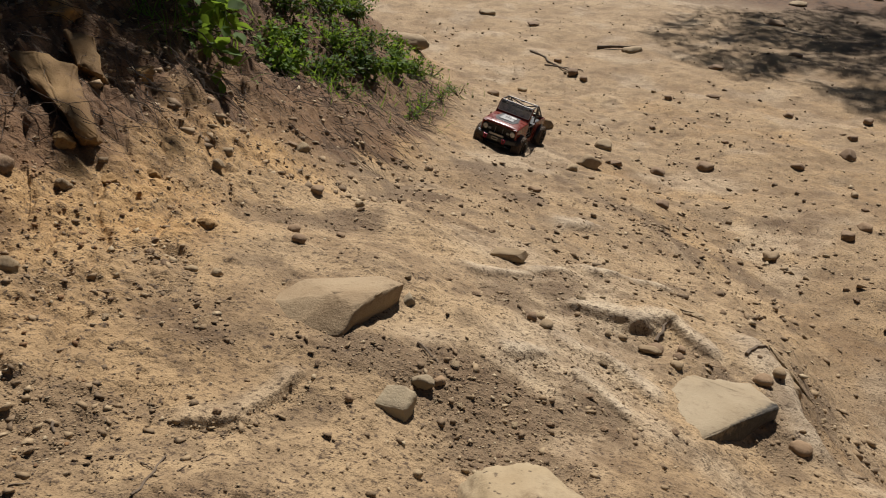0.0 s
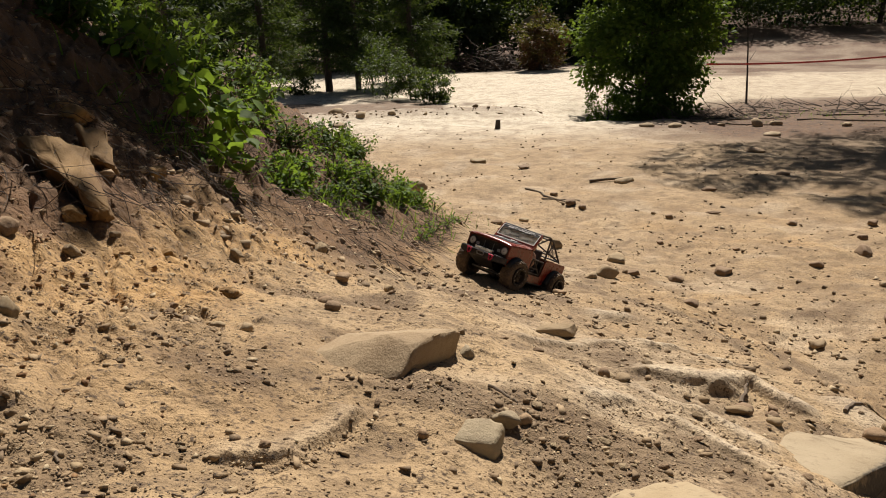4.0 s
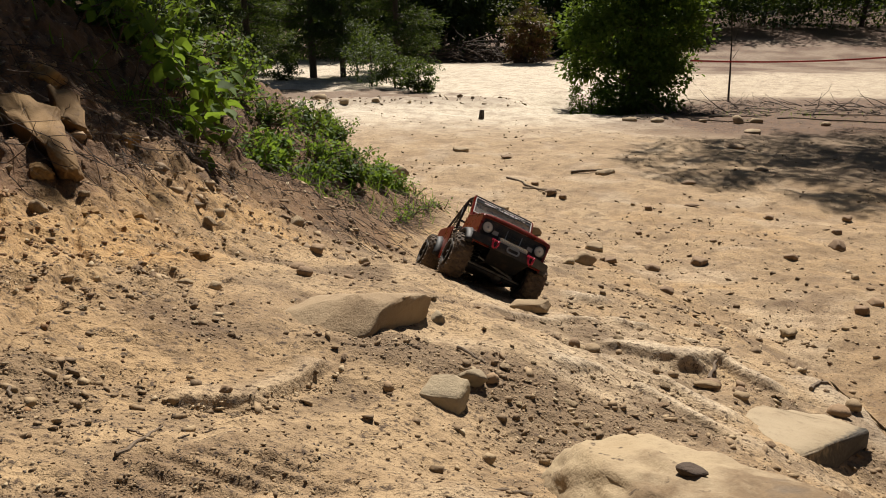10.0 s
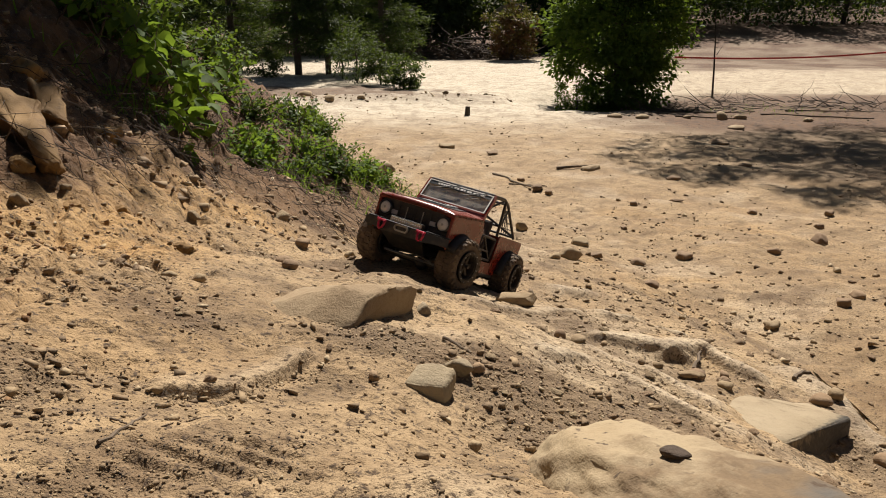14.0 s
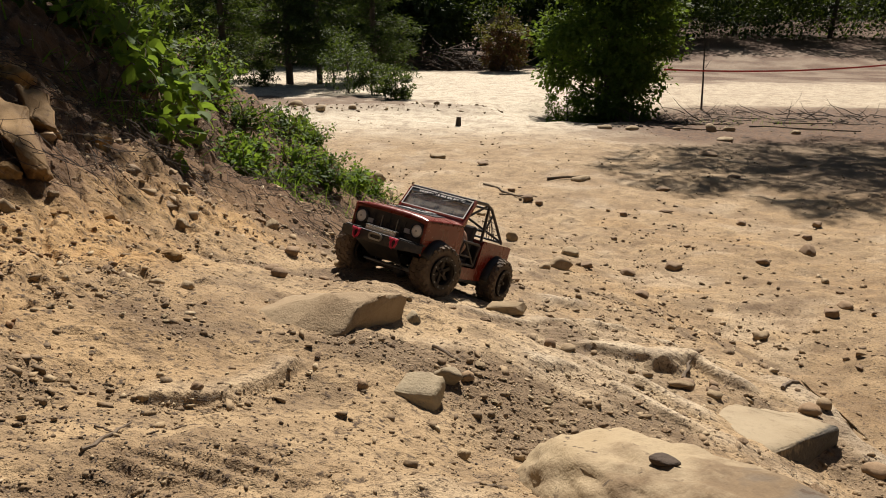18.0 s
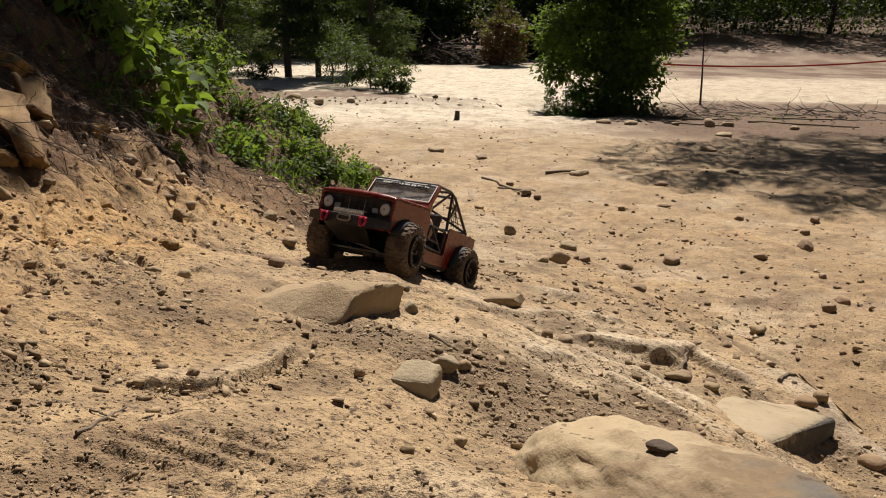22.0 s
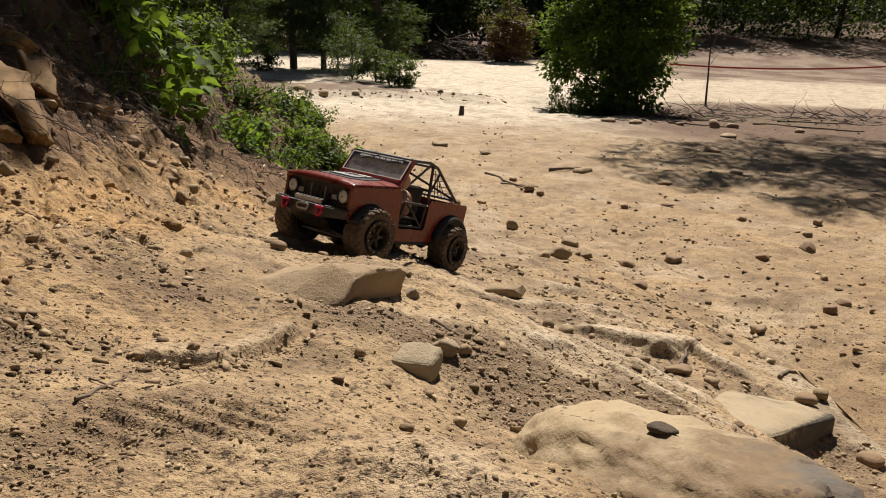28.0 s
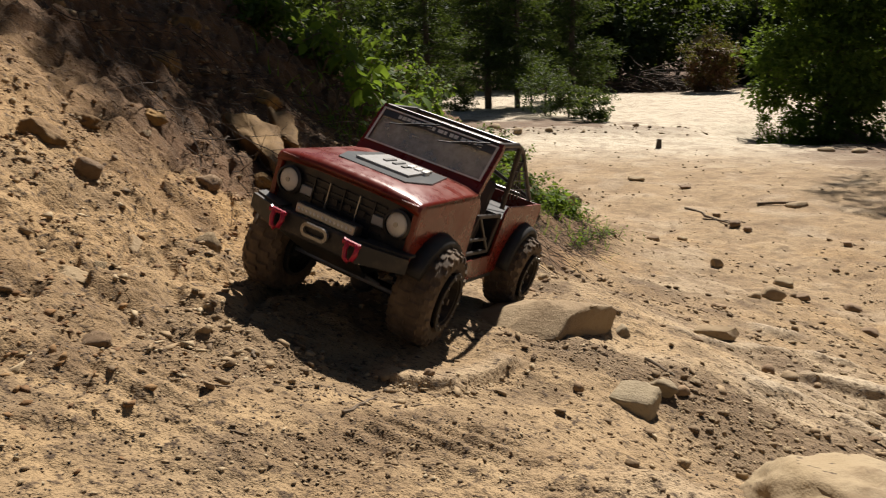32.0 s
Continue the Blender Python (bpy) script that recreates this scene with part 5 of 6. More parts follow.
    small = [(-0.324, 1.422, 0.022, 0.015), (-0.414, 1.134, 0.015, 0.010), (-0.252, 1.566, 0.014, 0.009), (-0.46, 1.13, 0.013, 0.009), (-0.36, 1.50, 0.020, 0.012), (-0.26, 1.88, 0.018, 0.012), (-0.395, 1.90, 0.026, 0.018), (0.036, 0.702, 0.010, 0.008), (-0.09, 0.83, 0.010, 0.007), (0.27, 1.43, 0.014, 0.010), (0.58, 1.48, 0.03, 0.012), (0.62, 1.40, 0.02, 0.010), (0.86, 1.44, 0.030, 0.020), (0.92, 1.49, 0.022, 0.016), (0.245, 1.36, 0.016, 0.013), (0.275, 1.33, 0.020, 0.012), (0.66, 1.50, 0.016, 0.012), (0.50, 1.50, 0.014, 0.010), (0.64, 1.46, 0.020, 0.010), (0.46, 1.50, 0.012, 0.010), (0.87, 1.20, 0.030, 0.014)]
    for i, (x, y, a, c) in enumerate(small):
        blob_rock("small_stone", "small tan stone on the dirt", (a, a * 0.85, c), (x, y, height_at(x, y) + c * 0.5), SANDSTONE if i % 2 else BROWN_STONE, 180 + i, i * 61 % 180, level=2, group="small stones by the ledge")


build_rocks()


def pebble_template(seed):
    bm = bmesh.new()
    rng = random.Random(seed)
    for p in random_points(rng, 1, 0.82, 0.62, 9, 0.55):
        bm.verts.new(p)
    r = bmesh.ops.convex_hull(bm, input=bm.verts[:])
    bmesh.ops.delete(bm, geom=[g for g in r["geom_interior"] if isinstance(g, bmesh.types.BMVert)], context="VERTS")
    bm.verts.ensure_lookup_table()
    bm.verts.index_update()
    v = np.array([x.co[:] for x in bm.verts])
    f = np.array([[x.index for x in t.verts] for t in bm.faces])
    bm.free()
    return v, f


def joined(name, verts, tris, mat):
    me = bpy.data.meshes.new(name)
    me.vertices.add(len(verts))
    me.vertices.foreach_set("co", verts.ravel().astype(np.float32))
    me.loops.add(tris.size)
    me.loops.foreach_set("vertex_index", tris.ravel().astype(np.int32))
    me.polygons.add(len(tris))
    me.polygons.foreach_set("loop_start", (np.arange(len(tris)) * 3).astype(np.int32))
    me.update(calc_edges=True)
    me.materials.append(mat)
    return me


def gravel_material(name, a, b, c, d):
    m = material(name, rough=0.9)
    own = m.node_tree.nodes.new("ShaderNodeNewGeometry").outputs["Random Per Island"]
    ramp_node = m.node_tree.nodes.new("ShaderNodeValToRGB")
    r = ramp_node.color_ramp
    r.elements[0].color, r.elements[1].color = (*a, 1), (*d, 1)
    e = r.elements.new(0.45)
    e.color = (*b, 1)
    e = r.elements.new(0.8)
    e.color = (*c, 1)
    link(m, own, ramp_node.inputs[0])
    fine = noise_tex(m, 240, 3, 0.7, object_coords(m))
    link(m, blend(m, stretch(m, fine, 0.5, 0.8), ramp_node.outputs[0], b), bsdf(m).inputs["Base Color"])
    bumped(m, fine, 0.5, 0.002)
    return m


GRAVEL = gravel_material("mixed_gravel", (0.125, 0.084, 0.047), (0.230, 0.157, 0.086), (0.310, 0.225, 0.128), (0.390, 0.310, 0.195))
DARK_BITS = gravel_material("dark_debris", (0.020, 0.015, 0.012), (0.049, 0.034, 0.024), (0.086, 0.063, 0.043), (0.196, 0.155, 0.104))
CLODS = gravel_material("clay_clods", (0.115, 0.061, 0.026), (0.196, 0.104, 0.042), (0.242, 0.144, 0.061), (0.288, 0.202, 0.104))


def scatter(count, seed, r0, r1, s0, s1, weight, power=2.2, sector=(-66, 47)):
    """Places, sizes and turns for loose bits over the trail."""
    rng = np.random.default_rng(seed)
    n = count * 4
    ang = np.radians(rng.uniform(*sector, n))
    rad = np.exp(rng.uniform(np.log(r0), np.log(r1), n))
    x, y = rad * np.sin(ang), rad * np.cos(ang)
    keep = rng.random(n) < weight(x, y)
    x, y, rad = x[keep][:count], y[keep][:count], rad[keep][:count]
    size = s0 * (s1 / s0) ** (rng.random(len(x)) ** power)
    return x, y, rad, size, rng


def build_gravel(name, label, count, seed, r0, r1, s0, s1, weight, power, grow=0.0, mat=None):
    x, y, rad, size, rng = scatter(count, seed, r0, r1, s0, s1, weight, power)
    size = size * (1 + grow * rad)
    z = ground_height(x, y)
    kinds = [pebble_template(k) for k in range(7)]
    pick = rng.integers(0, 7, len(x))
    vs, fs, base = [], [], 0
    for k, (tv, tf) in enumerate(kinds):
        i = np.where(pick == k)[0]
        a = rng.uniform(0, 2 * np.pi, len(i))
        sq = rng.uniform(0.55, 1.1, (len(i), 3)) * size[i, None]
        loc = tv[None] * sq[:, None, :]
        c, s = np.cos(a)[:, None], np.sin(a)[:, None]
        px = loc[..., 0] * c - loc[..., 1] * s + x[i, None]
        py = loc[..., 0] * s + loc[..., 1] * c + y[i, None]
        tilt = rng.uniform(-0.35, 0.35, (len(i), 1))
        pz = loc[..., 2] + loc[..., 0] * tilt + z[i, None] + size[i, None] * 0.18
        vs.append(np.stack([px, py, pz], -1).reshape(-1, 3))
        fs.append((tf[None] + (base + np.arange(len(i)) * len(tv))[:, None, None]).reshape(-1, 3))
        base += len(i) * len(tv)
    me = joined(name, np.concatenate(vs), np.concatenate(fs), mat or GRAVEL)
    return tagged(new(name, me), label, "gravel", kind="stuff")


def gravel_weight(x, y):
    u, v = x / K, y / K
    patch = fbm(u, v, 0.42, 4, 53)
    line = np.exp(-((u - 0.62 - 0.30 * (v - 2.2)) / 0.22) ** 2) * ramp(v, 1.5, 2.4) * (1 - ramp(v, 5, 6.5))
    bank = bank_depth(u, v)
    _, bare, pocket, _ = ledges(x, y)
    return np.clip(0.13 + 0.8 * ramp(patch, 0.15, 0.55) + 0.5 * line + 0.7 * pocket + 0.12 * ramp(bank, 0.1, 0.5), 0, 1) * (1 - 0.8 * ramp(bank, 1.8, 2.4)) * (1 - 0.9 * bare)


def bank_weight(x, y):
    u, v = x / K, y / K
    return np.clip(ramp(bank_depth(u, v), 0.1, 0.7) * (0.25 + 0.75 * ramp(fbm(u, v, 0.3, 3, 65), -0.1, 0.5)), 0, 1) * (1 - ramp(v, 3, 5))


build_gravel("fine_gravel", "fine brown and tan gravel strewn over the trail", 44000, 5, 0.34, 3.6, 0.0007, 0.0042, gravel_weight, 2.4)
build_gravel("coarse_gravel", "coarse gravel and clods strewn over the trail", 8000, 6, 0.62, 7.0, 0.0022, 0.010, gravel_weight, 2.8, 0.16)
build_gravel("dark_debris", "dark crumbs and litter lying on the dust", 16000, 9, 0.34, 1.5, 0.0005, 0.0022, lambda x, y: debris(x, y), 2.6, 0.0, DARK_BITS)
build_gravel("bank_clods", "orange clay clods crumbled over the bank", 30000, 7, 0.4, 5.0, 0.0010, 0.0075, bank_weight, 2.4, 0.08, CLODS)
build_gravel("far_stones", "scattered stones on the sandy flat", 15000, 8, 2.0, 17, 0.003, 0.024, lambda x, y: np.clip(0.28 + 0.5 * ramp(fbm(x, y, 1.2, 3, 71), 0.1, 0.6), 0, 1), 2.2, 0.03)


def build_countable_stones():
    """Pebbles of a finger's width and more, each lying loose."""
    shapes = []
    for k in range(8):
        me = facet_stone((1, 0.78, 0.55), 400 + k, 34, 0.2, 3, 6)
        me.materials.append(BROWN_STONE if k % 3 == 0 else SANDSTONE)
        shapes.append(me)
    x, y, rad, size, rng = scatter(290, 11, 0.78, 5.5, 0.0026, 0.0075, lambda x, y: np.clip(gravel_weight(x, y) + debris(x, y), 0, 1), 1.6)
    for i in range(len(x)):
        s = float(size[i]) * (1 + 0.40 * float(rad[i])) * min(1.0, max(0.3, (float(rad[i]) - 0.35) / 0.55))
        ob = new("pebble", shapes[int(rng.integers(0, 8))])
        ob.location = (float(x[i]), float(y[i]), height_at(float(x[i]), float(y[i])) + s * 0.3)
        ob.rotation_euler = (float(rng.uniform(-0.3, 0.3)), float(rng.uniform(-0.3, 0.3)), float(rng.uniform(0, 6.28)))
        ob.scale = (s * float(rng.uniform(0.7, 1.4)), s * float(rng.uniform(0.7, 1.2)), s * float(rng.uniform(0.6, 1.1)))
        tagged(ob, "loose weathered pebble on the trail", "pebble", "loose pebbles")


build_countable_stones()


# ---- plants ----
LEAF_BROAD = (np.array([(0, 0, 0), (-0.30, 0.26, 0.07), (-0.33, 0.55, 0.06), (0, 1.0, -0.10), (0.33, 0.55, 0.06), (0.30, 0.26, 0.07), (0, 0.5, 0.0)]), np.array([(0, 6, 1), (1, 6, 2), (2, 6, 3), (3, 6, 4), (4, 6, 5), (5, 6, 0)]))
LEAF_SMALL = (np.array([(0, 0, 0), (-0.28, 0.5, 0.06), (0, 1.0, -0.04), (0.28, 0.5, 0.06)]), np.array([(0, 2, 1), (0, 3, 2)]))
NEEDLES = (np.array([(0, 0, 0), (-0.10, 0.5, 0.02), (0, 1.0, -0.08), (0.10, 0.5, 0.02)]), np.array([(0, 2, 1), (0, 3, 2)]))


def leaves(name, at, size, kind, mat, rng, out=None, droop=0.4):
    """One mesh of leaves at the places given; out is the way in which each points."""
    tv, tf = kind
    n = len(at)
    d = rng.normal(0, 1, (n, 3)) if out is None else out + rng.normal(0, 0.55, (n, 3))
    d[:, 2] -= droop * rng.random(n)
    d /= np.linalg.norm(d, axis=1, keepdims=True) + 1e-9
    up = np.array([0, 0, 1.0]) + rng.normal(0, 0.5, (n, 3))
    side = np.cross(d, up)
    side /= np.linalg.norm(side, axis=1, keepdims=True) + 1e-9
    nor = np.cross(side, d)
    s = size * rng.uniform(0.55, 1.25, n)
    v = at[:, None] + s[:, None, None] * (tv[None, :, :1] * side[:, None] + tv[None, :, 1:2] * d[:, None] + tv[None, :, 2:] * nor[:, None])
    f = tf[None] + (np.arange(n) * len(tv))[:, None, None]
    return joined(name, v.reshape(-1, 3), f.reshape(-1, 3), mat)


def branch_points(rng, start, way, length, bend, steps=6):
    p, pts = np.array(start, float), [np.array(start, float)]
    d = np.array(way, float)
    for _ in range(steps):
        d = d + rng.normal(0, bend, 3)
        d /= np.linalg.norm(d)
        p = p + d * length / steps
        pts.append(p.copy())
    return pts


def shrub(name, label, x, y, height, spread, stems, per, size, kind, mat, seed, lean=(0.0, 0.0), sink=0.02):
    rng = np.random.default_rng(seed)
    base = Vector((x, y, height_at(x, y) - sink))
    thing = tagged(new(name), label, "shrub", "shrubs on the bank")
    thing.location = base
    bm, at, out = bmesh.new(), [], []
    for k in range(stems):
        a = rng.uniform(0, 2 * np.pi)
        way = np.array([np.cos(a) * spread + lean[0], np.sin(a) * spread + lean[1], rng.uniform(0.5, 1.1)])
        length = height * rng.uniform(0.55, 1.15)
        pts = branch_points(rng, (rng.normal(0, 0.03), rng.normal(0, 0.03), 0), way / np.linalg.norm(way), length, 0.16)
        taper(bm, pts, 0.005, 0.0018, 5)
        for _ in range(per):
            f = rng.uniform(0.2, 1.0) * (len(pts) - 1)
            i = min(int(f), len(pts) - 2)
            p = pts[i] + (pts[i + 1] - pts[i]) * (f - i)
            o = rng.normal(0, 1, 3)
            o[2] *= 0.5
            o /= np.linalg.norm(o)
            at.append(p + o * size * rng.uniform(0.2, 1.3))
            out.append(o)
    part("stem", bm, TWIG, thing)
    ob = new("foliage", leaves("foliage", np.array(at), size, kind, mat, rng, np.array(out)))
    ob.parent = thing
    return thing


def trailing_vine(tip, seed):
    """A stem that arches out of the bank and hangs its broad leaves over it."""
    rng = np.random.default_rng(seed)
    tip = np.array(tip)
    root = tip + np.array([rng.uniform(-0.42, -0.26), rng.uniform(0.25, 0.5), 0])
    root[2] = height_at(root[0], root[1]) - 0.02
    peak = (tip + root) / 2 + np.array([0.06, -0.06, 0.16 + 0.5 * max(0.0, tip[2] - root[2])])
    thing = tagged(new("vine"), "bright green broad-leaved vine hanging over the clay bank", "vine", "vines on the bank")
    thing.location = Vector(root)
    pts = [(1 - f) ** 2 * root + 2 * f * (1 - f) * peak + f * f * tip - root + rng.normal(0, 0.006, 3) for f in np.linspace(0, 1, 12)]
    bm = bmesh.new()
    taper(bm, pts, 0.0036, 0.0012, 6)
    part("stem", bm, TWIG, thing)
    n = 17
    f = rng.uniform(0.35, 1.0, n) * 10.999
    k = f.astype(int)
    P = np.array(pts)
    out = rng.normal(0, 0.8, (n, 3)) + np.array([0.35, -0.5, -0.15])
    at = P[k] + (P[k + 1] - P[k]) * (f - k)[:, None] + out * 0.016
    ob = new("foliage", leaves("foliage", at, 0.066, LEAF_BROAD, LEAF_BRIGHT, rng, out, 0.6))
    ob.parent = thing


def build_bank_plants():
    # large-leaved vines near, finer shrubs along the bank's edge
    tips = [(-0.82, 2.38, 1.20), (-0.80, 2.44, 1.32), (-0.90, 2.40, 1.42), (-0.86, 2.52, 1.40), (-0.95, 2.45, 1.50), (-0.84, 2.66, 1.36), (-0.88, 2.78, 1.40), (-1.02, 2.52, 1.54), (-1.12, 2.70, 1.56), (-0.86, 3.05, 1.36), (-1.16, 2.60, 1.62), (-1.20, 2.85, 1.60)]
    for i, tip in enumerate(tips):
        trailing_vine(tip, 510 + i)
    near = [(-1.15, 3.05, 0.40, 0.042), (-1.35, 3.35, 0.42, 0.045)]
    for i, (x, y, h, s) in enumerate(near):
        shrub("vine", "bright green broad-leaved vine hanging over the clay bank", x, y, h, 0.9, 11, 17, s, LEAF_BROAD, LEAF_BRIGHT, 500 + i, (0.45, -0.35))
    mid = [(-0.85, 3.35, 0.30), (-0.72, 3.75, 0.26), (-0.95, 3.75, 0.34), (-0.60, 4.15, 0.26), (-0.80, 4.30, 0.32), (-1.05, 4.10, 0.36), (-0.50, 4.60, 0.26), (-0.72, 4.85, 0.30), (-0.42, 5.10, 0.24), (-0.95, 4.75, 0.36), (-0.62, 5.45, 0.28), (-1.20, 3.65, 0.40), (-1.30, 4.3, 0.45), (-0.9, 5.4, 0.34), (-1.1, 6.2, 0.40), (-1.5, 5.0, 0.5)]
    for i, (x, y, h) in enumerate(mid):
        shrub("bank_shrub", "leafy green shrub rooted in the top of the bank", x - 0.07, y, h * 0.68, 0.85, 20, 40, 0.032, LEAF_SMALL if i % 3 else LEAF_BROAD, LEAF_MID if i % 2 else LEAF_BRIGHT, 540 + i, (0.3, -0.2))
    for i, (x, y, h) in enumerate([(-2.6, 5.6, 0.5), (-1.7, 4.3, 0.35), (-1.62, 3.45, 0.28), (-1.8, 3.8, 0.3), (-1.5, 3.85, 0.3), (-1.75, 3.1, 0.25)]):
        shrub("bank_shrub", "taller dark green shrub on the bank", x, y, h, 0.6, 16, 45, 0.055, LEAF_SMALL, LEAF_MID, 580 + i, (0.15, -0.1))
    for i, (x, y, h) in enumerate([(-0.30, 4.25, 0.12), (-0.22, 4.75, 0.13), (-0.33, 3.95, 0.10), (-0.15, 5.2, 0.12), (-0.36, 5.6, 0.15)]):
        shrub("weed_clump", "low green weeds at the foot of the bank", x, y, h, 1.0, 10, 16, 0.022, LEAF_SMALL, LEAF_BRIGHT, 600 + i)


def build_grass():
    rng = np.random.default_rng(9)
    tv, tf = np.array([(-0.03, 0, 0), (0.03, 0, 0), (0.02, 0.5, 0.04), (-0.02, 0.5, 0.04), (0, 1.0, -0.1)]), np.array([(0, 1, 2), (0, 2, 3), (3, 2, 4)])
    at, out = [], []
    for cx, cy, r, n in [(-0.55, 4.3, 0.35, 120), (-0.75, 3.6, 0.3, 160), (-1.15, 2.7, 0.25, 120), (-0.4, 5.2, 0.3, 60), (3.6, 16.2, 1.0, 160), (6.8, 14.8, 1.5, 160)]:
        x, y = rng.normal(cx, r * 0.5, n), rng.normal(cy, r * 0.5, n)
        at.append(np.stack([x, y, ground_height(x, y)], -1))
        o = rng.normal(0, 0.45, (n, 3))
        o[:, 2] = 1.0
        out.append(o)
    me = leaves("grass", np.concatenate(at), 0.12, (tv, tf), LEAF_BRIGHT, rng, np.concatenate(out), 0.2)
    tagged(new("grass", me), "long thin green grass blades on the bank", "grass", kind="stuff")


def build_roots():
    """Dark fine roots and dead stems hanging out of the undercut bank."""
    rng = np.random.default_rng(14)
    n = 1100
    y = rng.uniform(1.3, 5.0, n)
    d = rng.uniform(np.where(y > 2.5, 0.16, 0.62), 1.25)
    x = np.interp(y / K, FOOT_Y, FOOT_X) * K - d * K
    z = ground_height(x, y)
    roots = []
    for k in range(n):
        way = np.array([rng.uniform(0.3, 1.0), rng.uniform(-0.9, 0.3), rng.uniform(-0.9, 0.1)])
        roots.append(branch_points(rng, (x[k], y[k], z[k] + rng.uniform(0.0, 0.06)), way / np.linalg.norm(way), rng.uniform(0.06, 0.24), 0.22, 5))
    pts = np.array(roots)
    pts[..., 2] = np.maximum(pts[..., 2], ground_height(pts[..., 0].ravel(), pts[..., 1].ravel()).reshape(n, -1) + 0.003)
    bm = bmesh.new()
    for row in pts:
        taper(bm, list(row), rng.uniform(0.0008, 0.0020), 0.0004, 4)
    ob = part("bank_roots", bm, ROOT)
    tagged(ob, "tangle of dark roots and dead stems on the bank", "roots", kind="stuff")


def stick(name, label, a, b, r, seed, mat=None):
    rng = np.random.default_rng(seed)
    za, zb = height_at(*a) + r, height_at(*b) + r
    n, pts = 6, []
    for i in range(n + 1):
        f = i / n
        x, y = a[0] + (b[0] - a[0]) * f, a[1] + (b[1] - a[1]) * f
        w = math.hypot(b[0] - a[0], b[1] - a[1]) * 0.03
        x, y = x + rng.normal(0, w), y + rng.normal(0, w)
        pts.append(np.array([x, y, max(za + (zb - za) * f, height_at(x, y) + r * 0.6)]))
    bm = bmesh.new()
    taper(bm, pts, r, r * 0.6, 7)
    tagged(part(name, bm, mat or TWIG, None), label, "stick", "sticks on the trail")


def build_sticks():
    lab = "short dry brown stick on the gravel"
    for i, (a, b, r) in enumerate([((0.0, 1.05), (0.045, 1.00), 0.004), ((0.075, 0.62), (0.035, 0.585), 0.0028), ((-0.289, 0.527), (-0.291, 0.612), 0.0028), ((0.595, 1.53), (0.635, 1.60), 0.008), ((0.85, 1.555), (0.95, 1.645), 0.008),
                                   ((-0.42, 0.50), (-0.40, 0.51), 0.0018), ((-0.312, 0.589), (-0.293, 0.582), 0.0018), ((-0.25, 0.62), (-0.243, 0.63), 0.0014), ((-0.36, 0.44), (-0.345, 0.445), 0.0016), ((-0.44, 0.62), (-0.425, 0.60), 0.003), ((-0.262, 0.585), (-0.258, 0.60), 0.0013),
                                   ((0.56, 7.9), (0.93, 6.9), 0.012), ((0.70, 7.3), (1.05, 7.05), 0.007), ((1.35, 8.3), (1.75, 8.25), 0.018), ((2.7, 3.4), (3.0, 3.1), 0.006)]):
        stick("stick", lab if i < 11 else "bare brown branch lying on the flat", a, b, r * (0.7 if i < 11 else 1.0), 700 + i)


def crown_tree(name, label, x, y, trunk_h, crown, radius, clumps, per, size, kind, mat, seed, trunk_r=0.12, flat=1.0, category="tree", z=None):
    """A tapered trunk, limbs and a crown of many small leaf clumps with gaps. crown: the height of its middle."""
    rng = np.random.default_rng(seed)
    base = Vector((x, y, (height_at(x, y) if z is None else z) - 0.05))
    thing = tagged(new(name), label, category)
    thing.location = base
    bm = bmesh.new()
    trunk = branch_points(rng, (0, 0, 0), (0, 0, 1), trunk_h, 0.03, 8)
    taper(bm, trunk, trunk_r, trunk_r * 0.3, 9)
    part("trunk", bm, BARK, thing)
    bm, at, out = bmesh.new(), [], []
    for _ in range(clumps):
        v = rng.normal(0, 1, 3)
        v /= np.linalg.norm(v)
        c = np.array([v[0] * radius, v[1] * radius, crown + v[2] * radius * flat]) * 1.0
        k = rng.uniform(0.45, 1.08)
        c[:2] *= k
        c[2] = crown + (c[2] - crown) * k
        c[2] = max(c[2], 0.12)
        f = min(len(trunk) - 1, max(1, int(len(trunk) * max(0.05, c[2] - 0.2) / trunk_h)))
        p0 = trunk[f]
        if rng.random() < 0.5:
            mid = (p0 + c) / 2 + rng.normal(0, radius * 0.06, 3)
            taper(bm, [p0, mid, c], trunk_r * 0.16, trunk_r * 0.04, 5)
        r = radius * rng.uniform(0.14, 0.30)
        q = rng.normal(0, 1, (per, 3))
        q /= np.linalg.norm(q, axis=1, keepdims=True)
        q *= rng.random((per, 1)) ** 0.5
        at.append(c + q * r * np.array([1.15, 1.15, 0.75]))
        out.append(q + np.array([v[0], v[1], 0.1]) * 0.6)
    part("limb", bm, BARK, thing)
    at = np.concatenate(at)
    at[:, 2] = np.maximum(at[:, 2], 0.05)
    ob = new("crown", leaves("crown", at, size, kind, mat, rng, np.concatenate(out)))
    ob.parent = thing
    return thing


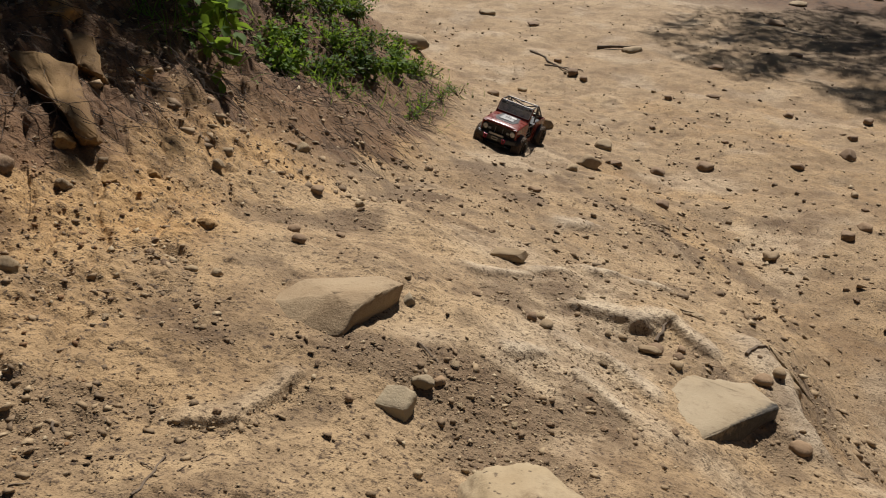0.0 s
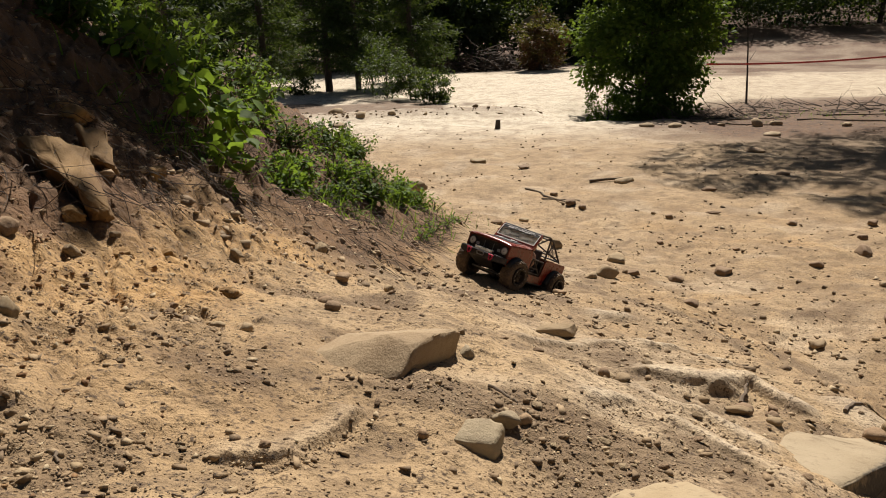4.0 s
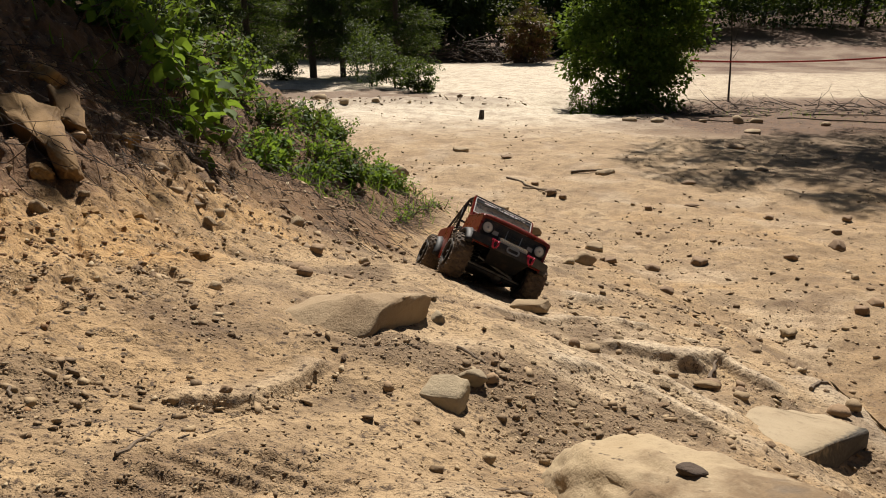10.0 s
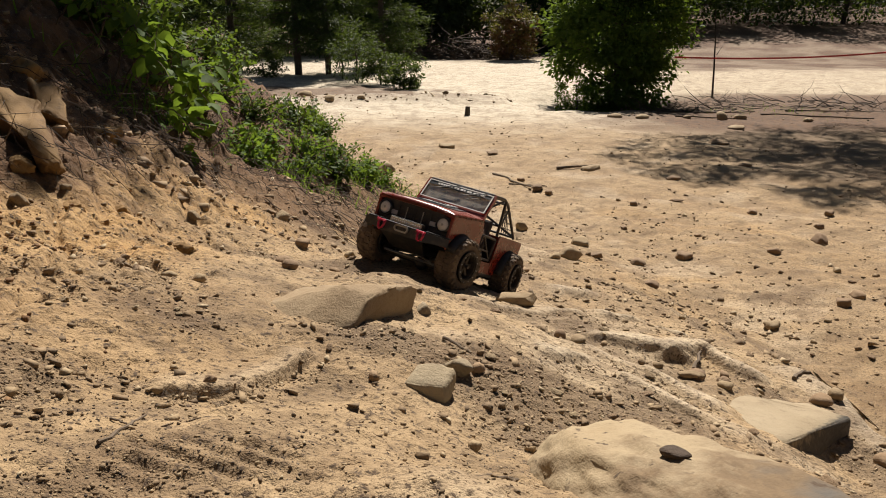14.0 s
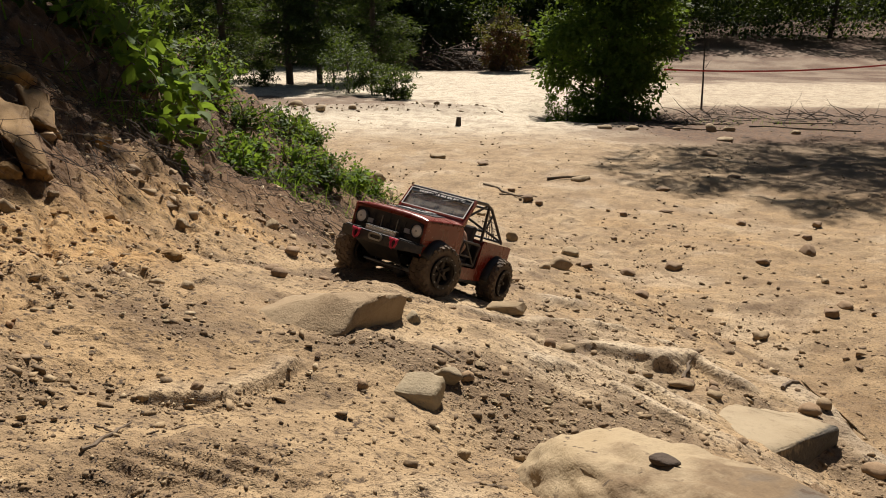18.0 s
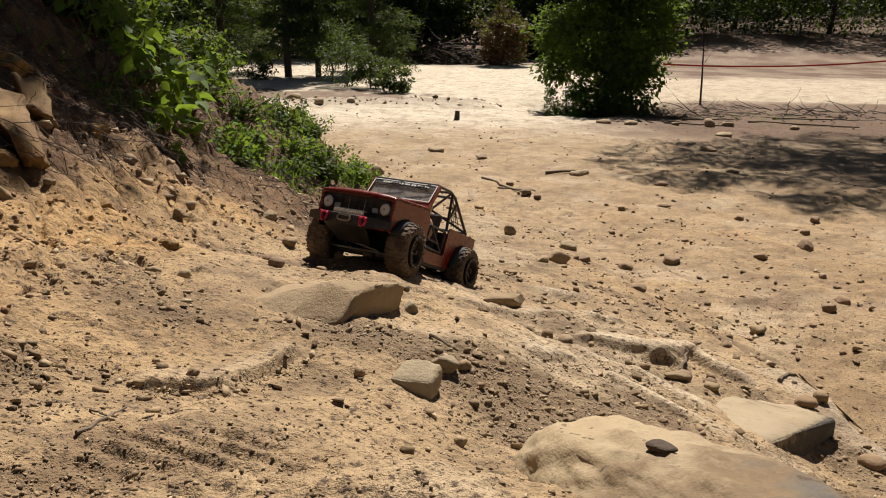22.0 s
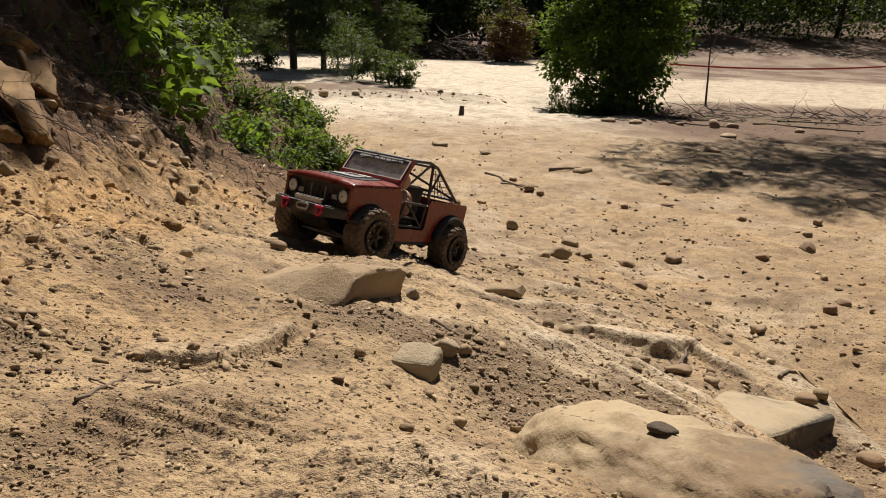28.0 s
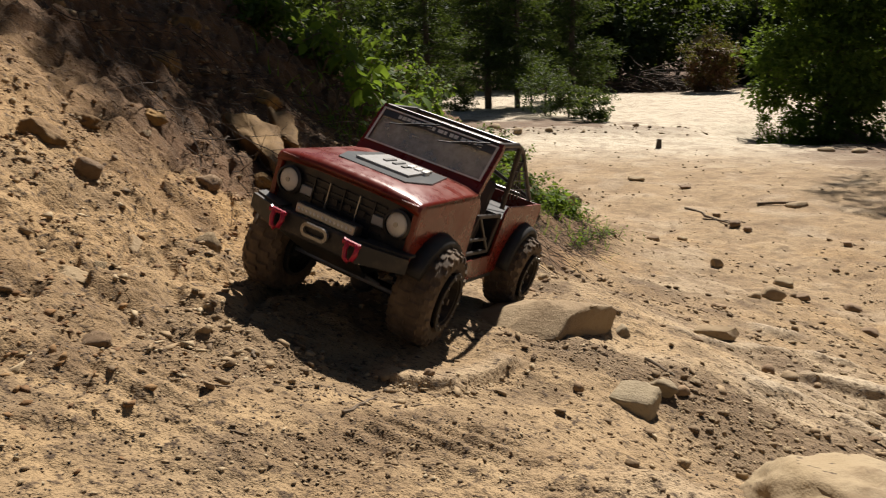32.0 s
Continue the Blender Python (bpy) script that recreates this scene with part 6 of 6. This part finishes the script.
def conifer(name, label, x, y, height, reach, seed, low=0.9, z=-0.14, trunk_r=0.16):
    rng = np.random.default_rng(seed)
    thing = tagged(new(name), label, "tree")
    thing.location = (x, y, z - 0.05)
    bm = bmesh.new()
    taper(bm, branch_points(rng, (0, 0, 0), (0, 0, 1), height, 0.012, 8), trunk_r, 0.03, 9)
    part("trunk", bm, BARK, thing)
    bm, at, out = bmesh.new(), [], []
    for k in range(120):
        h = low + (height - low) * (k / 120) ** 1.1
        a = rng.uniform(0, 2 * np.pi)
        length = reach * (1 - 0.75 * (h - low) / (height - low)) * rng.uniform(0.55, 1.1)
        way = np.array([np.cos(a), np.sin(a), rng.uniform(-0.15, 0.25)])
        pts = branch_points(rng, (0, 0, h), way / np.linalg.norm(way), length, 0.10, 5)
        taper(bm, pts, 0.025, 0.006, 4)
        n = int(150 * length / reach) + 30
        f = rng.uniform(0.15, 1, n) * 4.999
        i = f.astype(int)
        P = np.array(pts)
        p = P[i] + (P[i + 1] - P[i]) * (f - i)[:, None]
        at.append(p + rng.normal(0, 0.13, (n, 3)) * np.array([1, 1, 0.6]))
        out.append(np.tile(way, (n, 1)))
    part("limb", bm, BARK, thing)
    ob = new("crown", leaves("crown", np.concatenate(at), 0.24, NEEDLES, LEAF_DARK, rng, np.concatenate(out)))
    ob.parent = thing
    return thing


def twig_heap(name, label, cx, cy, length, width, height, count, thick, seed, mat, z=None, category="brush pile", lift=0.35, reach=0.5):
    rng = np.random.default_rng(seed)
    bm = bmesh.new()
    for _ in range(count):
        x, y = cx + rng.uniform(-length, length), cy + rng.normal(0, width)
        g = height_at(x, y) if z is None else z
        h = g + abs(rng.normal(0, height)) * (1 - abs(x - cx) / length * 0.6)
        a = rng.uniform(0, np.pi)
        way = np.array([np.cos(a), np.sin(a), rng.normal(0, lift)])
        pts = branch_points(rng, (x, y, h), way / np.linalg.norm(way), rng.uniform(0.3, 1.0) * length * reach, 0.2, 4)
        pts = [np.array([p[0], p[1], max(p[2], g)]) for p in pts]
        taper(bm, pts, thick * rng.uniform(0.4, 1.2), thick * 0.25, 4)
    return tagged(part(name, bm, mat), label, category, kind="stuff")


def leaning_tree(label, base, bends, centre, spread, count, size, seed, trunk_r):
    """A tree that leans out, its crown high above the ground; bends are the trunk's points past its base."""
    rng = np.random.default_rng(seed)
    thing = tagged(new("leaning_tree"), label, "tree")
    foot = np.array((base[0], base[1], height_at(*base) - 0.05))
    thing.location = Vector(foot)
    trunk = [np.zeros(3)] + [np.array(p) - foot for p in bends]
    bm = bmesh.new()
    taper(bm, trunk, trunk_r, trunk_r * 0.4, 9)
    part("trunk", bm, BARK, thing)
    bm, at = bmesh.new(), []
    for _ in range(count):
        a, r = rng.uniform(0, 2 * np.pi), rng.random() ** 0.7
        c = np.array(centre) + np.array(spread) * np.array([r * np.cos(a), r * np.sin(a), rng.uniform(-1, 1)]) - foot
        if rng.random() < 0.3:
            p0 = trunk[int(rng.integers(len(trunk) - 2, len(trunk)))]
            taper(bm, [p0, (p0 + c) / 2 + rng.normal(0, 0.1, 3), c], trunk_r * 0.15, 0.004, 5)
        at.append(c + rng.normal(0, 1, (80, 3)) * size * 1.6)
    part("limb", bm, BARK, thing)
    at = np.concatenate(at)
    ob = new("crown", leaves("crown", at, size, LEAF_SMALL, LEAF_MID, rng))
    ob.parent = thing


def far_woods():
    """The wooded rise that closes the view."""
    rng = np.random.default_rng(930)
    n = 42000
    x = rng.uniform(-90, 110, n)
    y = 82 + 12 * rng.random(n) + 0.002 * x * x
    top = 15 + 4.0 * vnoise(x / 7.0, x * 0 + 3.3, 5) + 1.5 * vnoise(x / 2.2, x * 0 + 8.1, 6)
    at = np.stack([x, y, top * rng.random(n) ** 0.6], -1)
    me = leaves("far_woods", at, 1.3, LEAF_SMALL, LEAF_DARK, rng)
    tagged(new("far_woods", me), "dark wooded rise far beyond the clearing", "woods", kind="stuff")


def build_distance():
    far_woods()
    conifer("pine_tree", "dark green conifer with a bare dark trunk", -5.35, 26.9, 9.0, 2.3, 801, 0.95, trunk_r=0.14)
    conifer("pine_tree", "dark green conifer with a bare dark trunk", -4.25, 26.9, 8.5, 2.0, 802, 0.85, trunk_r=0.11)
    conifer("pine_tree", "dark green conifer behind the clearing", -8.3, 29.0, 9.0, 2.6, 803, 0.6)
    conifer("pine_tree", "dark green conifer behind the clearing", -11.5, 27.5, 9.0, 2.8, 804, 0.5)
    conifer("pine_tree", "dark green conifer behind the clearing", -2.6, 31.0, 7.5, 2.2, 805, 0.5)
    for i, (x, y, r, h) in enumerate([(-2.7, 22.6, 0.9, 0.85), (-1.9, 21.8, 0.62, 0.6), (-1.15, 20.6, 0.55, 0.48), (-3.4, 24.5, 0.9, 1.2), (-6.3, 25.6, 0.7, 0.45)]):
        crown_tree("sapling_shrub", "grey-green shrub at the edge of the clearing", x, y, h * 1.6, h, r, 42, 60, 0.085, LEAF_SMALL, LEAF_DARK if i in (0, 3) else LEAF_OLIVE, 820 + i, 0.03, 0.9, "shrub")
    # the dense young tree beside the trail
    crown_tree("young_tree", "dense dark green young tree leafy to the ground", 4.30, 18.3, 5.6, 2.30, 1.62, 240, 125, 0.115, LEAF_BROAD, LEAF_MID, 840, 0.12, 1.45)
    crown_tree("low_shrub", "low bright green shrub under the young tree", 3.15, 17.0, 0.8, 0.55, 0.60, 34, 60, 0.075, LEAF_SMALL, LEAF_BRIGHT, 841, 0.03, 0.7, "shrub")
    # dead red bush, brush pile, and the woods behind
    crown_tree("dead_bush", "dead rust-red bush on a brush pile", 3.55, 38.6, 2.8, 1.55, 1.45, 90, 80, 0.16, LEAF_SMALL, LEAF_RED, 850, 0.10, 0.95, "bush")
    twig_heap("brush_pile", "long grey-brown heap of cut brush", 0.6, 39.6, 3.9, 0.7, 0.55, 520, 0.035, 851, ROOT, -0.15)
    blob_rock("pale_outcrop", "pale bare rock hump above the brush pile", (2.0, 1.2, 0.9), (4.2, 46.0, 2.2), PALE_STONE, 852, sharp=6)
    rng = np.random.default_rng(860)
    spots = [(-26, 44, 5), (-20, 41, 4.5), (-15, 39, 4.5), (-10, 44, 5), (-5, 47, 4.6), (-1.5, 44.5, 3.0), (1.5, 49, 4.5), (6.8, 47, 2.6), (9.5, 52, 4.2), (13, 56, 5), (18, 60, 6), (25, 62, 6.5), (32, 60, 6.5), (40, 58, 7), (50, 60, 8), (-34, 46, 6), (0, 60, 7), (-16, 58, 8), (12, 70, 9), (30, 76, 10), (46, 74, 10), (-38, 62, 9)]
    for i, (x, y, r) in enumerate(spots):
        g = 0.0 + 0.10 * max(0.0, y - 50) * (1 if x > 8 else 0.3)
        crown_tree("woodland_tree", "dark leafy woodland tree beyond the clearing", x, y, r * 1.9, r * 0.95, r * 0.98, 120, 80, 0.36, LEAF_SMALL, LEAF_DARK if i % 3 else LEAF_OLIVE, 861 + i, 0.22, 1.0, z=g)
    # right-hand side: sapling, cut branches, tape
    bm = bmesh.new()
    r2 = np.random.default_rng(870)
    taper(bm, branch_points(r2, (6.63, 17.9, -0.15), (0.0, 0, 1), 2.1, 0.03, 8), 0.028, 0.010, 7)
    for h in (0.9, 1.3, 1.7):
        taper(bm, branch_points(r2, (6.62, 17.9, h), (0.4, 0.1, 0.9), 0.25, 0.1, 3), 0.008, 0.003, 5)
    tagged(part("bare_sapling", bm, BARK), "thin bare sapling standing in cut brush", "sapling")
    twig_heap("cut_branches", "tangle of cut branches and dead weeds", 7.0, 15.6, 3.0, 0.75, 0.045, 220, 0.012, 871, ROOT, category="branches", lift=0.14, reach=0.28)
    twig_heap("dead_weeds", "dry dead weeds round a sapling", 5.9, 16.4, 0.9, 0.4, 0.12, 130, 0.007, 872, ROOT, category="weeds")
    for i, (a, b, r) in enumerate([((6.2, 14.2), (8.2, 13.6), 0.018), ((7.0, 14.8), (8.6, 14.4), 0.016), ((4.4, 13.7), (5.4, 13.5), 0.016), ((5.0, 14.4), (6.3, 14.6), 0.014)]):
        stick("fallen_branch", "bare fallen branch among cut brush", a, b, r, 880 + i)
    for i, (x, y, a, c) in enumerate([(3.25, 13.7, 0.16, 0.06), (3.75, 13.6, 0.18, 0.07), (5.1, 13.2, 0.14, 0.12), (4.6, 13.6, 0.10, 0.05), (5.6, 13.6, 0.15, 0.06), (6.6, 13.0, 0.12, 0.06), (5.0, 12.2, 0.22, 0.05), (-2.6, 16.4, 0.2, 0.09), (-2.9, 15.2, 0.25, 0.08), (-1.9, 16.6, 0.12, 0.06), (-3.3, 17.2, 0.22, 0.1)]):
        blob_rock("edge_stone", "pale flat stone at the edge of the clearing", (a, a * 0.7, c), (x, y, height_at(x, y) + c * 0.4), SANDSTONE, 890 + i, i * 40, level=2, group="stones at the clearing's edge")
    bm = bmesh.new()
    tube(bm, (0.45, 13.95, height_at(0.45, 13.95) - 0.02), (0.46, 13.96, height_at(0.45, 13.95) + 0.17), 0.06, 7, 0.045)
    weathered(bm, 0.01, 0.05, 3, 1)
    tagged(part("stump", bm, BARK), "short weathered stump on the flat", "stump")
    build_gravel("berm_gravel", "low berm of loose stones across the trail", 1500, 33, 12, 21, 0.03, 0.09, lambda x, y: np.exp(-((y - 17.2 - 0.12 * x) / 0.7) ** 2) * (x < 1.6) * (x > -6.5), 1.8)
    # trees out of view whose crowns shade the bank and the flat
    leaning_tree("leafy tree leaning out over the clay bank", (-3.9, 1.6), [(-3.4, 2.4, 2.6), (-2.6, 3.6, 4.0), (-1.8, 4.6, 4.9), (-1.2, 5.3, 5.2)], (-1.14, 5.52, 5.35), (0.42, 1.15, 0.35), 62, 0.12, 900, 0.13)
    leaning_tree("tall leafy tree leaning over the edge of the flat", (13.2, 15.6), [(12.8, 15.5, 2.5), (11.4, 15.3, 4.8), (9.4, 15.1, 6.2), (7.6, 15.0, 6.9)], (7.7, 14.9, 7.2), (4.6, 3.4, 0.6), 620, 0.092, 901, 0.22)


def build_tape():
    red = plastic_material("red_tape", (0.62, 0.045, 0.04), (0.48, 0.03, 0.03), 0.5)
    bm = bmesh.new()
    a, b, sag = Vector((4.85, 15.5, 0.93)), Vector((12.2, 17.4, 1.16)), 0.14
    pts = [a.lerp(b, i / 24) - Vector((0, 0, sag * 4 * (i / 24) * (1 - i / 24))) for i in range(25)]
    rows = [[bm.verts.new(p + Vector((0, d, h))) for d, h in ((0, 0), (0.003, 0), (0.003, 0.035), (0, 0.035))] for p in pts]
    for a, b in zip(rows, rows[1:]):
        for k in range(4):
            bm.faces.new((a[k], a[(k + 1) % 4], b[(k + 1) % 4], b[k]))
    bm.faces.new(rows[0][::-1])
    bm.faces.new(rows[-1])
    tape = part("barrier_tape", bm, red)
    return tagged(tape, "red barrier tape strung slack between trees", "tape")


build_bank_plants()
build_grass()
build_roots()
build_sticks()
build_distance()
build_tape()


# ---- motion ----
TRUCK_ROWS = [
    (0, 0.252, 4.226, 0.256, -6.8, 9.4, -22.5),
    (0.5, 0.245, 4.225, 0.234, -2.8, 11.8, -22.8),
    (1, 0.210, 3.946, 0.294, -2.7, 14.2, -16.5),
    (1.5, 0.228, 3.885, 0.291, -2.5, 19.7, -12.6),
    (2, 0.225, 3.640, 0.344, -4.8, 22.6, -6.8),
    (2.5, 0.243, 3.473, 0.358, -14.6, 21.4, -15.9),
    (3, 0.222, 3.360, 0.396, -19.2, 18.1, -23.0),
    (3.5, 0.164, 3.287, 0.435, -24.5, 11.1, -35.2),
    (4, 0.117, 3.189, 0.475, -24.1, 8.5, -38.8),
    (4.5, 0.077, 3.116, 0.504, -19.5, 2.9, -29.9),
    (6.5, -0.025, 2.744, 0.601, -1.2, 4.0, -16.5),
    (7, -0.056, 2.573, 0.642, -8.9, 7.9, -16.0),
    (7.5, -0.086, 2.415, 0.686, -18.2, 11.0, -16.1),
    (8, -0.084, 2.315, 0.726, -25.9, 15.4, -18.5),
    (8.5, -0.051, 2.202, 0.742, -28.9, 16.9, -17.9),
    (9, -0.032, 2.245, 0.729, -23.0, 20.7, -3.0),
    (9.5, 0.011, 2.276, 0.722, -21.3, 23.9, 0.1),
    (10, 0.023, 2.212, 0.743, -21.5, 27.1, 5.4),
    (10.5, 0.059, 2.219, 0.751, -25.5, 25.3, -0.3),
    (11, 0.059, 2.148, 0.779, -30.0, 22.3, -5.5),
    (11.5, 0.066, 2.125, 0.796, -29.7, 20.5, -12.3),
    (12, 0.065, 2.111, 0.812, -27.2, 18.9, -15.7),
    (12.5, 0.042, 1.993, 0.828, -29.4, 16.7, -20.5),
    (13, 0.021, 1.974, 0.828, -25.6, 16.1, -20.5),
    (13.5, 0.022, 1.998, 0.826, -22.4, 12.2, -26.6),
    (14, -0.021, 1.959, 0.836, -22.0, 8.5, -29.5),
    (14.5, -0.036, 1.954, 0.838, -22.2, 6.5, -31.5),
    (16.5, -0.023, 1.949, 0.836, -21.4, 6.1, -31.9),
    (17, -0.027, 1.923, 0.846, -21.9, 4.8, -31.1),
    (17.5, -0.031, 1.949, 0.843, -20.9, 5.1, -31.9),
    (18, -0.035, 1.955, 0.842, -20.5, 5.8, -32.6),
    (18.5, -0.041, 1.953, 0.846, -19.8, 5.3, -33.9),
    (19, -0.056, 1.959, 0.846, -19.4, 3.9, -35.6),
    (19.5, -0.076, 1.966, 0.843, -20.8, 1.8, -36.6),
    (20, -0.102, 1.965, 0.843, -22.4, 1.1, -34.8),
    (20.5, -0.122, 1.970, 0.846, -22.3, 1.4, -31.8),
    (21, -0.129, 1.963, 0.844, -22.9, 1.7, -29.1),
    (21.5, -0.124, 1.964, 0.847, -22.6, 1.2, -28.3),
    (22, -0.117, 1.956, 0.845, -24.3, 0.8, -28.0),
    (22.5, -0.115, 1.952, 0.849, -25.4, 2.1, -27.3),
    (23, -0.109, 1.941, 0.855, -24.2, 4.5, -25.5),
    (23.5, -0.109, 1.969, 0.850, -22.1, 8.1, -25.9),
    (24, -0.123, 1.984, 0.850, -21.4, 8.1, -30.0),
    (24.5, -0.139, 1.982, 0.850, -21.5, 4.9, -33.2),
    (25, -0.151, 1.970, 0.861, -20.2, 1.2, -34.3),
    (25.5, -0.161, 1.942, 0.875, -18.9, -2.2, -32.6),
    (27.5, -0.154, 1.947, 0.875, -18.4, -4.0, -31.7),
    (28, -0.176, 1.948, 0.887, -14.6, 1.5, -35.3),
    (28.5, -0.254, 1.890, 0.940, -14.7, 2.9, -49.1),
    (29, -0.359, 1.732, 0.990, -18.0, 8.4, -37.7),
    (29.5, -0.369, 1.641, 1.030, -20.3, 9.8, -31.3),
    (30, -0.414, 1.531, 1.064, -18.2, 13.1, -27.5),
    (30.5, -0.420, 1.428, 1.096, -15.8, 10.0, -16.9),
    (31, -0.399, 1.270, 1.113, -14.4, 8.5, -10.3),
    (31.5, -0.412, 1.183, 1.145, -14.8, 11.8, -11.4),
    (32, -0.415, 1.061, 1.169, -9.5, 16.7, -12.3),
]
STEER_T = [0, 3, 4, 4.5, 6.5, 8, 10, 12, 13, 14, 17, 19, 20, 21, 22, 23, 23.5, 24, 25, 28, 28.5, 29, 29.5, 30.5, 31.5, 32]
STEER = [0, 0, -5, 18, 0, -5, 0, -18, -20, -8, -12, -20, -20, -12, 6, 16, 2, -22, -22, -5, -6, 10, 20, 18, 6, 4]


def motions():
    rows = [(r[0], pose(*r[1:])) for r in TRUCK_ROWS]
    walk(TRUCK, rows)
    for key, hub in WHEELS.items():
        place, roll, last, out = Vector(HUB[key]) * SIZE, 0.0, None, []
        for t, m in rows:
            world = m @ place
            up = m.to_3x3() @ Vector((0, 0, 1))
            gap = world.z - TYRE_R * SIZE * 0.97 - height_at(world.x, world.y)
            lift = max(-0.026, min(0.026, -gap / max(up.z, 0.5))) + (float(np.interp(t, [30.0, 30.6, 31.0, 31.6], [0, 0.006, 0.012, 0])) if key[0] == "f" else 0.0)
            if last is not None:
                ahead = m.to_3x3() @ Vector((0, -1, 0))
                roll += max(-80, min(80, math.degrees((world - last).dot(ahead) / (TYRE_R * SIZE))))
            last = world
            steer = float(np.interp(t, STEER_T, STEER)) if key[0] == "f" else 0.0
            turn = Matrix.Rotation(radians(steer), 4, "Z") @ Matrix.Rotation(radians(roll), 4, "X")
            out.append((t, Matrix.Translation(place + Vector((0, 0, lift))) @ turn))
        walk(hub, out)


motions()
